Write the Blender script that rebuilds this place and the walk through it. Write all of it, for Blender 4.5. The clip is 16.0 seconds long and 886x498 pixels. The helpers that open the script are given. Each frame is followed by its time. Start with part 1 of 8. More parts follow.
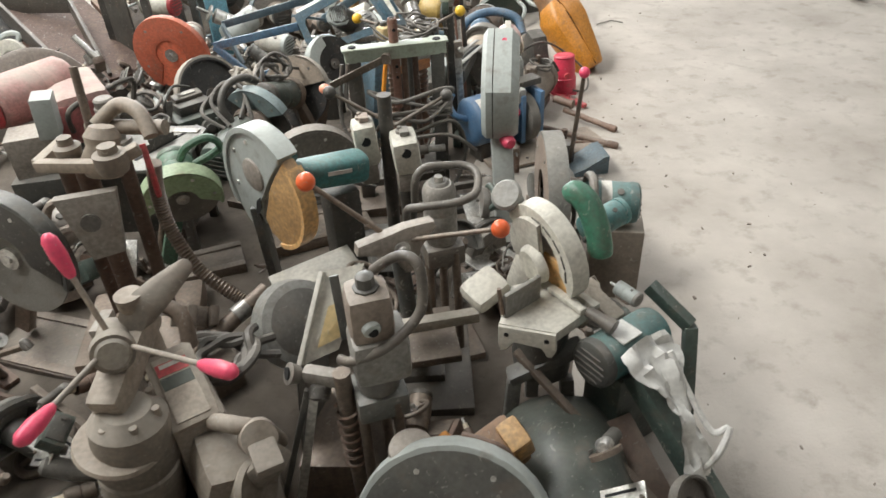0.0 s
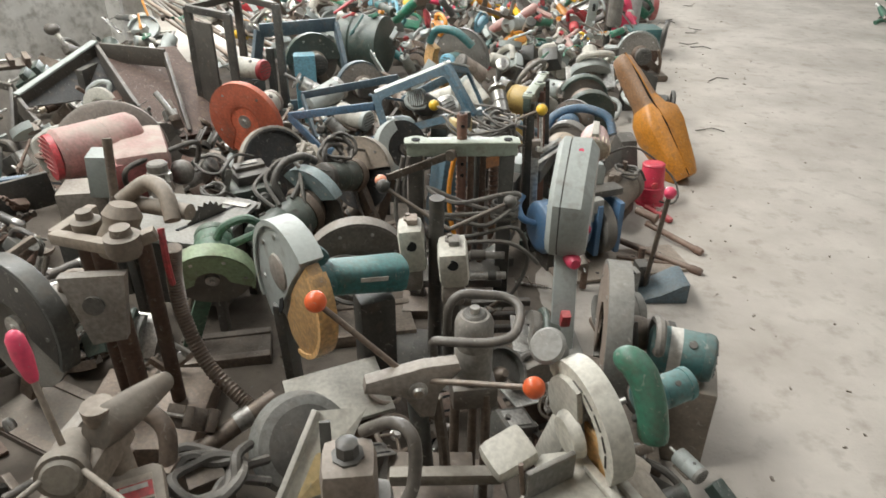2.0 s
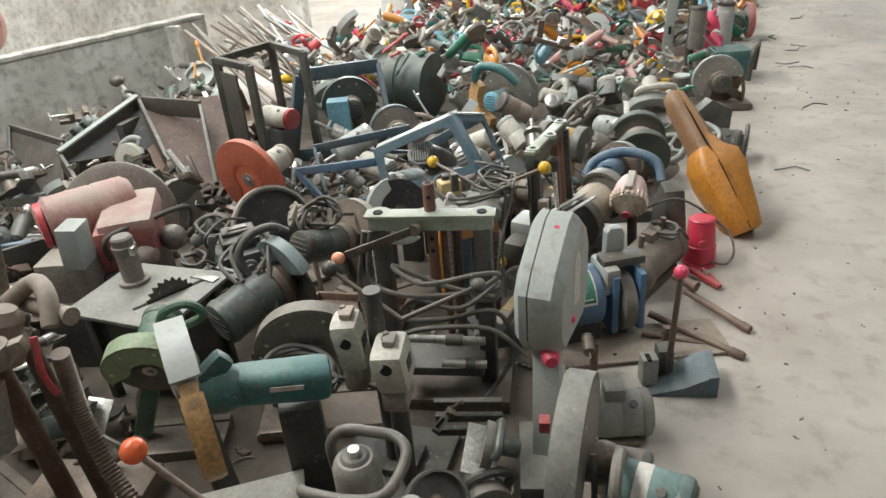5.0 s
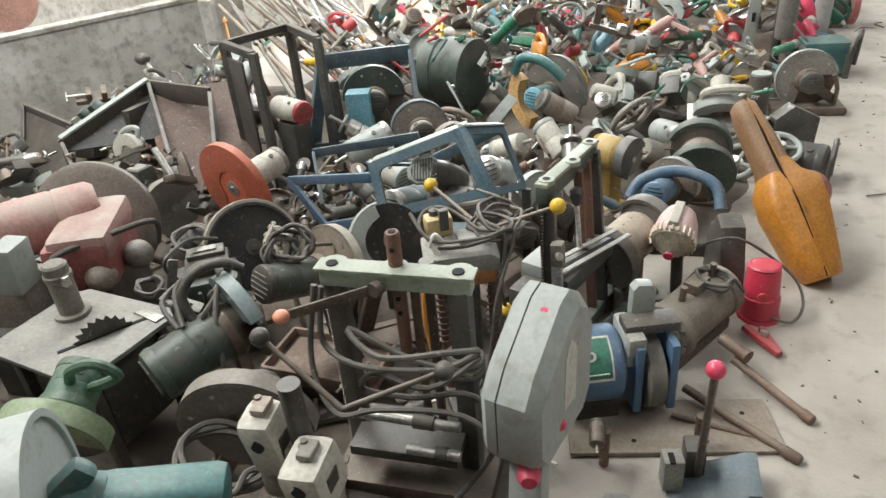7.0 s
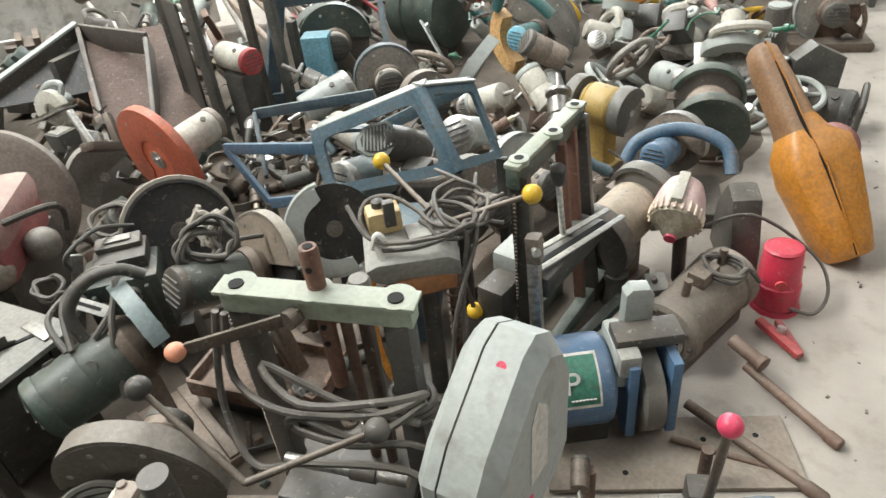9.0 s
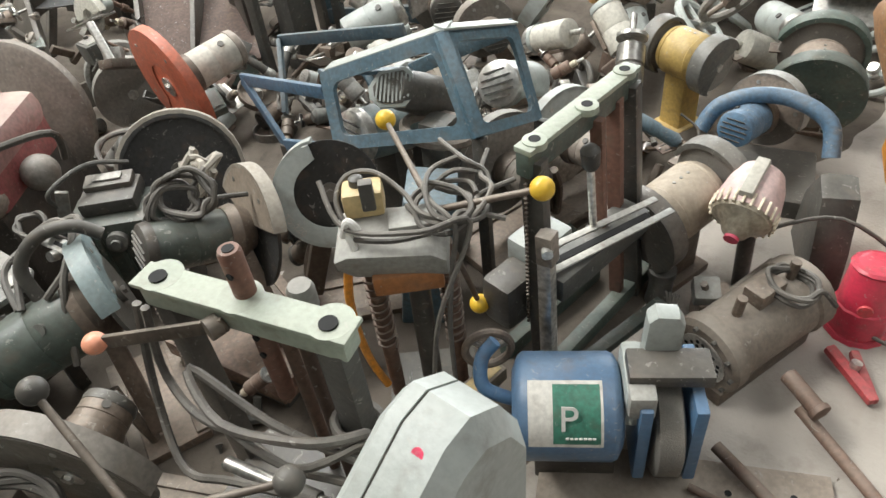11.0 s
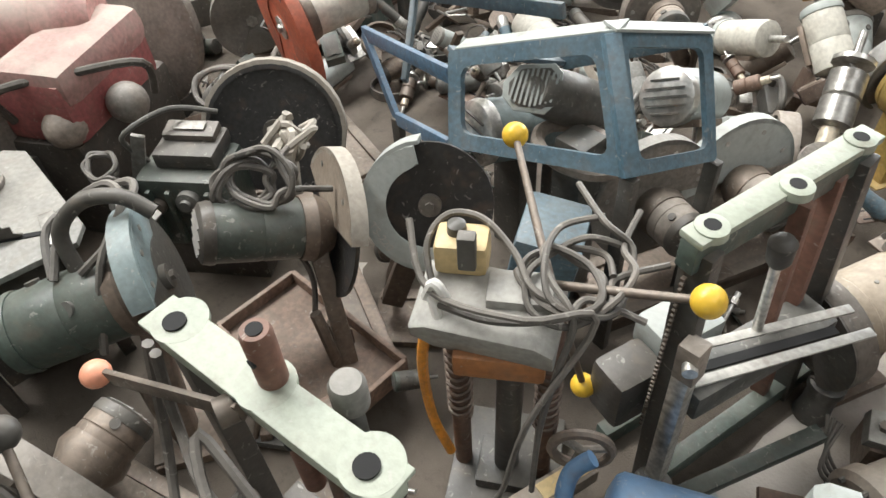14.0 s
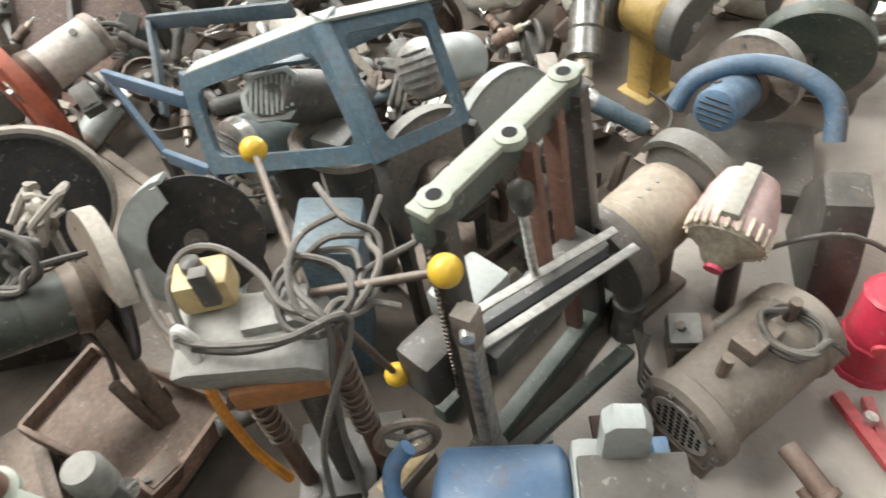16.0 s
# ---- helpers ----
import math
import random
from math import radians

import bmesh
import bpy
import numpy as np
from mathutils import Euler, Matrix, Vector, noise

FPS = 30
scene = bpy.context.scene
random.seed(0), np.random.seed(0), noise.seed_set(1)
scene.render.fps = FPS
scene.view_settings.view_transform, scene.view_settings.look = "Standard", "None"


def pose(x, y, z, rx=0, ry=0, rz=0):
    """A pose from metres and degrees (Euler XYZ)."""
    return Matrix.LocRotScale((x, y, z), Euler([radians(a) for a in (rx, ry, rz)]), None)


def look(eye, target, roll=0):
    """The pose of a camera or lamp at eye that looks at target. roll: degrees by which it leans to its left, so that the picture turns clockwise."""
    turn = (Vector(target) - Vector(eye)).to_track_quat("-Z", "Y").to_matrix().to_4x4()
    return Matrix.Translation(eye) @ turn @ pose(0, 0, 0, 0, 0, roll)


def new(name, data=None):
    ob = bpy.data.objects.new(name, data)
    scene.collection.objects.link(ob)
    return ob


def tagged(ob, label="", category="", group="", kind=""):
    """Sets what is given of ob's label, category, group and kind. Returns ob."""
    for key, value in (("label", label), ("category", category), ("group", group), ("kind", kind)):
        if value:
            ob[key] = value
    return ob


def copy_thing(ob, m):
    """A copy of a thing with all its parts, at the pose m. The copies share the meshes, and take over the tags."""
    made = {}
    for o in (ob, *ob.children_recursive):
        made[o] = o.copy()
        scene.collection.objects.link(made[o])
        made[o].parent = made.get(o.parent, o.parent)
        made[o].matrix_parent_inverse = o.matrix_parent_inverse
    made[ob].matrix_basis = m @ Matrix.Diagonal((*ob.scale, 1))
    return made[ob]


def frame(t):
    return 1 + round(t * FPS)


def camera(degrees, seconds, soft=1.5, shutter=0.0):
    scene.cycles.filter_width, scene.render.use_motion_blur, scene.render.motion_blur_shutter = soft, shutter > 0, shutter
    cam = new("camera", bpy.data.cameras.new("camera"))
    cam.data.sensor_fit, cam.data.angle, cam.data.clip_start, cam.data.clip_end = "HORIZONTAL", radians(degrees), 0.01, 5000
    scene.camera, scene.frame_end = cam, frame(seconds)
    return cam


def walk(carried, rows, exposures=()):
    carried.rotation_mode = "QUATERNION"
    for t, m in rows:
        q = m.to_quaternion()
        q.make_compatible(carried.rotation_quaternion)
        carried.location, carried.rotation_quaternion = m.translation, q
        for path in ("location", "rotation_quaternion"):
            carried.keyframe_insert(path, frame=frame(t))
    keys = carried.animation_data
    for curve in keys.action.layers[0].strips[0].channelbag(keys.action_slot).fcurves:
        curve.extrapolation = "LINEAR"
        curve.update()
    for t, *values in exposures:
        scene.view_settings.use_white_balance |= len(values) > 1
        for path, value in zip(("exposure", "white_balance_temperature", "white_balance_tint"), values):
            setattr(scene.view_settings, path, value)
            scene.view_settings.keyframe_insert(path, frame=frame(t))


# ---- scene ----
cam = camera(64.8, 16.0, soft=1.5, shutter=0.35)
PATH = [
    (0, (0.041, 0.624, 1.468), (0.037, 2.252, 0.306), -3.1),
    (0.5, (0.076, 0.697, 1.455), (0.112, 2.37, 0.359), -1.7),
    (1, (0.132, 0.8, 1.46), (0.071, 2.513, 0.43), -0.3),
    (1.5, (0.161, 0.875, 1.448), (-0.01, 2.58, 0.417), 0.3),
    (2, (0.137, 0.91, 1.465), (-0.1, 2.626, 0.466), 0.4),
    (2.5, (0.161, 0.955, 1.486), (-0.219, 2.681, 0.55), -2.0),
    (3, (0.287, 0.997, 1.518), (-0.253, 2.689, 0.597), -4.1),
    (3.5, (0.443, 1.065, 1.525), (-0.163, 2.734, 0.606), -4.1),
    (4, (0.521, 1.125, 1.523), (0.004, 2.829, 0.613), -4.4),
    (4.5, (0.534, 1.211, 1.502), (0.015, 2.921, 0.603), -5.2),
    (5, (0.522, 1.343, 1.484), (-0.057, 3.008, 0.539), -4.9),
    (5.2, (0.52, 1.406, 1.477), (-0.08, 3.057, 0.521), -5.0),
    (7.3, (0.636, 1.922, 1.456), (-0.132, 3.47, 0.449), -5.2),
    (7.5, (0.657, 1.948, 1.463), (-0.076, 3.505, 0.445), -4.8),
    (8, (0.644, 2.051, 1.437), (-0.093, 3.589, 0.393), -5.3),
    (8.5, (0.586, 2.183, 1.4), (-0.188, 3.654, 0.288), -4.7),
    (9, (0.54, 2.282, 1.385), (-0.194, 3.732, 0.219), -6.5),
    (9.5, (0.526, 2.352, 1.367), (-0.105, 3.814, 0.156), -5.2),
    (10, (0.546, 2.457, 1.348), (-0.196, 3.828, 0.096), -7.7),
    (10.2, (0.561, 2.503, 1.351), (-0.243, 3.808, 0.067), -8.0),
    (12.3, (0.586, 2.815, 1.28), (-0.389, 3.893, -0.094), -6.1),
    (12.5, (0.547, 2.848, 1.275), (-0.429, 3.889, -0.127), -4.9),
    (13, (0.452, 2.899, 1.272), (-0.551, 3.85, -0.174), -3.5),
    (13.5, (0.372, 2.917, 1.257), (-0.707, 3.799, -0.178), -4.1),
    (14, (0.353, 2.916, 1.263), (-0.717, 3.804, -0.175), -4.4),
    (14.5, (0.371, 2.941, 1.273), (-0.713, 3.831, -0.153), -7.7),
    (15, (0.395, 2.978, 1.272), (-0.637, 3.927, -0.154), -8.3),
    (15.5, (0.437, 3.015, 1.266), (-0.52, 4.011, -0.181), -10.4),
    (16, (0.486, 3.059, 1.241), (-0.333, 4.12, -0.243), -11.1),
]
walk(cam, [(t, look(eye, target, roll)) for t, eye, target, roll in PATH], [(0.0, 0.17, 6350, 8), (0.5, -0.02, 6350, 8), (1.0, -0.02, 6350, 8), (2.5, -0.1, 6350, 7), (4.0, -0.17, 6350, 7), (5.0, -0.27, 6350, 6), (8.5, 0.05, 6350, 6), (9.2, 0.1, 6350, 6), (10.0, 0.04, 6350, 6), (13.0, 0.25, 6350, 9), (15.0, 0.2, 6350, 8), (16.0, 0.28, 6350, 8)])

# ---- world and light ----
world = bpy.data.worlds.new("sky")
scene.world = world
world.use_nodes = True
wn = world.node_tree.nodes
sky = wn.new("ShaderNodeTexSky")
sky.sky_type, sky.sun_disc = "NISHITA", False
sky.sun_elevation, sky.sun_rotation = radians(42), radians(250)
wn["Background"].inputs["Strength"].default_value = 0.12
world.node_tree.links.new(sky.outputs[0], wn["Background"].inputs["Color"])

sun_data = bpy.data.lights.new("sun", "SUN")
sun_data.energy, sun_data.angle, sun_data.color = 1.0, radians(12), (1.0, 0.95, 0.88)
new("sun", sun_data).matrix_world = look((-6, 2, 8), (0, 4, 0))

# Added area lamps stand in for overhead daylight, at openings in an unseen roof.
ADDED_ROOF_LAMPS = [(-2.8, 6.2, 1.5, 10.4, 830.0), (2.6, 6.1, 1.1, 10.4, 140.0)]
HALL_H = 4.4
for rx_, ry_, rw_, rl_, power_ in ADDED_ROOF_LAMPS:
    area = bpy.data.lights.new("roof_daylight", "AREA")
    area.shape, area.size, area.size_y, area.energy, area.color = "RECTANGLE", rw_, rl_, power_, (1.0, 0.975, 0.94)
    new("roof_daylight", area).matrix_world = pose(rx_, ry_, HALL_H + 0.05)
# Fill lamp added to brighten the far heap; its end-wall opening is unseen.
area = bpy.data.lights.new("gate_daylight", "AREA")
area.shape, area.size, area.size_y, area.energy, area.color = "RECTANGLE", 3.0, 2.6, 540.0, (0.97, 0.98, 1.0)
new("gate_daylight", area).matrix_world = look((-1.5, 13.9, 1.6), (-1.2, 6, 0.3))
# Daylight in the doorway at the end of the low wall.
area = bpy.data.lights.new("doorway_daylight", "AREA")
area.shape, area.size, area.size_y, area.energy, area.color = "RECTANGLE", 0.78, 2.0, 70.0, (0.98, 0.98, 1.0)
new("doorway_daylight", area).matrix_world = look((-2.42, 7.45, 1.0), (-1.9, 4.0, 1.0))


# ---- materials ----
DUST = (0.42, 0.385, 0.33, 1)


def surf(name, col, rough=0.55, metal=0.0, dust=0.45, rust=0.0, bump=0.2, grain=90.0, vary=0.32, tint=0.0):
    """A used surface: paint or metal with uneven tone, settled dust, rust spots and fine relief."""
    m = bpy.data.materials.new(name)
    m.use_nodes = True
    n, l = m.node_tree.nodes, m.node_tree.links
    b = n["Principled BSDF"]
    tc = n.new("ShaderNodeTexCoord")
    info = n.new("ShaderNodeObjectInfo")
    big, fine = n.new("ShaderNodeTexNoise"), n.new("ShaderNodeTexNoise")
    big.inputs["Scale"].default_value, big.inputs["Detail"].default_value = 9.0, 6.0
    fine.inputs["Scale"].default_value, fine.inputs["Detail"].default_value = grain, 4.0
    for tex in (big, fine):
        l.new(tc.outputs["Object"], tex.inputs["Vector"])
    tone = n.new("ShaderNodeMapRange")
    tone.inputs["To Min"].default_value, tone.inputs["To Max"].default_value = 1 - vary * 1.3, 1 + vary
    l.new(big.outputs["Fac"], tone.inputs["Value"])
    rnd = n.new("ShaderNodeMapRange")
    rnd.inputs["To Min"].default_value, rnd.inputs["To Max"].default_value = 1 - 1.1 * vary, 1 + 1.3 * vary
    l.new(info.outputs["Random"], rnd.inputs["Value"])
    mul = n.new("ShaderNodeMath")
    mul.operation = "MULTIPLY"
    l.new(tone.outputs[0], mul.inputs[0])
    l.new(rnd.outputs[0], mul.inputs[1])
    speck = n.new("ShaderNodeMapRange")
    speck.inputs["From Min"].default_value, speck.inputs["From Max"].default_value = 0.35, 0.65
    speck.inputs["To Min"].default_value, speck.inputs["To Max"].default_value = 1 - vary * 0.8, 1 + vary * 0.7
    l.new(fine.outputs["Fac"], speck.inputs["Value"])
    mul2 = n.new("ShaderNodeMath")
    mul2.operation = "MULTIPLY"
    l.new(mul.outputs[0], mul2.inputs[0])
    l.new(speck.outputs[0], mul2.inputs[1])
    mul = mul2
    paint = n.new("ShaderNodeVectorMath")
    paint.operation = "SCALE"
    if tint:
        # some pieces are browner than others
        hue = n.new("ShaderNodeMath")
        hue.operation = "MULTIPLY"
        hue.inputs[1].default_value = 7.13
        l.new(info.outputs["Random"], hue.inputs[0])
        frac = n.new("ShaderNodeMath")
        frac.operation = "FRACT"
        l.new(hue.outputs[0], frac.inputs[0])
        part_ = n.new("ShaderNodeMath")
        part_.operation = "MULTIPLY"
        part_.inputs[1].default_value = tint
        l.new(frac.outputs[0], part_.inputs[0])
        shade = n.new("ShaderNodeMix")
        shade.data_type = "RGBA"
        grey = sum(col[:3]) / 3
        shade.inputs[6].default_value = (*col[:3], 1)
        shade.inputs[7].default_value = (grey * 1.45, grey * 0.95, grey * 0.66, 1)
        l.new(part_.outputs[0], shade.inputs[0])
        l.new(shade.outputs[2], paint.inputs[0])
    else:
        paint.inputs[0].default_value = col[:3]
    l.new(mul.outputs[0], paint.inputs["Scale"])
    # rust and scuffs where the fine noise is high
    ramp = n.new("ShaderNodeMapRange")
    ramp.inputs["From Min"].default_value, ramp.inputs["From Max"].default_value = 0.55, 0.72
    ramp.inputs["To Max"].default_value = 0.35 + rust
    mixn = n.new("ShaderNodeTexNoise")
    mixn.inputs["Scale"].default_value, mixn.inputs["Detail"].default_value = 26.0, 8.0
    l.new(tc.outputs["Object"], mixn.inputs["Vector"])
    l.new(mixn.outputs["Fac"], ramp.inputs["Value"])
    wear = n.new("ShaderNodeMix")
    wear.data_type = "RGBA"
    wear.inputs[7].default_value = (0.13, 0.085, 0.055, 1)
    l.new(ramp.outputs[0], wear.inputs[0])
    l.new(paint.outputs[0], wear.inputs[6])
    # dust settles on faces that look up
    geo = n.new("ShaderNodeNewGeometry")
    sep = n.new("ShaderNodeSeparateXYZ")
    l.new(geo.outputs["Normal"], sep.inputs[0])
    up = n.new("ShaderNodeMapRange")
    up.inputs["From Min"].default_value, up.inputs["From Max"].default_value = 0.0, 1.0
    up.inputs["To Min"].default_value, up.inputs["To Max"].default_value = 0.42, 1.0
    l.new(sep.outputs["Z"], up.inputs["Value"])
    patch = n.new("ShaderNodeMapRange")
    patch.inputs["From Min"].default_value, patch.inputs["From Max"].default_value = 0.4, 0.62
    patch.inputs["To Min"].default_value, patch.inputs["To Max"].default_value = dust * 0.62, min(1.0, dust * 1.2)
    l.new(big.outputs["Fac"], patch.inputs["Value"])
    dm = n.new("ShaderNodeMath")
    dm.operation = "MULTIPLY"
    dm.use_clamp = True
    l.new(up.outputs[0], dm.inputs[0])
    l.new(patch.outputs[0], dm.inputs[1])
    dusty = n.new("ShaderNodeMix")
    dusty.data_type = "RGBA"
    dusty.inputs[7].default_value = DUST
    l.new(dm.outputs[0], dusty.inputs[0])
    l.new(wear.outputs[2], dusty.inputs[6])
    # bright scratches and chips
    chip = n.new("ShaderNodeTexNoise")
    chip.inputs["Scale"].default_value, chip.inputs["Detail"].default_value, chip.inputs["Distortion"].default_value = 55.0, 7.0, 1.5
    l.new(tc.outputs["Object"], chip.inputs["Vector"])
    edge = n.new("ShaderNodeMapRange")
    edge.inputs["From Min"].default_value, edge.inputs["From Max"].default_value = 0.64, 0.7
    edge.inputs["To Max"].default_value = 0.45
    l.new(chip.outputs["Fac"], edge.inputs["Value"])
    worn = n.new("ShaderNodeMix")
    worn.data_type = "RGBA"
    worn.inputs[7].default_value = (0.42, 0.4, 0.36, 1)
    l.new(edge.outputs[0], worn.inputs[0])
    l.new(dusty.outputs[2], worn.inputs[6])
    l.new(worn.outputs[2], b.inputs["Base Color"])
    rm = n.new("ShaderNodeMapRange")
    rm.inputs["To Min"].default_value, rm.inputs["To Max"].default_value = rough, 0.85
    l.new(dm.outputs[0], rm.inputs["Value"])
    l.new(rm.outputs[0], b.inputs["Roughness"])
    if metal:
        mm = n.new("ShaderNodeMapRange")
        mm.inputs["To Min"].default_value, mm.inputs["To Max"].default_value = metal, 0.0
        l.new(dm.outputs[0], mm.inputs["Value"])
        l.new(mm.outputs[0], b.inputs["Metallic"])
    bp = n.new("ShaderNodeBump")
    bp.inputs["Strength"].default_value, bp.inputs["Distance"].default_value = bump, 0.004
    l.new(fine.outputs["Fac"], bp.inputs["Height"])
    l.new(bp.outputs[0], b.inputs["Normal"])
    return m


TEAL = surf("teal_plastic", (0.012, 0.13, 0.135), 0.4, dust=0.3)
GREEN = surf("green_plastic", (0.008, 0.16, 0.09), 0.38, dust=0.25)
MOSS = surf("dark_green_paint", (0.028, 0.056, 0.047), 0.36, dust=0.24)
PALEG = surf("pale_green_paint", (0.31, 0.355, 0.285), 0.4, dust=0.24, rust=0.1, vary=0.12)
BLUE = surf("blue_paint", (0.045, 0.13, 0.23), 0.42, dust=0.3)
DKBLUE = surf("slate_blue_paint", (0.06, 0.125, 0.17), 0.4, dust=0.28)
FRAMEB = surf("pale_slate_blue_paint", (0.06, 0.135, 0.19), 0.36, dust=0.26, vary=0.3)
SKYB = surf("sky_blue_plastic", (0.15, 0.42, 0.55), 0.4, dust=0.3)
GREY = surf("grey_paint", (0.18, 0.186, 0.177), 0.4, dust=0.38, tint=0.75)
MGREY = surf("mid_grey_paint", (0.066, 0.073, 0.07), 0.36, dust=0.25, tint=0.5)
LGREY = surf("light_grey_paint", (0.39, 0.425, 0.405), 0.38, dust=0.18, vary=0.08)
CREAM = surf("cream_paint", (0.56, 0.54, 0.47), 0.5, dust=0.3, vary=0.18)
WHITE = surf("white_paint", (0.75, 0.74, 0.7), 0.5, dust=0.15, vary=0.1)
DARK = surf("charcoal_paint", (0.034, 0.039, 0.038), 0.36, dust=0.22, tint=0.5)
BLACK = surf("black_plastic", (0.02, 0.02, 0.02), 0.42, dust=0.28)
IRON = surf("cast_iron", (0.13, 0.1, 0.077), 0.42, metal=0.4, dust=0.26, rust=0.42, tint=0.6)
BROWN = surf("rusty_iron", (0.12, 0.062, 0.04), 0.6, metal=0.3, dust=0.3, rust=0.5)
STEEL = surf("bare_steel", (0.55, 0.54, 0.51), 0.28, metal=0.9, dust=0.2, rust=0.1)
GRIT = surf("abrasive_grit", (0.17, 0.16, 0.145), 0.95, dust=0.5, bump=0.5, grain=400)
ORANGE = surf("orange_red_paint", (0.64, 0.14, 0.065), 0.45, dust=0.22, vary=0.2)
KNOBO = surf("orange_plastic", (0.8, 0.13, 0.03), 0.3, dust=0.06, vary=0.06)
SALMON = surf("salmon_plastic", (0.8, 0.33, 0.2), 0.35, dust=0.12, vary=0.1)
YELLOW = surf("yellow_plastic", (0.8, 0.5, 0.03), 0.3, dust=0.1, vary=0.1)
AMBER = surf("amber_plastic", (0.62, 0.24, 0.012), 0.35, dust=0.16, vary=0.22)
BRWNP = surf("brown_plastic", (0.24, 0.11, 0.035), 0.45, dust=0.3, vary=0.3)
TAN = surf("tan_plastic", (0.62, 0.36, 0.13), 0.45, dust=0.25)
PINK = surf("pink_plastic", (0.75, 0.06, 0.14), 0.35, dust=0.08, vary=0.1)
RED = surf("red_plastic", (0.5, 0.03, 0.045), 0.4, dust=0.22)
DRED = surf("faded_red_paint", (0.42, 0.09, 0.09), 0.5, dust=0.35)
ROSE = surf("dusty_rose_plastic", (0.5, 0.2, 0.19), 0.5, dust=0.75)
GOLD = surf("brassy_metal", (0.56, 0.49, 0.37), 0.35, metal=0.3, dust=0.2)
WOOD = surf("old_wood", (0.25, 0.15, 0.085), 0.8, dust=0.4, grain=160)
CABLE = surf("rubber_cable", (0.06, 0.055, 0.05), 0.5, dust=0.32)
# Near-black colour stands for the shade inside holes and slots that aren't cut.
HOLE_SHADE = bpy.data.materials.new("hole_shade_black")
HOLE_SHADE.use_nodes = True
HOLE_SHADE.node_tree.nodes["Principled BSDF"].inputs["Base Color"].default_value = (0.008, 0.008, 0.008, 1)
HOLE_SHADE.node_tree.nodes["Principled BSDF"].inputs["Roughness"].default_value = 0.8
PAPER = surf("paper_label", (0.62, 0.6, 0.55), 0.8, dust=0.2, vary=0.15)
MOTORB = surf("clear_blue_paint", (0.058, 0.155, 0.295), 0.32, dust=0.22, vary=0.12)
PALEPINK = surf("pale_pink_plastic", (0.6, 0.42, 0.4), 0.45, dust=0.25, vary=0.15)
FINB = surf("pale_blue_grey_paint", (0.2, 0.27, 0.28), 0.38, dust=0.25, vary=0.15)
PUMPB = surf("dusty_brown_paint", (0.2, 0.155, 0.115), 0.5, dust=0.45, vary=0.25)
PUMPC = surf("beige_brown_paint", (0.19, 0.145, 0.11), 0.5, dust=0.42, vary=0.3)
BUFF = surf("buff_paint", (0.42, 0.36, 0.29), 0.6, dust=0.35, vary=0.22)
RUSTY = surf("rusted_sheet", (0.19, 0.115, 0.08), 0.7, metal=0.1, dust=0.3, rust=0.4, vary=0.4)
SHEET = surf("black_sheet_steel", (0.03, 0.03, 0.03), 0.45, dust=0.05, vary=0.3)
INNER = surf("rust_stained_sheet", (0.13, 0.075, 0.055), 0.7, dust=0.04, rust=0.4, vary=0.35)
ORNG = surf("dull_orange_plastic", (0.5, 0.19, 0.05), 0.45, dust=0.2, vary=0.2)
MUST = surf("mustard_paint", (0.5, 0.34, 0.09), 0.45, dust=0.25, vary=0.15)
HEADG = surf("worn_grey_paint", (0.27, 0.27, 0.25), 0.45, dust=0.3, vary=0.2)
CRIM = surf("crimson_plastic", (0.6, 0.025, 0.07), 0.35, dust=0.12, vary=0.12)
WORNS = surf("worn_dull_steel", (0.3, 0.3, 0.285), 0.42, metal=0.45, dust=0.35, rust=0.2)
RUSTRED = surf("rust_red_iron", (0.2, 0.085, 0.055), 0.6, dust=0.18, rust=0.3, vary=0.25)
LEAF = surf("pale_leaf_green_paint", (0.26, 0.36, 0.2), 0.42, dust=0.28, vary=0.2)
FOREST = surf("forest_green_paint", (0.03, 0.1, 0.06), 0.42, dust=0.22)
CREAMY = surf("cream_yellow_plastic", (0.66, 0.5, 0.24), 0.4, dust=0.15, vary=0.12)
OLDB = surf("dusty_old_iron", (0.22, 0.175, 0.135), 0.6, dust=0.55, rust=0.3, vary=0.3)
PALEIRON = surf("pale_dusty_iron", (0.3, 0.27, 0.225), 0.55, dust=0.55, vary=0.25)
STICK = surf("green_sticker", (0.02, 0.2, 0.13), 0.5, dust=0.15)


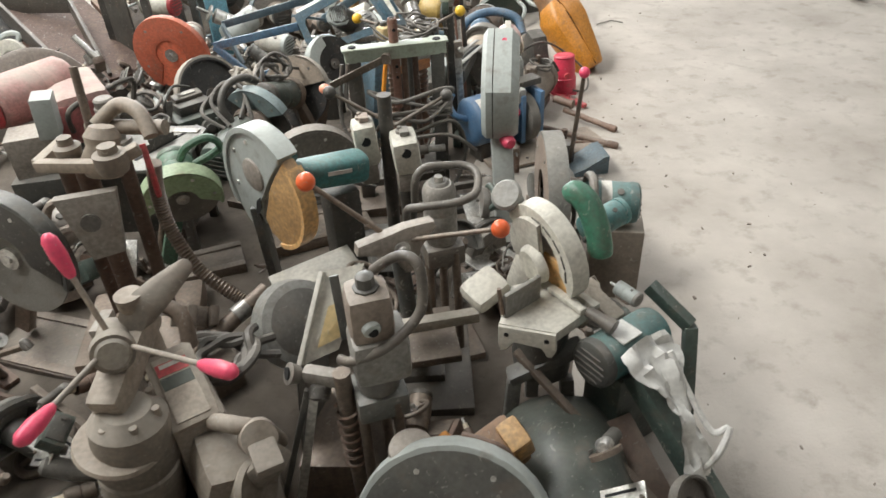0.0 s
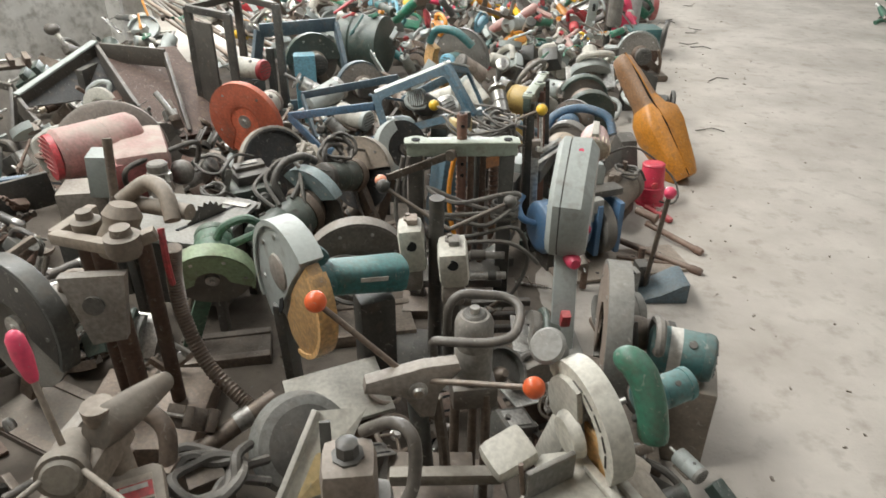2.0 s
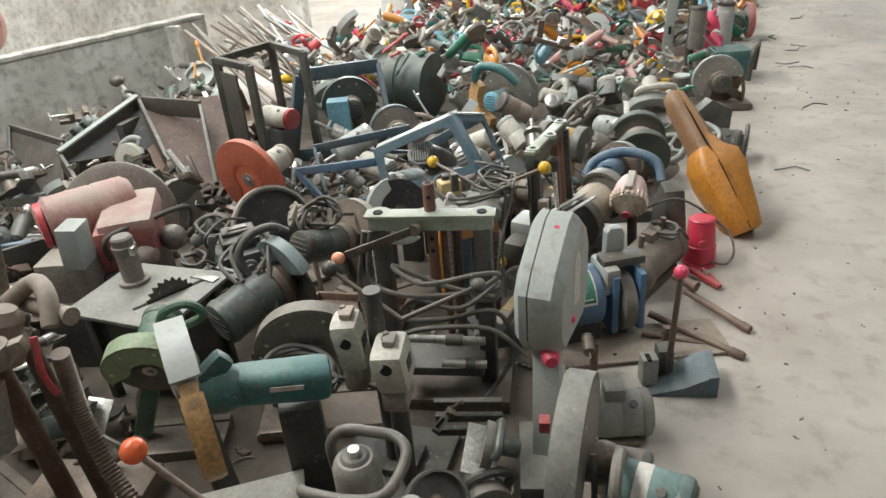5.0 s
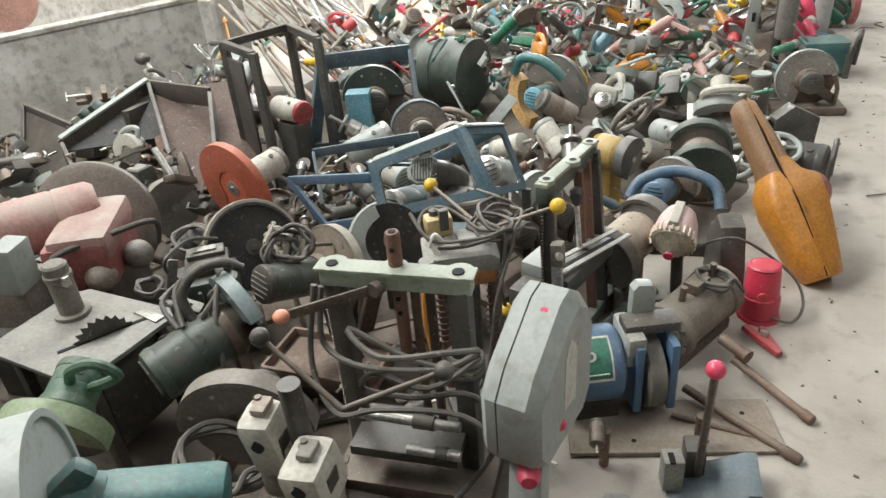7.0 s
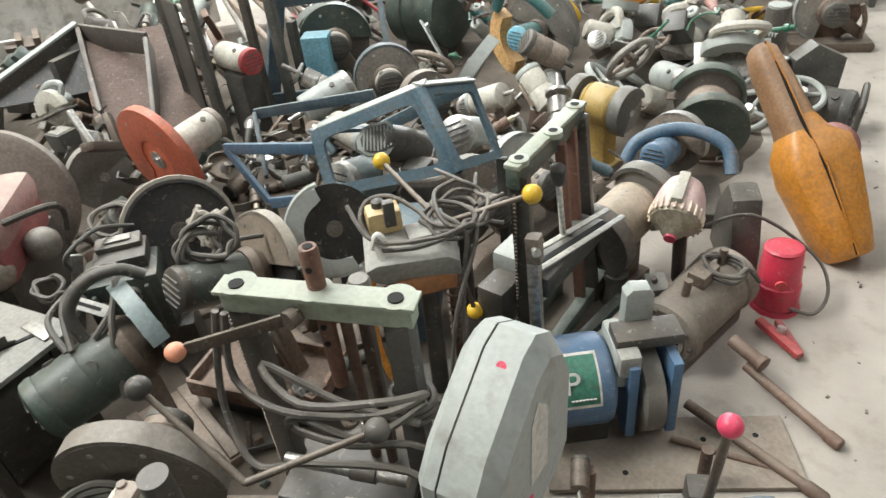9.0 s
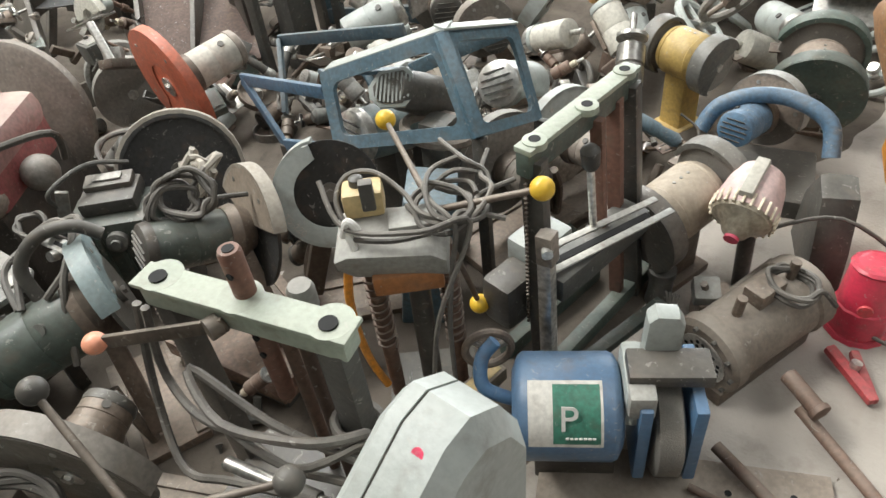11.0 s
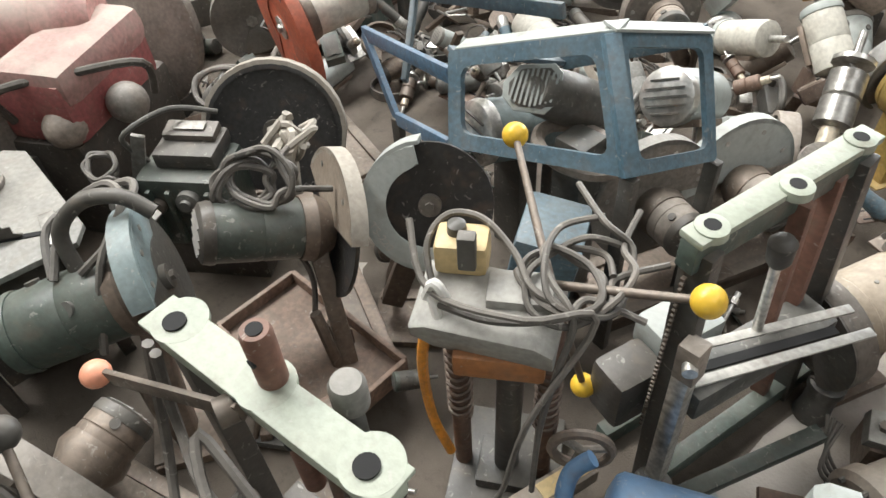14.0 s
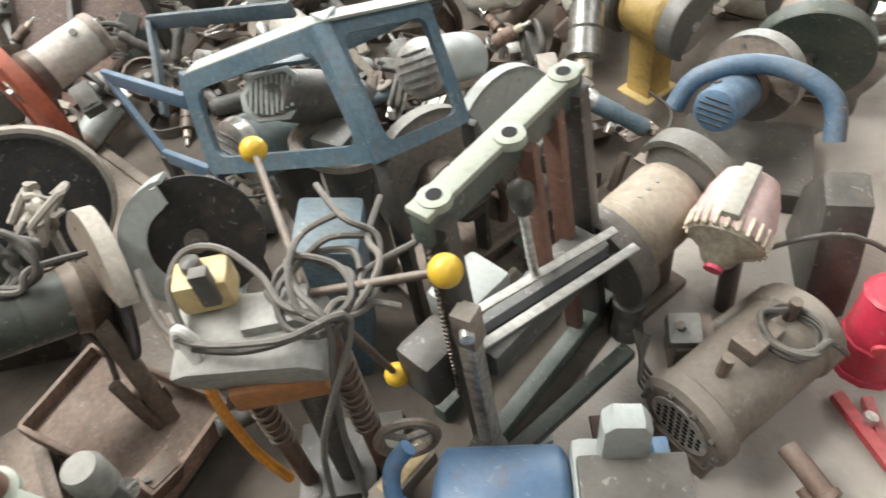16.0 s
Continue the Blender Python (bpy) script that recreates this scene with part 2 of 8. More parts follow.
def ground_mat(name, c1, c2, spot, scale, low=0.56):
    """Dusty concrete or stained plaster: blotches, fine grain, dark specks."""
    m = bpy.data.materials.new(name)
    m.use_nodes = True
    n, l = m.node_tree.nodes, m.node_tree.links
    b = n["Principled BSDF"]
    tc = n.new("ShaderNodeTexCoord")
    noises = []
    for sc, det in ((scale, 8.0), (scale * 6, 6.0), (scale * 60, 3.0)):
        t = n.new("ShaderNodeTexNoise")
        t.inputs["Scale"].default_value, t.inputs["Detail"].default_value, t.inputs["Roughness"].default_value = sc, det, 0.62
        l.new(tc.outputs["Object"], t.inputs["Vector"])
        noises.append(t)
    ramp = n.new("ShaderNodeMapRange")
    ramp.inputs["From Min"].default_value, ramp.inputs["From Max"].default_value = 0.32, 0.68
    l.new(noises[0].outputs["Fac"], ramp.inputs["Value"])
    base = n.new("ShaderNodeMix")
    base.data_type = "RGBA"
    base.inputs[6].default_value, base.inputs[7].default_value = (*c1, 1), (*c2, 1)
    l.new(ramp.outputs[0], base.inputs[0])
    r2 = n.new("ShaderNodeMapRange")
    r2.inputs["From Min"].default_value, r2.inputs["From Max"].default_value = low, low + 0.2
    r2.inputs["To Max"].default_value = 0.6
    l.new(noises[1].outputs["Fac"], r2.inputs["Value"])
    st = n.new("ShaderNodeMix")
    st.data_type = "RGBA"
    st.inputs[7].default_value = (*spot, 1)
    l.new(r2.outputs[0], st.inputs[0])
    l.new(base.outputs[2], st.inputs[6])
    l.new(st.outputs[2], b.inputs["Base Color"])
    b.inputs["Roughness"].default_value = 0.9
    add = n.new("ShaderNodeMath")
    l.new(noises[1].outputs["Fac"], add.inputs[0])
    l.new(noises[2].outputs["Fac"], add.inputs[1])
    bp = n.new("ShaderNodeBump")
    bp.inputs["Strength"].default_value, bp.inputs["Distance"].default_value = 0.25, 0.01
    l.new(add.outputs[0], bp.inputs["Height"])
    l.new(bp.outputs[0], b.inputs["Normal"])
    return m


FLOOR = ground_mat("dusty_concrete", (0.355, 0.32, 0.278), (0.52, 0.478, 0.425), (0.25, 0.215, 0.178), 1.7, 0.53)
PLASTER = ground_mat("stained_plaster", (0.38, 0.36, 0.32), (0.68, 0.67, 0.63), (0.2, 0.18, 0.15), 2.6, 0.47)
CEIL = ground_mat("grey_roof_sheet", (0.3, 0.3, 0.3), (0.36, 0.36, 0.35), (0.25, 0.25, 0.25), 1.0)


# ---- mesh helpers ----
def BM():
    return bmesh.new()


def cyl(bm, p0, p1, r0, r1=None, n=18):
    p0, p1 = Vector(p0), Vector(p1)
    d = p1 - p0
    m = Matrix.Translation((p0 + p1) / 2) @ d.to_track_quat("Z", "Y").to_matrix().to_4x4()
    bmesh.ops.create_cone(bm, cap_ends=True, segments=n, radius1=r0, radius2=r0 if r1 is None else r1, depth=d.length, matrix=m)
    return bm


def lathe(bm, p0, p1, prof, n=24):
    """A turned body from p0 towards p1; prof holds (share of the length, radius)."""
    p0, p1 = Vector(p0), Vector(p1)
    d = p1 - p0
    q = d.to_track_quat("Z", "Y").to_matrix()
    rings = []
    for s, r in prof:
        rings.append([bm.verts.new(p0 + d * s + q @ Vector((r * math.cos(2 * math.pi * k / n), r * math.sin(2 * math.pi * k / n), 0))) for k in range(n)])
    for a, b in zip(rings, rings[1:]):
        for k in range(n):
            bm.faces.new((a[k], a[(k + 1) % n], b[(k + 1) % n], b[k]))
    bm.faces.new(rings[0][::-1])
    bm.faces.new(rings[-1])
    return bm


def box(bm, c, size, rot=(0, 0, 0), bev=0.004, m=None):
    mat = m if m is not None else pose(*c, *rot)
    got = bmesh.ops.create_cube(bm, size=1, matrix=mat @ Matrix.Diagonal((*size, 1)))
    if bev:
        edges = list({e for v in got["verts"] for e in v.link_edges})
        bmesh.ops.bevel(bm, geom=edges, offset=min(bev, min(size) * 0.4), segments=2, affect="EDGES", profile=0.6)
    return bm


def bar(bm, p0, p1, w, h, bev=0.003, up=(0, 0, 1)):
    """A rectangular bar from p0 to p1, h along up."""
    p0, p1 = Vector(p0), Vector(p1)
    z = (p1 - p0).normalized()
    u = Vector(up)
    if abs(u.dot(z)) > 0.95:
        u = Vector((0, 1, 0)) if abs(z.y) < 0.9 else Vector((1, 0, 0))
    x = u.cross(z).normalized()
    y = z.cross(x)
    m = Matrix(((x.x, y.x, z.x, 0), (x.y, y.y, z.y, 0), (x.z, y.z, z.z, 0), (0, 0, 0, 1)))
    m = Matrix.Translation((p0 + p1) / 2) @ m
    return box(bm, None, (w, h, (p1 - p0).length), bev=bev, m=m)


def axes(a, up=(0, 0, 1)):
    """Right-handed axes: f in the plane, u upwards, a the axis."""
    a = Vector(a).normalized()
    u = Vector(up) - a * a.dot(Vector(up))
    u = u.normalized() if u.length > 1e-4 else Vector((1, 0, 0))
    f = u.cross(a)
    return f, u, a


def prism(bm, pts, c, f, u, a, t0, t1, bev=0.0):
    """An outline of (x, y) in the plane of f and u round c, pulled from t0 to t1 along a."""
    c = Vector(c)
    lo = [bm.verts.new(c + f * x + u * y + a * t0) for x, y in pts]
    hi = [bm.verts.new(c + f * x + u * y + a * t1) for x, y in pts]
    faces = [bm.faces.new(lo[::-1]), bm.faces.new(hi)]
    for k in range(len(pts)):
        j = (k + 1) % len(pts)
        faces.append(bm.faces.new((lo[k], lo[j], hi[j], hi[k])))
    if bev:
        edges = list({e for face in faces[:2] for e in face.edges})
        bmesh.ops.bevel(bm, geom=edges, offset=bev, segments=2, affect="EDGES", profile=0.6)
    return bm


def arc(r, a0, a1, n=22):
    return [(r * math.cos(radians(a0 + (a1 - a0) * k / n)), r * math.sin(radians(a0 + (a1 - a0) * k / n))) for k in range(n + 1)]


def spline(pts, k=6, closed=False):
    p = [Vector(q) for q in pts]
    out = []
    n = len(p)
    for i in range(n if closed else n - 1):
        if closed:
            a, b, c, d = p[i - 1], p[i], p[(i + 1) % n], p[(i + 2) % n]
        else:
            a, b, c, d = p[max(i - 1, 0)], p[i], p[i + 1], p[min(i + 2, n - 1)]
        for s in range(k):
            t = s / k
            out.append(0.5 * (2 * b + (c - a) * t + (2 * a - 5 * b + 4 * c - d) * t * t + (3 * b - a - 3 * c + d) * t ** 3))
    if not closed:
        out.append(p[-1])
    return out


def tube(bm, pts, r, n=8, k=5, closed=False):
    """A round pipe or cable along a smooth line through pts."""
    line = spline(pts, k, closed)
    m = len(line)
    rings = []
    ref = Vector((0.31, 0.2, 0.93))
    for i, p in enumerate(line):
        t = (line[(i + 1) % m] - line[i - 1]) if closed else (line[min(i + 1, m - 1)] - line[max(i - 1, 0)])
        if t.length < 1e-7:
            t = Vector((0, 0, 1))
        t.normalize()
        ref = ref - t * ref.dot(t)
        if ref.length < 1e-4:
            ref = t.orthogonal()
        ref.normalize()
        s = t.cross(ref)
        rings.append([bm.verts.new(p + (ref * math.cos(2 * math.pi * j / n) + s * math.sin(2 * math.pi * j / n)) * r) for j in range(n)])
    pairs = list(zip(rings, rings[1:])) + ([(rings[-1], rings[0])] if closed else [])
    for a, b in pairs:
        for j in range(n):
            bm.faces.new((a[j], a[(j + 1) % n], b[(j + 1) % n], b[j]))
    if not closed:
        bm.faces.new(rings[0][::-1])
        bm.faces.new(rings[-1])
    return bm


def ball(bm, c, r, seg=18, sq=1.0):
    bmesh.ops.create_uvsphere(bm, u_segments=seg, v_segments=max(8, seg * 2 // 3), radius=r, matrix=Matrix.Translation(Vector(c)) @ Matrix.Diagonal((1, 1, sq, 1)))
    return bm


def loft(bm, rings):
    vs = [[bm.verts.new(p) for p in ring] for ring in rings]
    n = len(vs[0])
    for a, b in zip(vs, vs[1:]):
        for k in range(n):
            bm.faces.new((a[k], a[(k + 1) % n], b[(k + 1) % n], b[k]))
    bm.faces.new(vs[0][::-1])
    bm.faces.new(vs[-1])
    bmesh.ops.recalc_face_normals(bm, faces=bm.faces)
    return bm


def thing(name, base, label, category, group=""):
    root = new(name)
    root.location = base
    root.empty_display_size = 0.05
    return tagged(root, label, category, group)


def part(name, bm, material, parent, label=""):
    me = bpy.data.meshes.new(name)
    bmesh.ops.recalc_face_normals(bm, faces=bm.faces)
    bm.to_mesh(me)
    bm.free()
    top = parent
    while top.parent:
        top = top.parent
    me.transform(Matrix.Translation(-Vector(top.location)))
    me.polygons.foreach_set("use_smooth", [True] * len(me.polygons))
    me.set_sharp_from_angle(angle=radians(38))
    me.materials.append(material)
    ob = new(name, me)
    ob.parent = parent
    if label:
        tagged(ob, label)
    return ob


def structure(name, bm, material, label=""):
    me = bpy.data.meshes.new(name)
    bmesh.ops.recalc_face_normals(bm, faces=bm.faces)
    bm.to_mesh(me)
    bm.free()
    me.materials.append(material)
    return tagged(new(name, me), label, kind="structure")


def mix(p, q, s):
    return Vector(p) * (1 - s) + Vector(q) * s


# ---- the hall ----
bm = BM()
GN = 90
grid = [[bm.verts.new((-6 + 17 * i / GN, -5 + 21 * j / GN, 0.006 * noise.noise(Vector((i * 0.35, j * 0.35, 0))))) for j in range(GN + 1)] for i in range(GN + 1)]
for i in range(GN):
    for j in range(GN):
        bm.faces.new((grid[i][j], grid[i + 1][j], grid[i + 1][j + 1], grid[i][j + 1]))
structure("floor", bm, FLOOR, "dusty pale concrete floor with scuffs")

for nm, c, s in (("wall_west", (-5.1, 5.5, 2.2), (0.2, 21, 4.4)), ("wall_east", (10.1, 5.5, 2.2), (0.2, 21, 4.4)),
                 ("wall_south", (2.5, -4.9, 2.2), (15, 0.2, 4.4))):
    structure(nm, box(BM(), c, s, bev=0), PLASTER, "stained white plaster wall of the hall")
# unseen end wall, its opening added for the far fill lamp
bm = BM()
box(bm, (-4.0, 14.1, 2.2), (2.0, 0.2, 4.4), bev=0)
box(bm, (5.0, 14.1, 2.2), (10.0, 0.2, 4.4), bev=0)
box(bm, (-1.5, 14.1, 3.7), (3.0, 0.2, 1.4), bev=0)
structure("wall_north", bm, PLASTER, "unseen stained white plaster end wall with an added opening for a fill lamp")
# unseen roof, added, with two long openings for the area lamps
bm = BM()
for x0, x1 in ((-5.2, -3.55), (-2.05, 2.05), (3.15, 10.2)):
    box(bm, ((x0 + x1) / 2, 4.5, HALL_H + 0.06), (x1 - x0, 19.2, 0.1), bev=0)
for x0, x1 in ((-3.55, -2.05), (2.05, 3.15)):
    for y0, y1 in ((-5.1, 0.9), (11.3, 14.1)):
        box(bm, ((x0 + x1) / 2, (y0 + y1) / 2, HALL_H + 0.06), (x1 - x0, y1 - y0, 0.1), bev=0)
structure("ceiling", bm, CEIL, "unseen grey roof sheeting, added, with two long openings for area lamps")

# low parapet wall along the heap, with a coping
WA, WB = Vector((-3.98, 3.2, 0)), Vector((-2.86, 6.05, 0))
wd = (WB - WA).normalized()
wn_ = Vector((-wd.y, wd.x, 0))
bm = BM()
bar(bm, WA - wd * 3 + wn_ * 0.06 + Vector((0, 0, 0.33)), WB + wn_ * 0.06 + Vector((0, 0, 0.33)), 0.12, 0.66, bev=0.008)
structure("wall_parapet", bm, PLASTER, "low stained plaster wall beside the heap")
bm = BM()
bar(bm, WA - wd * 3 + wn_ * 0.06 + Vector((0, 0, 0.675)), WB + wn_ * 0.06 + Vector((0, 0, 0.675)), 0.13, 0.03, bev=0.006)
COPE = ground_mat("chipped_coping", (0.2, 0.185, 0.16), (0.6, 0.58, 0.54), (0.1, 0.09, 0.075), 4.5, 0.5)
structure("trim", bm, COPE, "chipped coping on the low wall")
bm = BM()
for s_ in (1.0, 4.15):
    p = WA + wd * (s_ - 1.4) - wn_ * 0.012
    bar(bm, p, p + Vector((0, 0, 0.66)), 0.16, 0.05, bev=0.006)
structure("wall_pier", bm, PLASTER, "stained pier against the low wall")
# wall with a doorway at the end of the low wall
structure("wall_return", box(BM(), (-3.95, 7.55, 2.2), (2.3, 0.15, 4.4), (0, 0, 0), bev=0.01), PLASTER, "stained plaster wall behind the heap")
structure("wall_jamb", box(BM(), (-1.9, 7.6, 2.2), (0.24, 0.2, 4.4), (0, 0, 0), bev=0.01), WHITE, "white painted door jamb beside the daylight doorway")
structure("wall_lintel", box(BM(), (-2.4, 7.55, 3.25), (0.78, 0.15, 2.3), (0, 0, 0), bev=0.01), PLASTER, "plaster lintel over the doorway")


def quad_frame(q, width, thick):
    """A plate with the four corners q and one window with rounded corners."""
    q = [Vector(p) for p in q]
    nrm = (q[1] - q[0]).cross(q[3] - q[0]).normalized()
    outer, inner = [], []
    for k in range(4):
        p, pr, nx = q[k], q[k - 1], q[(k + 1) % 4]
        d0, d1 = (pr - p).normalized(), (nx - p).normalized()
        i0 = p + (d0 + d1) * width * 1.05
        rr = width * 0.9
        for s in range(5):
            t = s / 4
            inner.append(i0 + d0 * rr * (1 - t) ** 2 + d1 * rr * t ** 2)
            outer.append(p + d0 * 0.012 * (1 - t) ** 2 + d1 * 0.012 * t ** 2)
    bm = BM()
    n = len(outer)
    rows = [[bm.verts.new(p + nrm * o) for p in ring] for ring, o in ((outer, -thick / 2), (outer, thick / 2), (inner, thick / 2), (inner, -thick / 2))]
    for k in range(n):
        for a_, b_ in ((0, 1), (1, 2), (2, 3), (3, 0)):
            bm.faces.new((rows[a_][k], rows[a_][(k + 1) % n], rows[b_][(k + 1) % n], rows[b_][k]))
    return bm


# trodden grime, swarf and crumbs between the tools
GRIME = ground_mat("grimy_swarf", (0.085, 0.07, 0.056), (0.17, 0.142, 0.114), (0.045, 0.038, 0.031), 5.0)
RIGHT_EDGE = [(1.0, 0.5), (1.6, 0.52), (2.5, 0.62), (3.3, 0.66), (4.3, 0.72), (5.2, 0.8), (6.2, 0.85), (7.0, 1.0), (10.0, 1.4), (13.0, 1.6)]


def right_edge(y):
    for (y0, x0), (y1, x1) in zip(RIGHT_EDGE, RIGHT_EDGE[1:]):
        if y0 <= y <= y1:
            return x0 + (x1 - x0) * (y - y0) / (y1 - y0)
    return 1.6


def left_edge(y):
    return max(-3.98 + (y - 3.2) * 0.393, -4.6) + 0.1 if y < 6 else -1.95 - 0.1 * (y - 6)


bm = BM()
rows = []
for j in range(150):
    y = 1.05 + j * 0.07
    x0, x1 = max(left_edge(y), -1.8 - 2.2 * max(0.0, y - 1.9)), right_edge(y) - 0.1 - 0.3 * max(0.0, min(1.0, (y - 2.6) / 0.6, (4.7 - y) / 0.5))
    row = []
    for i in range(60):
        s = i / 59
        e = min(1.0, 7 * s * 1.0 + 0.0, 9 * (1 - s), 6 * (y - 1.05))
        h = (0.018 + 0.05 * max(0.0, min(1.0, (y - 4.4) / 1.5))) * (0.4 + 0.9 * noise.noise(Vector((x0 + (x1 - x0) * s, y, 0)) * 5.0) + 0.6)
        row.append(bm.verts.new((x0 + (x1 - x0) * s + 0.03 * noise.noise(Vector((y * 9, s * 3, 4))), y, -0.004 + max(0.0, h) * e)))
    rows.append(row)
for r0, r1 in zip(rows, rows[1:]):
    for i in range(59):
        bm.faces.new((r0[i], r0[i + 1], r1[i + 1], r1[i]))
me = bpy.data.meshes.new("grime")
bm.to_mesh(me)
bm.free()
me.materials.append(GRIME)
me.polygons.foreach_set("use_smooth", [True] * len(me.polygons))
tagged(new("swarf_bed", me), "trodden brown grime and swarf under the heap", "swarf", kind="stuff")


# ---- kinds of things ----
def motor_parts(root, p0, p1, r, body, cap, label="", vents=True):
    """A motor housing from its gear end p0 to its vented end p1."""
    p0, p1 = Vector(p0), Vector(p1)
    h = part("motor_housing", lathe(BM(), p0, p1, [(0, r * 0.7), (0.04, r * 0.97), (0.12, r), (0.45, r), (0.47, r * 0.97), (0.5, r), (0.9, r * 0.97), (0.97, r * 0.9), (1, r * 0.8)]), body, root, label)
    d = (p1 - p0).normalized()
    part("end_cap", lathe(BM(), p1 - d * r * 0.25, p1 + d * r * 0.22, [(0, r * 1.0), (0.3, r * 1.02), (0.8, r * 0.96), (1, r * 0.8)]), cap, h)
    if vents:
        f, u, a = axes(d)
        bm = BM()
        for k in range(5):
            y = (k - 2) * r * 0.28
            w = math.sqrt(max(r * r * 0.55 - y * y, 0.0001))
            bar(bm, p1 + d * (r * 0.235) + u * y - f * w, p1 + d * (r * 0.235) + u * y + f * w, r * 0.09, r * 0.05, bev=0)
        part("vent_grille", bm, BLACK, h)
    bm = BM()
    f, u, a = axes(d)
    cyl(bm, mix(p0, p1, 0.7) + (u - f * 0.6).normalized() * r * 0.95, mix(p0, p1, 0.7) + (u - f * 0.6).normalized() * r * 1.05, r * 0.17, n=10)
    part("brush_cap", bm, BLACK, h)
    return h


def cut_off_saw(C, ax, R, w, a0, a1, guard, rim, motor, label, wheel=GRIT, mlen=0.2, mr=0.055, cap=None, handle=True, base=True, wheel_t=0.004, up=(0, 0, 1), arm=IRON, category="cut-off saw", mrise=0.0, inner=0.42, bolts=4):
    """A chop saw: wheel and guard round C, motor out along ax, on a foot plate."""
    C = Vector(C)
    f, u, a = axes(ax, up)
    root = thing("cut_off_saw", (C.x, C.y, 0), label, category, "used saws and grinders in the heap")
    bm = BM()
    cyl(bm, C - a * wheel_t, C + a * wheel_t, R * 0.93, n=40)
    wh = part("wheel", bm, wheel, root)
    bm = BM()
    cyl(bm, C - a * 0.016, C + a * 0.014, R * 0.17, n=20)
    cyl(bm, C - a * 0.024, C + a * 0.012, R * 0.07, n=6)
    part("flange", bm, MGREY if wheel in (SHEET, DARK) else STEEL, wh)
    pts = arc(R, a0, a1) + [(R * 0.25 * math.cos(radians(a1 - 20)), R * 0.25 * math.sin(radians(a1 - 20))), (R * 0.25 * math.cos(radians(a0 + 20)), R * 0.25 * math.sin(radians(a0 + 20)))]
    bm = BM()
    prism(bm, pts, C, f, u, a, w * 0.42, w * 0.5)
    g = part("guard", bm, guard, root)
    part("guard_rim", prism(BM(), arc(R * 1.01, a0, a1) + arc(R * 0.94, a1, a0), C, f, u, a, -w * 0.5, w * 0.5, bev=0.002), rim, g)
    part("guard_face", prism(BM(), arc(R * 0.95, a0 + 4, a1 - 4) + arc(R * inner, a1 - (18 if inner < 0.6 else 4), a0 + (18 if inner < 0.6 else 4), 18), C, f, u, a, -w * 0.52, -w * 0.4, bev=0.003), guard, g)
    for k in range(bolts):
        ang = radians(a0 + (a1 - a0) * (k + 0.5) / bolts)
        p = C + (f * math.cos(ang) + u * math.sin(ang)) * R * 0.8
        part("bolt", cyl(BM(), p - a * w * 0.56, p + a * w * 0.54, 0.006, n=8), STEEL, g)
    m0 = C + a * (w * 0.5 + 0.005)
    m1 = m0 + a * mlen + Vector((0, 0, mrise))
    cyl_bm = BM()
    lathe(cyl_bm, m0 - a * 0.012, m0 + a * 0.05, [(0, mr * 0.8), (0.6, mr * 1.15), (1, mr * 1.05)])
    part("gear_case", cyl_bm, arm, root)
    motor_parts(root, m0 + a * 0.035, m1, mr, motor, cap or DARK)
    foot = Vector((C.x, C.y, 0.015)) + f * R * 0.9 + a * 0.05
    if base:
        foot.z = 0.015
        bm = BM()
        bar(bm, C + a * (w * 0.5 + 0.03), foot + Vector((0, 0, 0.05)), 0.035, 0.05, 0.006)
        part("arm", bm, arm, root)
        bm = BM()
        fh = Vector((f.x, f.y, 0)).normalized()
        ah = Vector((-fh.y, fh.x, 0))
        ctr = Vector((C.x, C.y, 0.02 + 0.0017 * (len(bpy.data.objects) % 7))) + a * 0.04
        bar(bm, ctr - fh * R * 1.1, ctr + fh * R * 1.25, R * 1.2, 0.03, 0.006)
        fp = part("foot_plate", bm, IRON, root)
        for s in (-1, 1):
            part("skid", bar(BM(), ctr - fh * R * 1.1 + ah * s * R * 0.5, ctr + fh * R * 1.2 + ah * s * R * 0.5, 0.03, 0.045, 0.004), IRON, fp)
        bm = BM()
        tube(bm, [foot + Vector((0, 0, 0.03)) + a * 0.02, foot + Vector((0, 0, 0.12)) + a * 0.03, foot + Vector((0, 0, 0.2)) - f * 0.03 + a * 0.04], 0.012)
        part("spring", bm, IRON, root)
    if handle:
        h0 = m0 + a * mlen * 0.55 + u * mr * 0.9
        bm = BM()
        tube(bm, [h0 - f * 0.02, h0 + u * 0.05 - f * 0.05, h0 + u * 0.075 - f * 0.12, h0 + u * 0.02 - f * 0.15, h0 - u * 0.03 - f * 0.06], 0.013)
        part("handle", bm, motor, root)
    return root


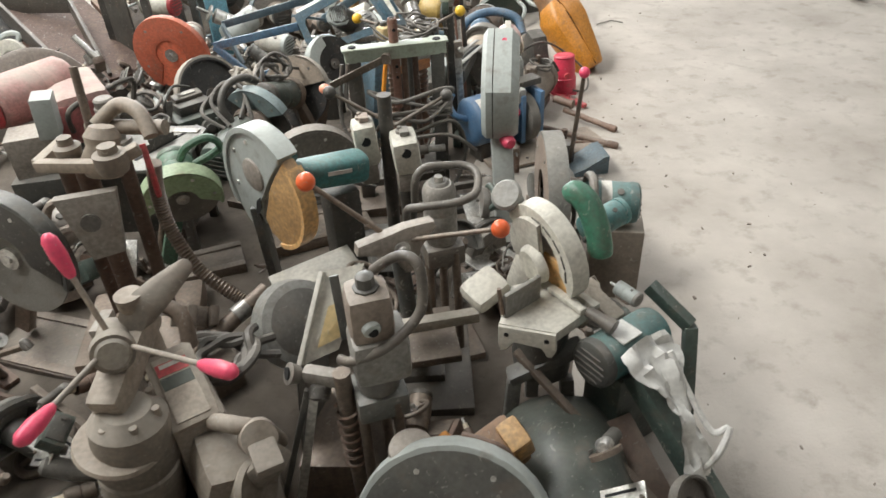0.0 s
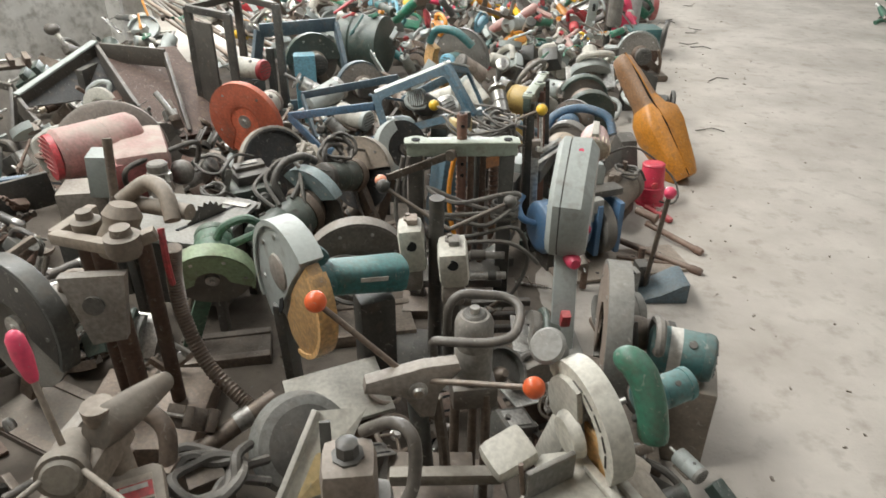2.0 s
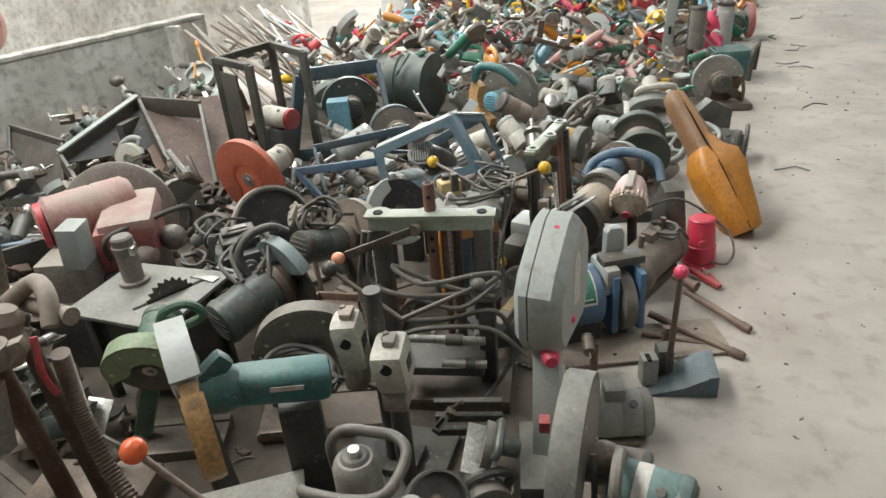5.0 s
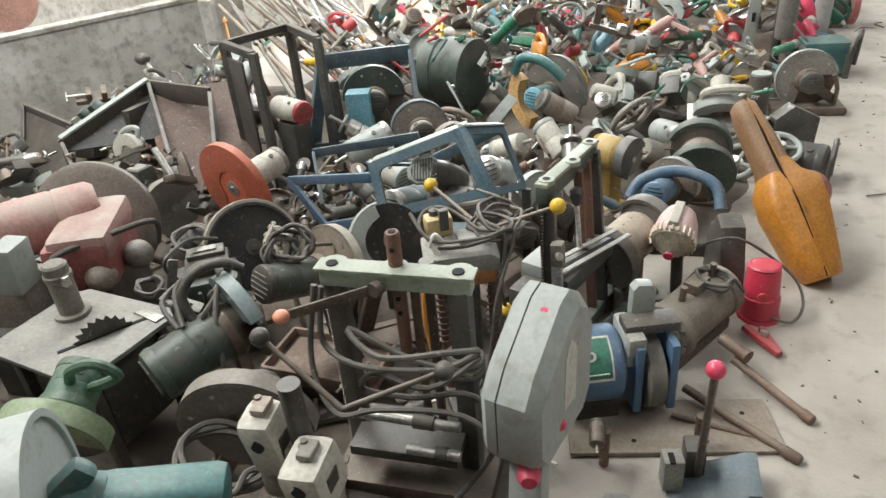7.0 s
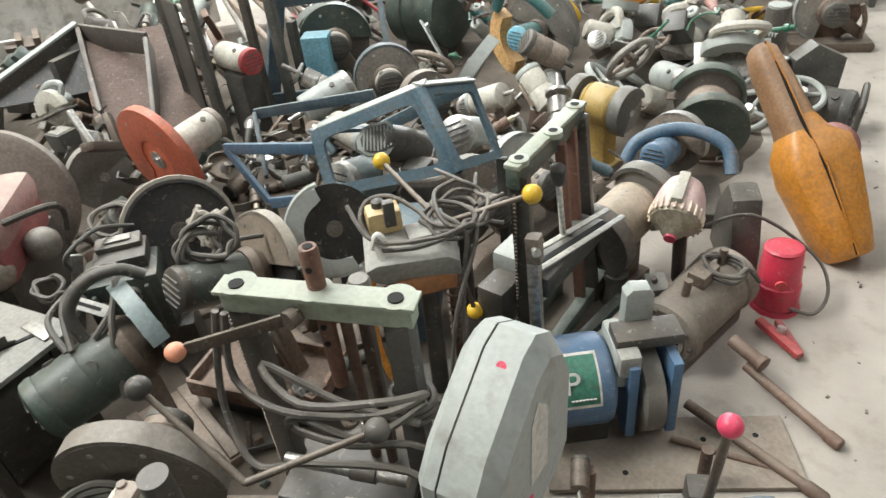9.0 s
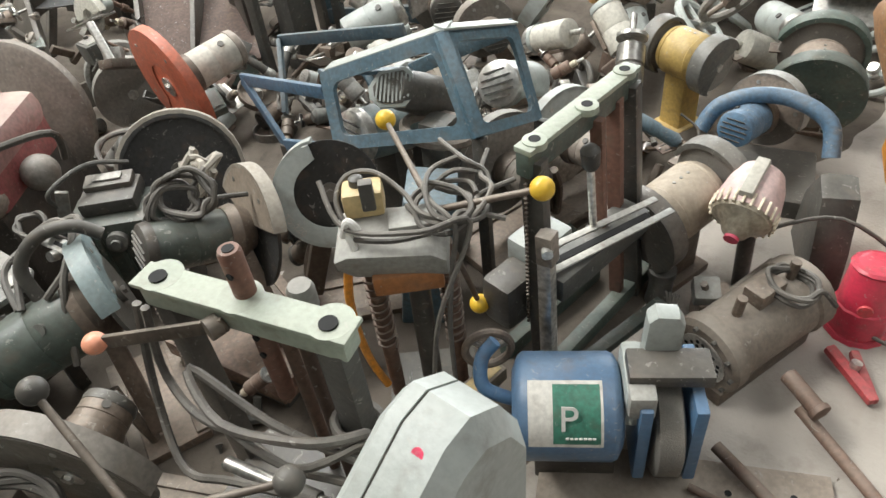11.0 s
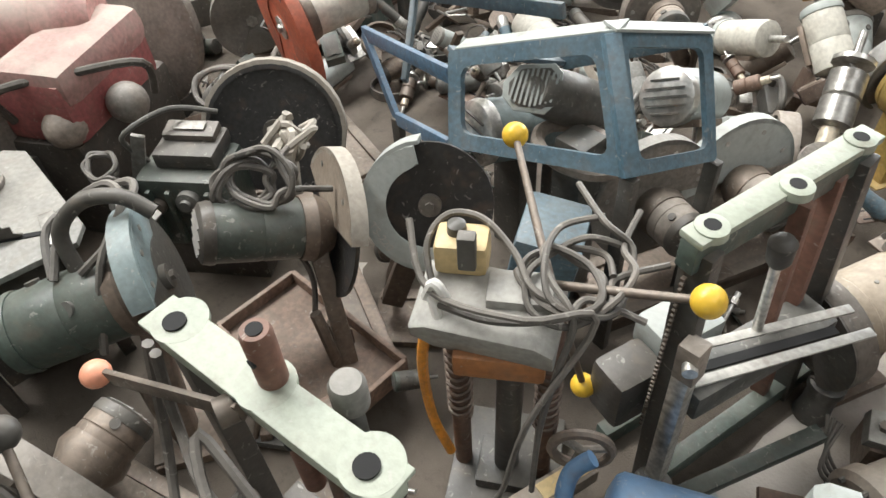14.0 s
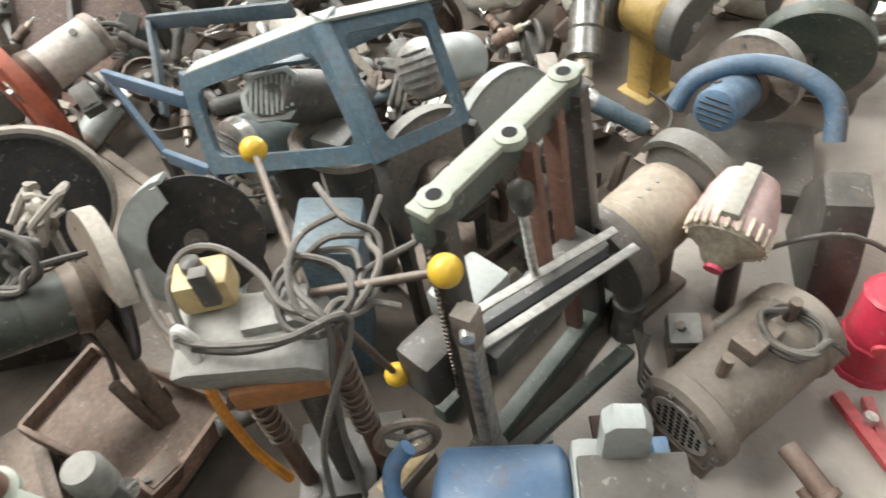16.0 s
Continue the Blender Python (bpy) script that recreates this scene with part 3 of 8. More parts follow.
def bench_grinder(c, ax, r, length, body, label, guard=GREY, wheel_r=0.0, base=True, plinth=IRON, wheels=(0, 1)):
    c = Vector(c)
    f, u, a = axes(ax)
    wheel_r = wheel_r or r * 1.45
    root = thing("bench_grinder", (c.x, c.y, 0), label, "bench grinder", "used saws and grinders in the heap")
    h = part("motor_housing", lathe(BM(), c - a * length / 2, c + a * length / 2, [(0, r * 0.55), (0.1, r * 0.9), (0.2, r), (0.22, r * 0.97), (0.25, r), (0.75, r), (0.78, r * 0.97), (0.8, r), (0.9, r * 0.9), (1, r * 0.55)]), body, root)
    bm = BM()
    for s in (0, 1, 2):
        cyl(bm, c + a * (s - 1) * length * 0.12 + u * r * 0.98, c + a * (s - 1) * length * 0.12 + u * r * 1.02, 0.004, n=8)
    part("screws", bm, STEEL, h)
    for s in (-1, 1):
        if (s + 1) // 2 not in wheels:
            continue
        w0 = c + a * s * (length / 2 + 0.02)
        wh = part("wheel", lathe(BM(), w0 - a * 0.014, w0 + a * 0.014, [(0, wheel_r * 0.9), (0.1, wheel_r * 0.94), (0.9, wheel_r * 0.94), (1, wheel_r * 0.9)], 32), GRIT, root)
        part("nut", cyl(BM(), w0 - a * 0.025, w0 + a * 0.028, wheel_r * 0.16, n=6), STEEL, wh)
        pts = arc(wheel_r * 1.06, 20, 250) + arc(wheel_r * 0.95, 250, 20)
        g = part("guard", prism(BM(), pts, w0, f, u, a, -0.022, 0.022, 0.002), guard, root)
        part("guard_cover", prism(BM(), arc(wheel_r * 1.05, 30, 240) + [(0, 0)], w0, f, u, a, s * 0.021 if s > 0 else -0.025, 0.025 if s > 0 else -0.021), guard, g)
        part("tool_rest", bar(BM(), w0 + f * wheel_r * 1.0 - a * 0.02, w0 + f * wheel_r * 1.0 + a * 0.03, 0.035, 0.006), IRON, root)
    if base:
        bm = BM()
        box(bm, (c.x, c.y, max((c.z - r) / 2 + 0.005, 0.01)), (r * 1.1, r * 1.1, max(c.z - r * 0.8, 0.02)), (0, 0, math.degrees(math.atan2(a.y, a.x))), 0.006)
        box(bm, (c.x, c.y, 0.012), (length * 0.7, r * 1.7, 0.024), (0, 0, math.degrees(math.atan2(a.y, a.x))), 0.005)
        part("pedestal", bm, plinth, root)
    return root


def ball_lever(root, hub, tip, material, r=0.022, rod=IRON, rr=0.007):
    lv = part("lever", cyl(BM(), hub, tip, rr, rr * 0.85, 12), rod, root)
    part("ball_knob", ball(BM(), tip, r, 20), material, lv)


def lever_press(base, head, label, levers, body=MGREY, col_r=0.022, foot=(0.24, 0.3), hub=None, yaw=0.0):
    """A small press or mortiser: foot plate, column, head and feed levers with ball knobs."""
    bx, by = base
    head = Vector(head)
    root = thing("drill_press", (bx, by, 0), label, "drill press", "presses in the heap")
    bm = BM()
    box(bm, (bx, by, 0.02), (foot[0], foot[1], 0.04), (0, 0, yaw), 0.006)
    box(bm, (bx, by, 0.05), (foot[0] * 0.5, foot[1] * 0.4, 0.03), (0, 0, yaw), 0.006)
    part("foot_plate", bm, DARK, root)
    part("column", cyl(BM(), (bx, by, 0.03), (head.x, head.y, head.z + 0.02), col_r, n=20), DARK, root)
    hub = Vector(hub or head)
    for tip, m in levers:
        ball_lever(root, hub, tip, m)
    return root


def loop_motor(c, z0, z1, r, body, label, loop, loop_r=0.012, loop_mat=MGREY):
    """A router motor standing upright with a bent pipe handle round it."""
    cx, cy = c
    root = thing("router_motor", (cx, cy, 0), label, "router", "routers in the heap")
    h = part("motor_can", lathe(BM(), (cx, cy, z0), (cx, cy, z1), [(0, r * 0.9), (0.05, r), (0.5, r), (0.53, r * 0.95), (0.56, r), (0.88, r), (0.95, r * 0.9), (1, r * 0.75)], 26), body, root)
    part("top_nut", cyl(BM(), (cx, cy, z1 - 0.002), (cx, cy, z1 + 0.02), r * 0.3, r * 0.25, 8), STEEL, h)
    part("top_ring", lathe(BM(), (cx, cy, z1 - 0.004), (cx, cy, z1 + 0.006), [(0, r * 0.6), (0.5, r * 0.62), (1, r * 0.5)]), MGREY, h)
    part("loop_handle", tube(BM(), loop, loop_r, 10, 6), loop_mat, root)
    bm = BM()
    box(bm, (cx, cy, z0 - 0.03), (r * 2.4, r * 2.2, 0.06), (0, 0, 15), 0.01)
    part("collar", bm, MGREY, root)
    bm = BM()
    for dx, dy in ((-1, -1), (1, -1), (0, 1.2)):
        cyl(bm, (cx + dx * r * 0.9, cy + dy * r * 0.8, 0.0), (cx + dx * r * 0.8, cy + dy * r * 0.7, z0 - 0.02), 0.012, n=10)
    box(bm, (cx, cy, 0.018), (r * 4.2, r * 4, 0.036), (0, 0, 15), 0.006)
    part("stand", bm, IRON, root)
    return root


def cable(pts, r=0.006, label="dusty rubber power cable lying over the tools", m=None):
    p = Vector(pts[0])
    root = thing("power_cable", (p.x, p.y, p.z), label, "cable", "power cables")
    part("cord", tube(BM(), pts, r, 7, 5), m or CABLE, root)
    return root


def coil(c, r, turns=4, rr=0.0055, tilt=(0, 0, 0), seed=0):
    rg = random.Random(seed)
    m = pose(*c, *tilt)
    pts = []
    for k in range(turns * 8 + 1):
        an = k * math.pi / 4
        q = r * (1 + rg.uniform(-0.18, 0.18))
        pts.append(m @ Vector((q * math.cos(an), q * 0.8 * math.sin(an), rg.uniform(-0.012, 0.012) + 0.004 * k / 4)))
    pts.append(m @ Vector((r * 2.0, r * 0.5, -0.02)))
    return cable(pts, rr, "coiled dusty rubber power cable")


# ---- middle of the heap, from the near end ----
# press with two orange ball knobs
p_ = lever_press((-0.05, 2.06), (-0.075, 2.02, 0.5), "grey mortising press with two long levers and orange ball knobs",
                 [((-0.26, 1.985, 0.70), KNOBO), ((0.171, 1.94, 0.577), KNOBO)], hub=(-0.075, 2.0, 0.515), foot=(0.3, 0.34))
bm = BM()
f, u, a = axes((0.35, -0.93, 0.1))
prism(bm, [(-0.012, 0.03), (0.11, 0.012), (0.115, -0.012), (0.03, -0.032), (0.004, -0.09), (-0.028, -0.092), (-0.036, -0.03), (-0.085, 0.012), (-0.08, 0.03)], (-0.06, 1.995, 0.53), -f, u, a, -0.018, 0.018, 0.004)
hb = part("lever_hub", bm, GREY, p_)
part("hub_bolt", lathe(BM(), (-0.062, 1.985, 0.51), (-0.055, 1.962, 0.51), [(0, 0.02), (0.6, 0.02), (0.7, 0.012), (1, 0.01)]), STEEL, hb)
part("rack", tube(BM(), [(-0.02, 2.03, 0.08), (-0.01, 2.03, 0.25), (-0.03, 2.03, 0.45)], 0.013), IRON, p_)
part("table", box(BM(), (-0.04, 2.0, 0.2), (0.2, 0.2, 0.025), (0, 0, 8), 0.005), IRON, p_)
part("clamp", bar(BM(), (-0.12, 1.95, 0.28), (0.12, 1.99, 0.28), 0.03, 0.03), PALEIRON, p_)

loop_motor((0.035, 2.165), 0.4, 0.575, 0.044, GREY, "grey upright router motor with a bent pipe loop handle",
           [(-0.03, 2.2, 0.5), (-0.025, 2.19, 0.57), (0.0, 2.2, 0.6), (0.05, 2.205, 0.602), (0.1, 2.205, 0.6), (0.13, 2.18, 0.595), (0.133, 2.13, 0.585), (0.115, 2.09, 0.575), (0.06, 2.078, 0.565), (-0.02, 2.085, 0.555), (-0.045, 2.1, 0.54), (-0.05, 2.12, 0.5), (-0.045, 2.13, 0.42)], 0.0105)
r_ = loop_motor((-0.11, 1.65), 0.4, 0.5, 0.045, MGREY, "dark grey square router head with a bent steel loop handle",
                [(-0.1, 1.705, 0.655), (-0.06, 1.692, 0.69), (-0.028, 1.675, 0.706), (-0.008, 1.658, 0.692), (-0.004, 1.64, 0.65), (-0.012, 1.622, 0.612), (-0.05, 1.604, 0.572), (-0.1, 1.598, 0.537), (-0.15, 1.604, 0.512), (-0.175, 1.625, 0.5)], 0.0105, MGREY)
hd = part("motor_head", box(BM(), (-0.11, 1.65, 0.6), (0.088, 0.088, 0.115), (0, 0, 14), 0.022), GREY, r_)
part("lower_body", box(BM(), (-0.1, 1.65, 0.5), (0.115, 0.105, 0.11), (0, 0, 14), 0.02), GREY, r_)
part("head_cap", lathe(BM(), (-0.11, 1.65, 0.652), (-0.11, 1.65, 0.688), [(0, 0.026), (0.25, 0.026), (0.3, 0.019), (0.9, 0.018), (1, 0.012)], 8), DARK, hd)
part("side_port", lathe(BM(), (-0.105, 1.61, 0.592), (-0.1, 1.598, 0.589), [(0, 0.019), (0.8, 0.017), (1, 0.013)]), LGREY, hd)
# near-black disc paints the shade inside the port
part("port_bore", cyl(BM(), (-0.1, 1.599, 0.589), (-0.0995, 1.5965, 0.589), 0.01), HOLE_SHADE, hd)

# white panel with a yellow label, toothed rack and clamp column beside the near router
r_ = thing("fence_panel", (-0.24, 1.7, 0), "white painted steel fence panel with a yellow label", "panel")
Q0, Q1, Q2, Q3 = Vector((-0.227, 1.847, 0.550)), Vector((-0.138, 1.872, 0.550)), Vector((-0.199, 1.739, 0.420)), Vector((-0.275, 1.693, 0.420))


def leaf(c4, t):
    """A thin plate with the four corners c4."""
    bm = BM()
    nrm = (c4[1] - c4[0]).cross(c4[3] - c4[0]).normalized() * t
    lo = [bm.verts.new(q) for q in c4]
    hi = [bm.verts.new(q + nrm) for q in c4]
    bm.faces.new(lo[::-1])
    bm.faces.new(hi)
    for k in range(4):
        bm.faces.new((lo[k], lo[(k + 1) % 4], hi[(k + 1) % 4], hi[k]))
    return bm


up_ = (Q3 - Q0).cross(Q1 - Q0).normalized()
up_ = up_ if up_.z > 0 else -up_
part("sheet", leaf([Q0, Q1, Q2, Q3], 0.006), CREAM, r_)
part("folded_edge", bar(BM(), Q0, Q3, 0.012, 0.028, 0.003), CREAM, r_)
part("label", leaf([mix(mix(Q0, Q1, x), mix(Q3, Q2, x), y) + up_ * 0.0075 for x, y in ((0.35, 0.42), (0.95, 0.4), (0.95, 0.85), (0.35, 0.88))], 0.001), CREAMY, r_, "yellowed paper label")
part("toothed_rack", bar(BM(), Vector((-0.195, 1.793, 0.580)), Vector((-0.180, 1.738, 0.450)), 0.02, 0.014, 0.002), DARK, r_)
part("back_sheet", leaf([Q0 - Vector((0.012, 0, 0.01)), Q3 - Vector((0.014, 0, 0.012)), Q3 + Vector((-0.06, 0.02, -0.4)), Q0 + Vector((-0.05, 0.03, -0.5))], 0.004), DARK, r_)
part("foot", box(BM(), (-0.25, 1.77, 0.075), (0.12, 0.26, 0.15), (0, 0, -4), 0.006), IRON, r_)
r_ = thing("drill_press", (-0.16, 1.56, 0), "grey press column with a coil spring and clamp ring", "drill press", "presses in the heap")
K0, K1, K2 = Vector((-0.267, 1.673, 0.420)), Vector((-0.184, 1.648, 0.420)), Vector((-0.179, 1.636, 0.100))
part("column", cyl(BM(), (K2.x, K2.y, 0.0), K1 + Vector((0, 0, 0.02)), 0.019), IRON, r_)
bm = BM()
ax_ = (K1 - K2).normalized()
f, u, a = axes(ax_, (0, 1, 0))
tube(bm, [K2 + ax_ * (0.06 + k * 0.0042) + (f * math.cos(k * 1.05) + u * math.sin(k * 1.05)) * 0.025 for k in range(46)], 0.0038, 6, 2)
part("spring", bm, BROWN, r_)
part("clamp_arm", bar(BM(), K0, K1, 0.032, 0.036, 0.012), GREY, r_)
part("clamp_ring", lathe(BM(), K0 - Vector((0.012, 0.004, 0)), K0 + Vector((-0.03, -0.012, 0.012)), [(0, 0.02), (0.4, 0.021), (0.9, 0.024), (1, 0.02)]), GREY, r_)
# near-black disc paints the shade inside the ring
part("ring_bore", cyl(BM(), K0 + Vector((-0.03, -0.012, 0.012)), K0 + Vector((-0.033, -0.0132, 0.0132)), 0.014), HOLE_SHADE, r_)
part("clamp_knob", lathe(BM(), mix(K0, K1, 0.4) - Vector((0, 0, 0.02)), mix(K0, K1, 0.4) + Vector((-0.004, -0.03, -0.045)), [(0, 0.012), (0.3, 0.023), (0.9, 0.021), (1, 0.012)]), BLACK, r_)
part("side_bar", bar(BM(), Vector((-0.253, 1.664, 0.360)), Vector((-0.325, 1.635, 0.050)), 0.02, 0.006), STEEL, r_)
part("side_bar", bar(BM(), Vector((-0.266, 1.672, 0.370)), Vector((-0.365, 1.637, 0.050)), 0.014, 0.014), MGREY, r_)

# orange and white cut-off saw with a teal motor
r_ = thing("cut_off_saw", (-0.42, 2.32, 0), "chop saw with scratched grey guard, tan blade cover, teal motor", "cut-off saw", "used saws and grinders in the heap")
C = Vector((-0.43, 2.31, 0.5))
f, u, a = axes((0.72, 0.69, 0.0))
# f points away from the aisle end, so 180 degrees is the near edge
g = part("guard", prism(BM(), arc(0.185, 40, 128, 20) + [(-0.1, 0.115), (-0.04, 0.055), (0.0, 0.0), (0.06, -0.07), (0.09, -0.16), (0.13, -0.14)] + arc(0.185, -40, 40, 10), C, f, u, a, -0.022, 0.024, 0.006), LGREY, r_)
part("guard_rim", prism(BM(), arc(0.189, -30, 130, 26) + arc(0.174, 130, -30, 26), C, f, u, a, -0.03, 0.032, 0.004), LGREY, g)
part("guard_boss", lathe(BM(), C - a * 0.02 + u * 0.04 + f * 0.04, C - a * 0.034 + u * 0.04 + f * 0.04, [(0, 0.05), (0.5, 0.047), (0.9, 0.03), (1, 0.02)]), GREY, g)
part("guard_slot", prism(BM(), [(0.03, -0.03), (0.055, -0.05), (0.075, -0.1), (0.06, -0.1), (0.035, -0.065)], C, f, u, a, -0.0235, -0.021), HOLE_SHADE, g)
for x_, y_ in ((0.12, 0.09), (0.04, 0.14), (0.14, -0.02)):
    q = C + f * x_ + u * y_
    part("bolt", cyl(BM(), q - a * 0.026, q - a * 0.02, 0.007, n=8), STEEL, g)
bc = part("blade_cover", prism(BM(), [(-0.115, 0.13), (-0.15, 0.1), (-0.17, 0.04), (-0.172, -0.02), (-0.155, -0.08), (-0.125, -0.13), (-0.08, -0.16), (-0.03, -0.165), (0.02, -0.145), (0.04, -0.1), (0.0, -0.05), (-0.01, 0.0), (-0.05, 0.05)], C, f, u, a, -0.017, 0.02, 0.006), TAN, r_, "tan plastic blade cover, scratched")
part("cover_rim", prism(BM(), arc(0.178, 140, 262, 16) + arc(0.165, 262, 140, 16), C, f, u, a, -0.022, 0.026, 0.003), TAN, bc)
part("blade", cyl(BM(), C - a * 0.002, C + a * 0.002, 0.15, n=40), STEEL, r_)
part("arm", bar(BM(), C + f * 0.1 - u * 0.08 - a * 0.004, C + f * 0.12 - u * 0.44 + a * 0.02, 0.03, 0.07, 0.012), MGREY, r_)
M0, M1 = C + a * 0.06 + f * 0.02, Vector((-0.19, 2.5, 0.46))
d_ = (M1 - M0).normalized()
part("gear_case", lathe(BM(), C + a * 0.02 + f * 0.02, M0 + d_ * 0.05, [(0, 0.05), (0.5, 0.058), (0.9, 0.05), (1, 0.045)]), TEAL, r_)
h_ = part("motor_housing", loft(BM(), [[M0 + d_ * (s_ * (M1 - M0).length) + axes(d_)[0] * (w_ * math.copysign(abs(math.cos(t)) ** 0.6, math.cos(t))) + axes(d_)[1] * (w_ * 0.92 * math.copysign(abs(math.sin(t)) ** 0.6, math.sin(t))) for t in np.linspace(0, 2 * math.pi, 25)[:-1]]
                                         for s_, w_ in ((0, 0.03), (0.04, 0.04), (0.2, 0.046), (0.6, 0.048), (0.92, 0.05), (0.98, 0.046), (1.0, 0.036))]), TEAL, r_)
part("switch_grip", bar(BM(), M0 + Vector((-0.02, -0.03, 0.03)), M0 + Vector((0.03, 0.02, 0.08)), 0.042, 0.05, 0.019), TEAL, r_)
part("label", bar(BM(), mix(M0, M1, 0.45) + axes(d_)[0] * -0.0485 + Vector((0, 0, 0.012)), mix(M0, M1, 0.75) + axes(d_)[0] * -0.0495 + Vector((0, 0, 0.012)), 0.002, 0.012, 0), PAPER, h_)
part("stand", box(BM(), (-0.27, 2.47, 0.2), (0.1, 0.09, 0.4), (0, 0, 30), 0.01), DARK, r_)
part("foot_plate", box(BM(), (-0.36, 2.4, 0.02), (0.34, 0.22, 0.04), (0, 0, 30), 0.006), IRON, r_)
r_ = thing("wooden_board", (-0.29, 2.26, 0), "pale dusty board propped on the iron parts", "board")
part("sheet", box(BM(), (-0.33, 2.27, 0.2), (0.26, 0.2, 0.012), (6, -4, 28), 0.002), CREAM, r_)
part("prop", box(BM(), (-0.29, 2.27, 0.08), (0.14, 0.1, 0.16), (0, 0, 20), 0.005), IRON, r_)
r_ = thing("wheel_guard", (-0.36, 2.12, 0), "dusty grey round wheel guard tipped on its rim", "wheel guard")
part("dish", lathe(BM(), (-0.4, 2.14, 0.15), (-0.36, 2.1, 0.19), [(0, 0.125), (0.1, 0.13), (0.9, 0.12), (1, 0.1)], 36), GREY, r_)
part("rim", lathe(BM(), (-0.362, 2.102, 0.188), (-0.355, 2.095, 0.195), [(0, 0.11), (1, 0.06)], 36), MGREY, r_)
# grey gear boxes on a dark column with black ball knobs
r_ = lever_press((-0.13, 2.66), (-0.12, 2.64, 0.6), "dark press with two light grey gear boxes and black ball levers",
                 [((-0.308, 2.791, 0.573), BLACK), ((0.075, 2.892, 0.5), BLACK)], hub=(-0.1, 2.756, 0.46), foot=(0.3, 0.3))
for c, s, rt in (((-0.19, 2.63, 0.47), (0.075, 0.085, 0.15), 10), ((-0.065, 2.59, 0.45), (0.085, 0.11, 0.12), 8)):
    g = part("gear_box", box(BM(), c, s, (6, -5, rt), 0.022), CREAM, r_, "cream painted gear box")
    part("cap_screw", lathe(BM(), (c[0] - 0.012, c[1] + 0.01, c[2] + s[2] / 2 - 0.004), (c[0] - 0.014, c[1] + 0.01, c[2] + s[2] / 2 + 0.02), [(0, 0.014), (0.5, 0.014), (0.6, 0.008), (1, 0.007)], 12), GREY, g)
    part("lower_case", box(BM(), (c[0], c[1] + 0.005, c[2] - s[2] / 2 - 0.03), (s[0] * 0.8, s[1] * 0.8, 0.08), (0, 0, rt), 0.016), GREY, g)
    part("shaft_hole", cyl(BM(), (c[0] + 0.005, c[1] - s[1] * 0.5 + 0.005, c[2] + 0.02), (c[0] + 0.005, c[1] - s[1] * 0.5 - 0.004, c[2] + 0.02), 0.016), HOLE_SHADE, g)
    part("top_lug", box(BM(), (c[0], c[1], c[2] + s[2] / 2 + 0.008), (0.03, 0.045, 0.016), (0, 0, rt), 0.004), GREY, g)
    part("vent_grille", box(BM(), (c[0] + s[0] * 0.5, c[1], c[2]), (0.003, 0.04, 0.05), (0, 0, rt), 0), BLACK, g)
for z in (0.12, 0.17, 0.22):
    part("slide_rail", bar(BM(), (-0.02, 2.72, z), (0.16, 2.76, z), 0.02, 0.022), DARK, r_)
part("spindle", cyl(BM(), (-0.07, 2.6, 0.06), (-0.07, 2.6, 0.42), 0.025), DARK, r_)

# pale green bar saw frame
r_ = thing("saw_frame", (-0.09, 3.03, 0), "pale green crossbar on dark posts with a salmon-knobbed lever", "saw frame")
bm = BM()
bar(bm, (-0.272, 2.998, 0.617), (0.082, 3.057, 0.617), 0.04, 0.046, 0.004)
bar(bm, (-0.28, 2.997, 0.64), (0.09, 3.058, 0.64), 0.052, 0.008, 0.002)
bosses = []
for ex, ey in ((-0.243, 3.003), (0.052, 3.051), (-0.098, 3.027)):
    bosses.append(cyl(BM(), (ex, ey + 0.006, 0.6365), (ex, ey + 0.006, 0.6442), 0.034, n=28))
cb = part("crossbar", bm, PALEG, r_)
for q in bosses:
    part("boss", q, PALEG, cb)
for px, py in ((-0.243, 3.003), (0.052, 3.051)):
    part("bolt_hole", cyl(BM(), (px, py, 0.643), (px, py, 0.6475), 0.014), HOLE_SHADE, cb)
    part("post", bar(BM(), (px, py, 0.0), (px, py, 0.6), 0.05, 0.035, 0.004), DARK, r_)
part("feed_tube", lathe(BM(), (-0.098, 3.043, 0.4), (-0.098, 3.043, 0.728), [(0, 0.015), (0.98, 0.0175), (1, 0.015)]), RUSTRED, r_)
part("tube_bore", cyl(BM(), (-0.098, 3.043, 0.72), (-0.098, 3.043, 0.7295), 0.009), HOLE_SHADE, r_)
lv = part("lever", bar(BM(), (-0.11, 3.0, 0.61), (-0.32, 2.915, 0.545), 0.008, 0.026), IRON, r_)
part("lever_knob", ball(BM(), (-0.34, 2.905, 0.54), 0.02, sq=0.9), SALMON, lv)
part("post_wrap", tube(BM(), [(0.052 + 0.042 * math.cos(k * 0.9), 3.051 + 0.036 * math.sin(k * 0.9), 0.36 + 0.0022 * k) for k in range(28)], 0.0075, 7, 3), CABLE, r_)
part("pivot", cyl(BM(), (-0.125, 3.0, 0.605), (-0.13, 2.98, 0.605), 0.018), IRON, lv)
for dx in (0.03, 0.07):
    part("guide_rod", cyl(BM(), (-0.098 + dx, 3.06, 0.1), (-0.098 + dx, 3.06, 0.6), 0.011), BROWN, r_)
for zz in (0.52, 0.56, 0.69):
    part("tube_hole", cyl(BM(), (-0.094, 3.029, zz), (-0.0935, 3.025, zz), 0.006, n=10), HOLE_SHADE, r_)
bm = BM()
for k in range(60):
    box(bm, (-0.268, 2.99, 0.05 + k * 0.009), (0.008, 0.006, 0.004), (0, 0, 9), 0)
part("rack_teeth", bm, IRON, r_)
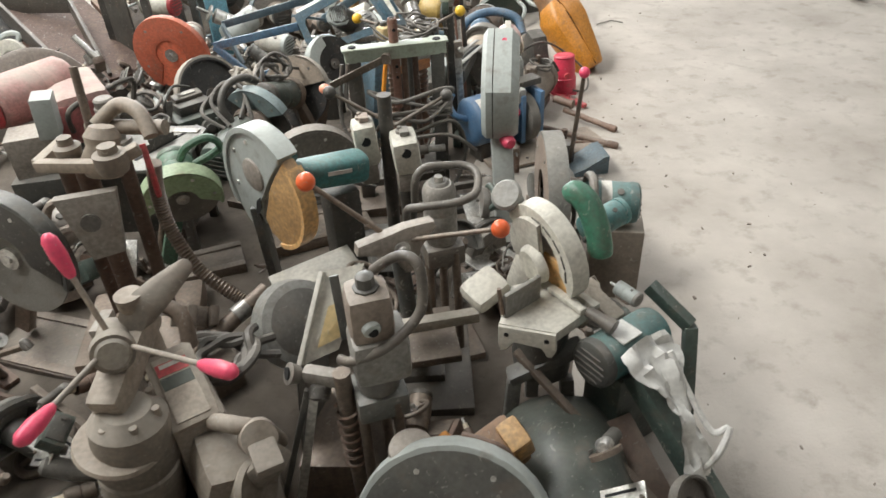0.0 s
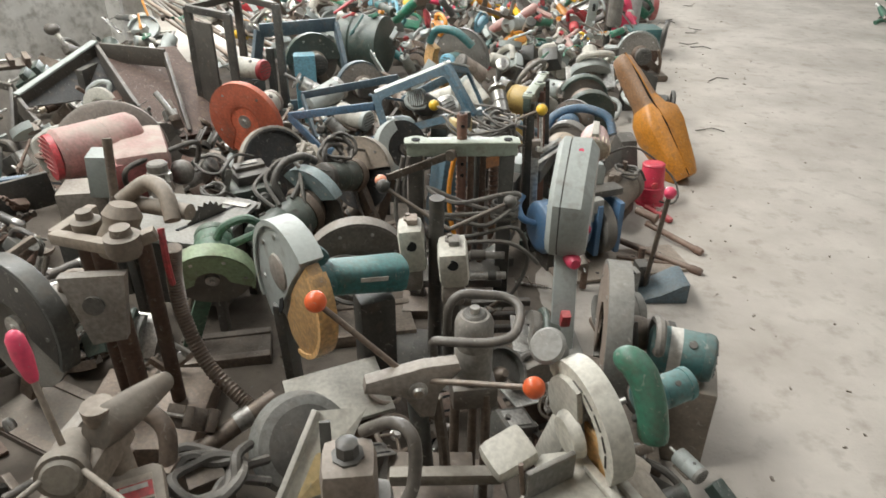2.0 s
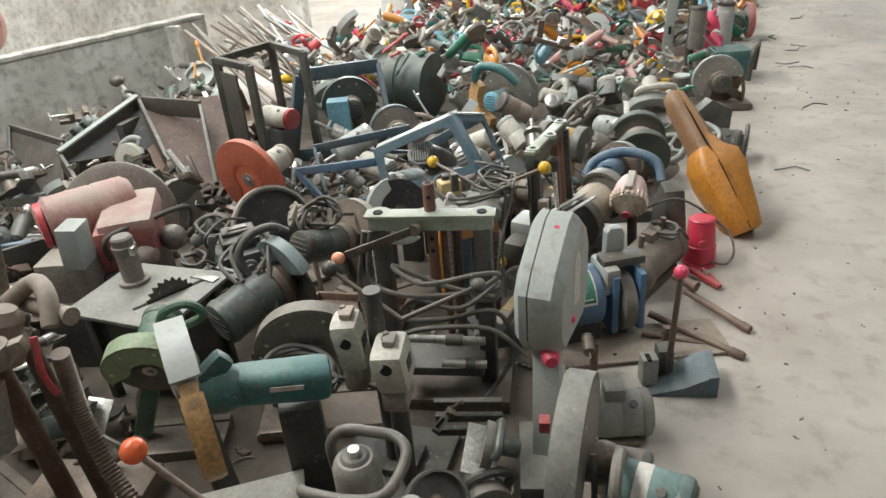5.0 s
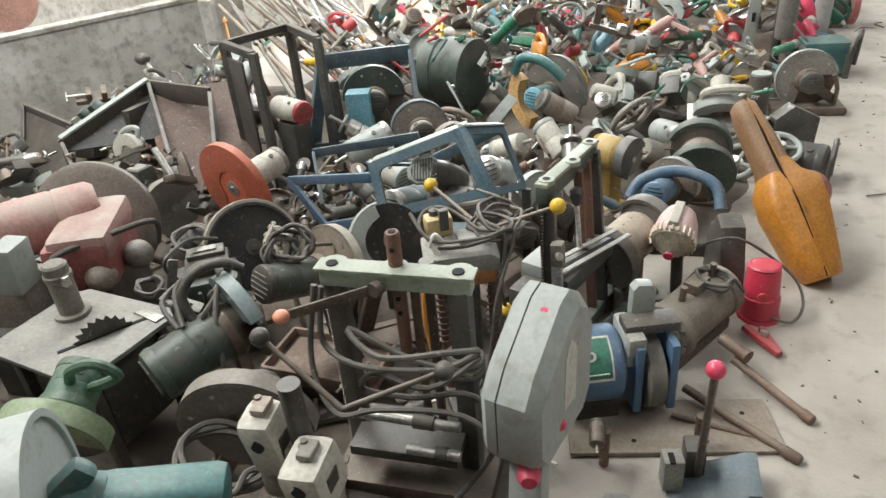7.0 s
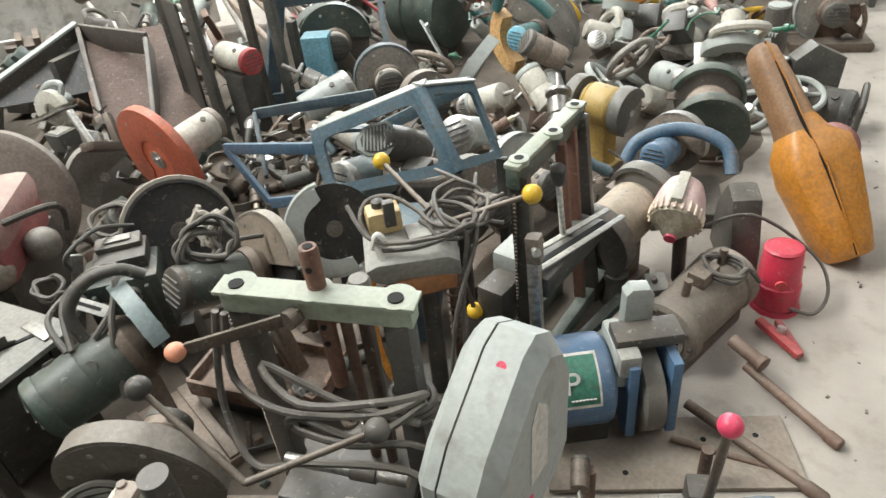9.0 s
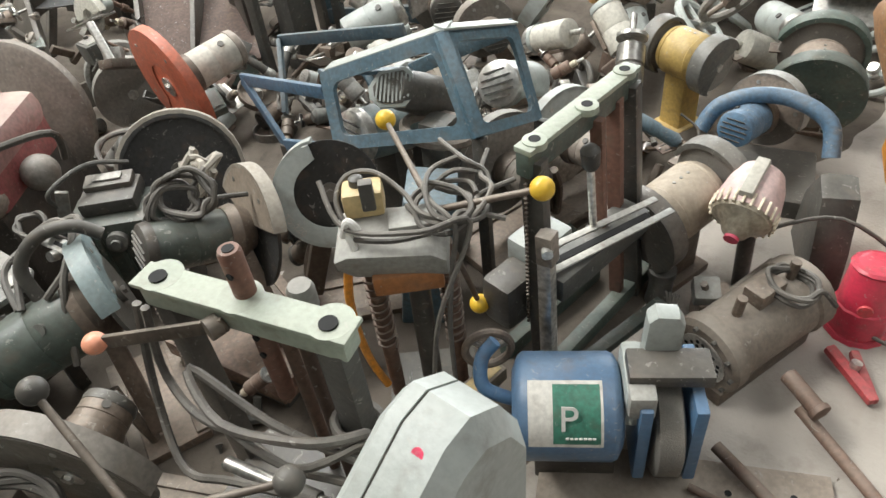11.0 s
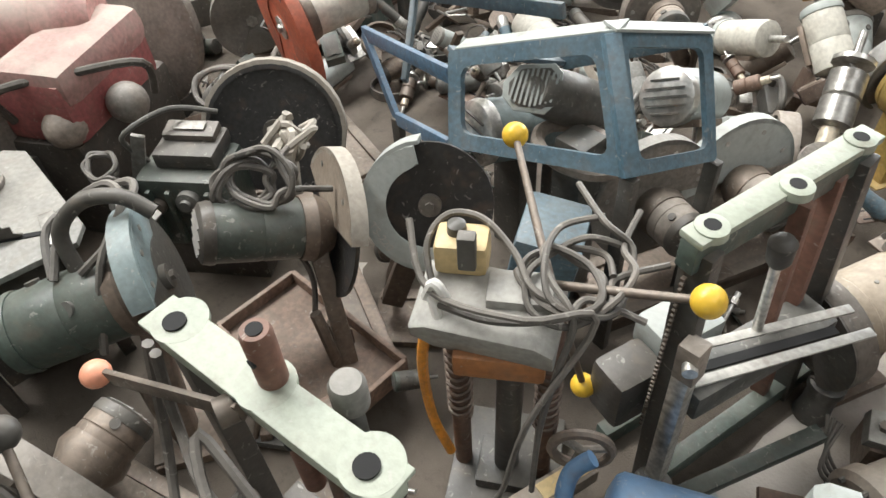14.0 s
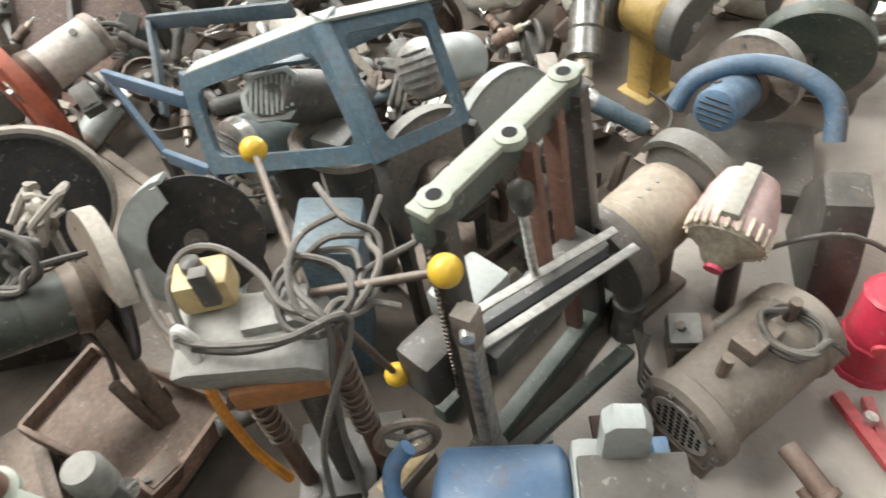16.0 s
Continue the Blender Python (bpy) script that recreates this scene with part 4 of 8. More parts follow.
part("base_frame", box(BM(), (-0.09, 3.03, 0.025), (0.42, 0.22, 0.05), (0, 0, 9), 0.005), IRON, r_)
part("table", box(BM(), (-0.09, 3.0, 0.16), (0.28, 0.16, 0.03), (0, 0, 9), 0.005), DARK, r_)
for q0, q1 in (((-0.193, 2.936, 0.260), (0.064, 2.969, 0.260)), ((-0.059, 2.918, 0.200), (0.073, 2.937, 0.200))):
    part("slide_rod", cyl(BM(), q0, q1, 0.013, n=14), STEEL, r_)
    part("rod_collar", cyl(BM(), mix(q0, q1, 0.55), mix(q0, q1, 0.75), 0.018, n=14), DARK, r_)
cable([(-0.26, 2.97, 0.6), (-0.27, 2.95, 0.45), (-0.15, 2.93, 0.42), (0.02, 2.98, 0.42), (0.1, 3.02, 0.46), (0.06, 2.95, 0.5), (-0.1, 2.92, 0.47), (-0.2, 2.96, 0.5), (-0.05, 2.97, 0.44), (0.09, 3.0, 0.4)], 0.0075)
cable([(0.1, 3.02, 0.44), (0.0, 2.95, 0.38), (-0.13, 2.94, 0.4), (-0.2, 2.98, 0.3), (-0.05, 2.96, 0.33), (0.1, 2.98, 0.36), (0.14, 3.0, 0.2), (0.05, 2.9, 0.06)], 0.0075)
cable([(-0.28, 2.97, 0.6), (-0.3, 2.93, 0.4), (-0.22, 2.88, 0.3), (-0.1, 2.9, 0.33), (0.08, 2.95, 0.32), (0.18, 2.95, 0.25)], 0.0075)

# grey blade case saw
r_ = thing("blade_case", (0.25, 2.93, 0), "light grey plastic blade case with red buttons on a foot", "saw case")
f, u, a = axes((0.986, -0.13, 0.0))
CC = Vector((0.257, 2.945, 0.462))
outl = [(-0.155, -0.055), (-0.12, -0.105), (0.09, -0.105), (0.13, -0.065), (0.138, 0.12), (0.105, 0.19), (0.055, 0.225), (0.01, 0.218), (-0.115, 0.13), (-0.155, 0.08)]
for t0, t1, nm in ((-0.05, -0.013, "left_shell"), (-0.009, 0.076, "right_shell")):
    # full outline at the joint, drawn in towards the outer face
    steps = [(t1, 1.0), (t0 + 0.016, 1.0), (t0, 0.9)] if t1 < 0 else [(t0, 1.0), (t1 - 0.026, 1.0), (t1, 0.87)]
    bm = BM()
    vs = [[bm.verts.new(CC + f * x * s + u * y * s + a * t) for x, y in outl] for t, s in steps]
    for r0, r1 in zip(vs, vs[1:]):
        for k in range(len(outl)):
            bm.faces.new((r0[k], r0[(k + 1) % len(outl)], r1[(k + 1) % len(outl)], r1[k]))
    bm.faces.new(vs[0])
    bm.faces.new(vs[-1])
    part(nm, bm, LGREY, r_)
part("seam", prism(BM(), [(x * 0.985, y * 0.985) for x, y in outl], CC, f, u, a, -0.013, -0.009), BLACK, r_)
for c, d in ((CC + a * 0.024 + u * 0.2 - f * 0.002, u * 0.76 - f * 0.65), (CC + a * 0.074 - u * 0.045 - f * 0.035, a)):
    part("button", lathe(BM(), Vector(c) - Vector(d) * 0.01, Vector(c) + Vector(d) * 0.008, [(0, 0.014), (0.7, 0.014), (0.8, 0.009), (1, 0.008)]), PINK, r_)
part("label", prism(BM(), [(-0.03, -0.07), (0.03, -0.08), (0.035, 0.05), (0.0, 0.09), (-0.022, 0.06)], CC + u * 0.06, f, u, a, 0.0762, 0.0772), PAPER, r_)
part("neck", bar(BM(), (0.262, 2.9, 0.42), (0.275, 2.8, 0.02), 0.075, 0.07, 0.012), LGREY, r_)
part("switch", lathe(BM(), (0.275, 2.835, 0.35), (0.29, 2.79, 0.35), [(0, 0.024), (0.7, 0.024), (1, 0.016)]), PINK, r_)
part("red_catch", box(BM(), (0.275, 2.755, 0.17), (0.03, 0.03, 0.05), (15, 0, 10), 0.004), RED, r_)
part("foot_plate", box(BM(), (0.27, 2.78, 0.02), (0.14, 0.26, 0.04), (0, 0, 12), 0.006), GREY, r_)

# chop saw with a broad grey wheel, seen edge on
cut_off_saw((0.385, 2.5, 0.32), (1.0, -0.03, 0.0), 0.195, 0.062, -60, 215, GREY, GREY, GREY, "grey chop saw with a broad dusty wheel guard", mlen=0.12, mr=0.045)
r_ = thing("motor", (0.56, 2.41, 0), "teal electric motor with a cream label on a dark box", "motor")
motor_parts(r_, (0.47, 2.43, 0.335), (0.62, 2.4, 0.335), 0.062, TEAL, TEAL)
part("label", lathe(BM(), (0.52, 2.419, 0.335), (0.55, 2.414, 0.335), [(0, 0.0626), (1, 0.0626)]), PAPER, r_)
part("terminal_box", box(BM(), (0.58, 2.42, 0.13), (0.16, 0.13, 0.26), (0, 0, -10), 0.012), PUMPB, r_)
cable([(0.43, 2.44, 0.4), (0.44, 2.4, 0.3), (0.42, 2.37, 0.22), (0.46, 2.34, 0.18), (0.45, 2.4, 0.25)], 0.007)

# mitre saw with white guard and green handle
r_ = thing("mitre_saw", (0.3, 1.93, 0), "cream mitre saw with a green grip and slotted blade guard", "mitre saw")
f, u, a = axes((0.85, 0.45, 0.12))
C = Vector((0.28, 1.95, 0.5))
part("blade", cyl(BM(), C - a * 0.002, C + a * 0.002, 0.118, n=48), STEEL, r_)
g = part("blade_guard", prism(BM(), arc(0.128, 20, 208, 30) + [(-0.098 - 0.012 * k, -0.05 + 0.02 * k) for k in range(2)] + arc(0.078, 190, 20, 24), C, f, u, a, -0.022, 0.024, 0.007), CREAM, r_)
part("guard_back", prism(BM(), arc(0.1, -30, 100, 16) + [(-0.02, 0.02)], C, f, u, a, -0.034, -0.02, 0.006), CREAM, r_)
# black bars paint the dark of guard slots that aren't cut
for k in range(5):
    an = radians(92 + k * 22)
    p = C + (f * math.cos(an) + u * math.sin(an)) * 0.103 - a * 0.0225
    t_ = f * -math.sin(an) + u * math.cos(an)
    part("slot", bar(BM(), p - t_ * 0.016, p + t_ * 0.016, 0.005, 0.002, 0), BLACK, g)
part("lower_guard", prism(BM(), arc(0.112, 175, 262) + [(0, 0)], C, f, u, a, -0.01, 0.014, 0.003), TAN, r_)
part("pivot_housing", lathe(BM(), C - a * 0.03 - u * 0.02, C - a * 0.055 - u * 0.02, [(0, 0.05), (0.5, 0.048), (0.9, 0.04), (1, 0.02)]), CREAM, r_)
part("dust_spout", lathe(BM(), (0.215, 2.06, 0.57), (0.19, 2.02, 0.62), [(0, 0.026), (0.5, 0.03), (0.9, 0.038), (1, 0.032)]), GREY, r_)
GP = spline([(0.322, 1.955, 0.64), (0.34, 1.945, 0.657), (0.362, 1.925, 0.64), (0.38, 1.905, 0.595), (0.39, 1.89, 0.545), (0.392, 1.888, 0.525)], 6)
gq = [(GP[min(i + 1, len(GP) - 1)] - GP[max(i - 1, 0)]).to_track_quat("Z", "Y") for i in range(len(GP))]
part("grip", loft(BM(), [[p + q @ Vector((w_ * math.cos(t), w_ * 1.15 * math.sin(t), 0)) for t in np.linspace(0, 2 * math.pi, 17)[:-1]]
                         for i, (p, q) in enumerate(zip(GP, gq)) for w_ in (0.025 * (1 - (2 * i / (len(GP) - 1) - 1) ** 6) ** 0.5 + 0.002,)]), GREEN, r_)
part("trigger", box(BM(), (0.37, 1.9, 0.575), (0.018, 0.012, 0.05), (20, 25, 20), 0.004), BLACK, r_)
motor_parts(r_, (0.37, 1.975, 0.535), (0.47, 2.03, 0.55), 0.034, TEAL, TEAL)
part("arm", bar(BM(), (0.26, 2.0, 0.46), (0.22, 2.06, 0.25), 0.07, 0.07, 0.022), CREAM, r_)
TB = [(0.153, 1.796, 0.420), (0.276, 1.753, 0.420), (0.373, 1.831, 0.420), (0.310, 1.963, 0.420), (0.196, 1.929, 0.420)]
tc_ = sum((Vector(q) for q in TB), Vector()) / 5
TP = [(q[0] - tc_.x, q[1] - tc_.y) for q in TB]
X_, Y_, Z_ = Vector((1, 0, 0)), Vector((0, 1, 0)), Vector((0, 0, 1))
part("table", prism(BM(), TP, tc_, X_, Y_, Z_, -0.03, 0.0, 0.007), CREAM, r_)
A_, B_ = Vector(TB[0]), Vector(TB[1])
ed_ = (B_ - A_).normalized()
nf_ = Vector((ed_.y, -ed_.x, 0))
wd_ = (B_ - A_).length
ap = part("apron", prism(BM(), [(0, 0), (wd_, 0), (wd_ * 1.02, -0.05), (wd_ * 0.95, -0.07), (wd_ * 0.86, -0.068), (wd_ * 0.78, -0.04), (wd_ * 0.25, -0.036), (wd_ * 0.17, -0.07), (wd_ * 0.05, -0.072), (0, -0.05)], A_ - Vector((0, 0, 0.004)), ed_, Z_, nf_, -0.012, 0.006, 0.004), CREAM, r_)
for s_ in (0.15, 0.85):
    q = A_ + ed_ * wd_ * s_ + nf_ * 0.005 - Vector((0, 0, 0.025))
    part("bolt_hole", cyl(BM(), q, q + nf_ * 0.0025, 0.006, n=12), HOLE_SHADE, ap)
FL, FR = Vector((0.168, 1.814, 0.470)), Vector((0.256, 1.882, 0.470))
part("fence", bar(BM(), FL - Vector((0, 0, 0.022)), FR - Vector((0, 0, 0.022)), 0.012, 0.07, 0.004), GREY, r_)
part("stop_pin", cyl(BM(), FL + Vector((-0.004, 0, -0.04)), FL + Vector((-0.012, 0.005, 0.03)), 0.005, n=10), IRON, r_)
S0, S1 = Vector((0.301, 1.907, 0.430)), Vector((0.362, 1.814, 0.430))
for o_ in (-0.016, 0.016):
    part("slide", bar(BM(), S0 + Vector((o_, o_ * 0.4, 0)), S1 + Vector((o_, o_ * 0.4, 0)), 0.02, 0.014, 0.004), CREAM, r_)
part("lock_handle", lathe(BM(), S1 + Vector((-0.005, 0, -0.005)), S1 + Vector((0.045, -0.05, -0.015)), [(0, 0.013), (0.5, 0.015), (0.8, 0.018), (0.98, 0.019), (1, 0.012)]), MGREY, r_)
WG = Vector((0.132, 1.919, 0.420))
part("wing", box(BM(), tuple(WG), (0.1, 0.085, 0.05), (12, -14, 35), 0.022), CREAM, r_)
part("base", lathe(BM(), (0.27, 1.88, 0.2), (0.27, 1.88, 0.37), [(0, 0.07), (0.3, 0.075), (0.6, 0.06), (1, 0.07)], 28), MGREY, r_)
part("under_frame", bar(BM(), (0.18, 1.82, 0.22), (0.36, 1.84, 0.3), 0.05, 0.03, 0.01), MGREY, r_)
part("back_wing", bar(BM(), (0.38, 1.93, 0.39), (0.44, 1.85, 0.36), 0.05, 0.03, 0.012), BUFF, r_)
part("side_casting", box(BM(), (0.36, 1.93, 0.36), (0.09, 0.12, 0.09), (0, 10, -25), 0.03), BUFF, r_)
for dx, dy in ((-0.08, -0.06), (0.08, -0.06), (0.0, 0.08)):
    part("leg", bar(BM(), (0.26 + dx, 1.88 + dy, 0.0), (0.26 + dx * 0.8, 1.88 + dy * 0.8, 0.2), 0.035, 0.03, 0.006), MGREY, r_)
r_ = thing("motor", (0.42, 1.78, 0), "teal saw motor with a dark vented cap lying on the heap", "motor")
motor_parts(r_, (0.53, 1.85, 0.33), (0.36, 1.735, 0.34), 0.058, TEAL, DARK)
part("label", box(BM(), (0.43, 1.775, 0.393), (0.06, 0.06, 0.006), (0, 0, 35), 0.002), WHITE, r_)
part("bracket", box(BM(), (0.47, 1.83, 0.13), (0.16, 0.12, 0.27), (0, 0, 30), 0.01), MOSS, r_)
r_ = thing("torn_wrapping", (0.56, 1.62, 0), "torn white plastic wrapping and strap over a green frame", "wrapping")
rg = random.Random(5)
bm = BM()
rows = []
for o_ in (0.0, 0.003):
    grid_ = []
    for i in range(26):
        s = i / 25
        ctr = mix((0.475, 1.75, 0.4), (0.6, 1.53, 0.07), s) + Vector((0, 0, 0.05 * math.sin(s * 3.0)))
        row = []
        for j in range(12):
            t = (j / 11 - 0.5) * (0.13 + 0.05 * math.sin(s * 7 + 1) - 0.05 * s)
            q = ctr + Vector((0.75, 0.5, -0.1)) * t
            q += Vector((0.3, -0.5, 1.0)) * (0.028 * noise.noise(Vector((s * 6, t * 30, 2))) + 0.012 * noise.noise(Vector((s * 18, t * 70, 5))) + o_) - Vector((0, 0, 3.5 * t * t))
            row.append(bm.verts.new(q))
        grid_.append(row)
    rows.append(grid_)
    for r0, r1 in zip(grid_, grid_[1:]):
        for j in range(11):
            bm.faces.new((r0[j], r0[j + 1], r1[j + 1], r1[j]))
part("sheet", bm, WHITE, r_)
part("strap", tube(BM(), [(0.52, 1.72, 0.38), (0.56, 1.66, 0.3), (0.6, 1.61, 0.24), (0.63, 1.6, 0.26), (0.6, 1.57, 0.2), (0.57, 1.6, 0.1)], 0.008), WHITE, r_)
bm = BM()
bar(bm, (0.46, 1.74, 0.3), (0.63, 1.52, 0.05), 0.05, 0.06, 0.01)
bar(bm, (0.62, 1.75, 0.0), (0.6, 1.82, 0.36), 0.03, 0.03)
bar(bm, (0.6, 1.82, 0.36), (0.52, 1.9, 0.42), 0.03, 0.03)
part("frame", bm, MOSS, r_)
r_ = thing("machine_cover", (0.28, 1.62, 0), "dusty dark green curved machine cover", "machine cover")
part("shell", loft(BM(), [[Vector((0.3 + 0.16 * math.cos(t), 1.62 + 0.2 * s, 0.22 * math.sin(t) * (1 - 0.3 * s * s))) for t in np.linspace(0, math.pi, 12)] for s in np.linspace(-1, 1, 7)]), MOSS, r_)
part("rib", bar(BM(), (0.2, 1.85, 0.28), (0.52, 1.5, 0.06), 0.02, 0.015), IRON, r_)
part("panel", bar(BM(), (0.42, 1.74, 0.14), (0.5, 1.54, 0.04), 0.1, 0.02), BROWN, r_)
r_ = thing("motor", (-0.02, 1.46, 0), "grey capacitor can motor with a crumpled plastic film", "motor")
motor_parts(r_, (-0.04, 1.53, 0.0), (-0.045, 1.52, 0.35), 0.046, GREY, GREY, vents=False)
r_ = thing("drill", (0.16, 1.5, 0), "dusty brown and amber electric drill body", "drill")
part("case", box(BM(), (0.12, 1.58, 0.24), (0.14, 0.09, 0.11), (15, -20, 25), 0.014), BRWNP, r_)
part("case_rib", box(BM(), (0.17, 1.585, 0.28), (0.05, 0.07, 0.09), (15, -20, 25), 0.01), TAN, r_)
part("grip", box(BM(), (0.05, 1.565, 0.27), (0.022, 0.06, 0.14), (10, -25, 25), 0.008), AMBER, r_)
part("strap", tube(BM(), [(0.06, 1.56, 0.33), (0.1, 1.53, 0.345), (0.15, 1.52, 0.31), (0.16, 1.5, 0.2), (0.16, 1.49, 0.05), (0.15, 1.5, 0.0)], 0.009, 8), BROWN, r_)
part("prop", box(BM(), (0.11, 1.59, 0.1), (0.12, 0.1, 0.2), (0, 0, 25), 0.01), IRON, r_)
cut_off_saw((0.03, 1.41, 0.21), (0.15, 0.85, -0.45), 0.2, 0.045, -20, 200, MGREY, LGREY, DARK, "chop saw with a pale curved wheel guard", mlen=0.1, mr=0.05, handle=False)

# near left: brown presses with pink handles
def old_press(hub, handles, motor_c, label):
    hub = Vector(hub)
    root = thing("drill_press", (hub.x, hub.y, 0), label, "drill press", "presses in the heap")
    part("feed_hub", lathe(BM(), hub - Vector((0.03, -0.06, 0.02)), hub + Vector((0.02, -0.05, 0.01)), [(0, 0.03), (0.3, 0.034), (0.75, 0.034), (0.8, 0.045), (1, 0.043)]), OLDB, root)
    for tip, m in handles:
        tip = Vector(tip)
        d = (tip - hub).normalized()
        rod = part("lever", cyl(BM(), hub, tip - d * 0.03, 0.006), OLDB, root)
        part("pink_handle", lathe(BM(), tip - d * 0.05, tip + d * 0.05, [(0, 0.008), (0.1, 0.012), (0.5, 0.0175), (0.85, 0.016), (0.97, 0.009), (1, 0.003)]), m, rod, "bright pink plastic grip")
    part("motor_can", lathe(BM(), (motor_c[0], motor_c[1], 0.1), (motor_c[0] + 0.03, motor_c[1] + 0.02, motor_c[2]), [(0, 0.07), (0.1, 0.085), (0.45, 0.085), (0.47, 0.08), (0.5, 0.085), (0.9, 0.08), (1, 0.05)]), OLDB, root)
    part("column", cyl(BM(), (hub.x + 0.03, hub.y + 0.1, 0.0), (hub.x + 0.02, hub.y + 0.08, hub.z + 0.06), 0.03), OLDB, root)
    part("head", bar(BM(), (hub.x + 0.02, hub.y + 0.12, hub.z - 0.02), (motor_c[0], motor_c[1], motor_c[2] + 0.01), 0.07, 0.07, 0.015), OLDB, root)
    part("hub_dish", lathe(BM(), hub + Vector((0.02, -0.05, 0.01)), hub + Vector((0.0225, -0.0562, 0.0115)), [(0, 0.036), (1, 0.03)], 24), PALEIRON, root)
    mc = Vector(motor_c)
    part("cap_ring", lathe(BM(), mc - Vector((0, 0, 0.09)), mc - Vector((-0.004, 0, 0.075)), [(0, 0.09), (0.5, 0.094), (1, 0.09)], 28), OLDB, root)
    for k in range(6):
        q = mc + Vector((0.03 + 0.06 * math.cos(k * 1.05), 0.02 + 0.06 * math.sin(k * 1.05), -0.012))
        part("cap_bolt", cyl(BM(), q - Vector((0, 0, 0.02)), q + Vector((0, 0, 0.008)), 0.009, n=6), OLDB, root)
    part("gear_casting", loft(BM(), [[hub + Vector((0.03 + s_ * 0.1, 0.05 + s_ * 0.09, 0.02 + s_ * 0.06)) + Vector((w_ * math.cos(t), 0.4 * w_ * math.sin(t), w_ * math.sin(t))) for t in np.linspace(0, 2 * math.pi, 13)[:-1]] for s_, w_ in ((0, 0.032), (0.2, 0.036), (0.5, 0.032), (0.8, 0.024), (1, 0.018))]), OLDB, root)
    part("foot_plate", box(BM(), (hub.x, hub.y, 0.05), (0.26, 0.3, 0.1), (0, 0, 25), 0.01), OLDB, root)
    return root


old_press((-0.655, 1.712, 0.5), [((-0.72, 1.76, 0.69), PINK), ((-0.69, 1.46, 0.54), PINK), ((-0.385, 1.55, 0.565), PINK)], (-0.66, 1.6, 0.4), "dusty brown drill press with three pink handles")
r_ = thing("drill_press", (-0.5, 1.66, 0), "dusty brown press body with a faded striped label", "drill press", "presses in the heap")
bm = BM()
box(bm, (-0.55, 1.72, 0.16), (0.12, 0.17, 0.3), (0, 0, 32), 0.015)
box(bm, (-0.45, 1.62, 0.2), (0.17, 0.16, 0.13), (10, 15, 30), 0.04)
lathe(bm, (-0.5, 1.6, 0.16), (-0.38, 1.56, 0.2), [(0, 0.05), (0.1, 0.06), (0.3, 0.055), (0.7, 0.05), (0.9, 0.065), (1, 0.06)])
lathe(bm, (-0.4, 1.66, 0.25), (-0.36, 1.58, 0.33), [(0, 0.035), (0.5, 0.03), (0.6, 0.042), (1, 0.038)])
tube(bm, [(-0.48, 1.66, 0.3), (-0.42, 1.62, 0.33), (-0.37, 1.63, 0.3), (-0.35, 1.66, 0.22)], 0.02, 10)
part("body", bm, OLDB, r_)
bm = BM()
bar(bm, (-0.5, 1.6, 0.1), (-0.32, 1.56, 0.3), 0.05, 0.05, 0.01)
bar(bm, (-0.38, 1.62, 0.32), (-0.33, 1.52, 0.3), 0.06, 0.03, 0.008)
part("bracket", bm, OLDB, r_)
f, u, a = axes((0.2, -0.35, 0.9), (-0.53, 0.85, 0.2))
LB = Vector((-0.553, 1.713, 0.36))
part("cover_plate", prism(BM(), [(-0.052, -0.095), (0.052, -0.095), (0.056, 0.09), (0.04, 0.1), (-0.052, 0.1)], LB, f, u, a, -0.055, -0.001, 0.006), OLDB, r_)
part("label", prism(BM(), [(-0.036, -0.08), (0.036, -0.08), (0.036, 0.08), (-0.036, 0.08)], LB, f, u, a, 0.0, 0.002), BUFF, r_)
part("label_print", prism(BM(), [(-0.026, 0.052), (0.026, 0.052), (0.026, 0.062), (-0.026, 0.062)], LB, f, u, a, 0.0041, 0.005), PAPER, r_)
for s_, m_ in ((0.05, RED), (0.015, MOSS)):
    part("label_stripe", prism(BM(), [(-0.034, s_ - 0.015), (0.034, s_ - 0.015), (0.034, s_ + 0.015), (-0.034, s_ + 0.015)], LB, f, u, a, 0.002, 0.0035), m_, r_)
part("foot", box(BM(), (-0.5, 1.66, 0.05), (0.24, 0.24, 0.1), (0, 0, 20), 0.01), OLDB, r_)

# left: tall brown drill press with a flex hose
r_ = thing("drill_press", (-0.9, 2.26, 0), "tall rust-brown drill press with a yoke head and corrugated hose", "drill press", "presses in the heap")
for dx, dy, rr in ((0.0, 0.03, 0.026), (0.09, 0.06, 0.02), (-0.07, 0.07, 0.022)):
    part("column", cyl(BM(), (-0.92 + dx, 2.27 + dy, 0.0), (-0.87 + dx, 2.2 + dy, 0.64), rr), BROWN, r_)
bm = BM()
bar(bm, (-0.98, 2.22, 0.655), (-0.78, 2.16, 0.675), 0.03, 0.03, 0.006)
bar(bm, (-0.78, 2.16, 0.675), (-0.7, 2.2, 0.7), 0.03, 0.03, 0.006)
bar(bm, (-0.98, 2.22, 0.655), (-0.96, 2.36, 0.66), 0.03, 0.03, 0.006)
part("yoke", bm, PUMPB, r_)
part("head_casting", lathe(BM(), (-0.82, 2.22, 0.62), (-0.8, 2.25, 0.74), [(0, 0.045), (0.3, 0.055), (0.6, 0.04), (0.8, 0.045), (1, 0.03)]), PUMPB, r_)
part("lever", cyl(BM(), (-0.86, 2.3, 0.66), (-0.87, 2.35, 0.86), 0.011), IRON, r_)
part("cross_tube", cyl(BM(), (-0.88, 2.34, 0.7), (-0.66, 2.29, 0.71), 0.02), PUMPB, r_)
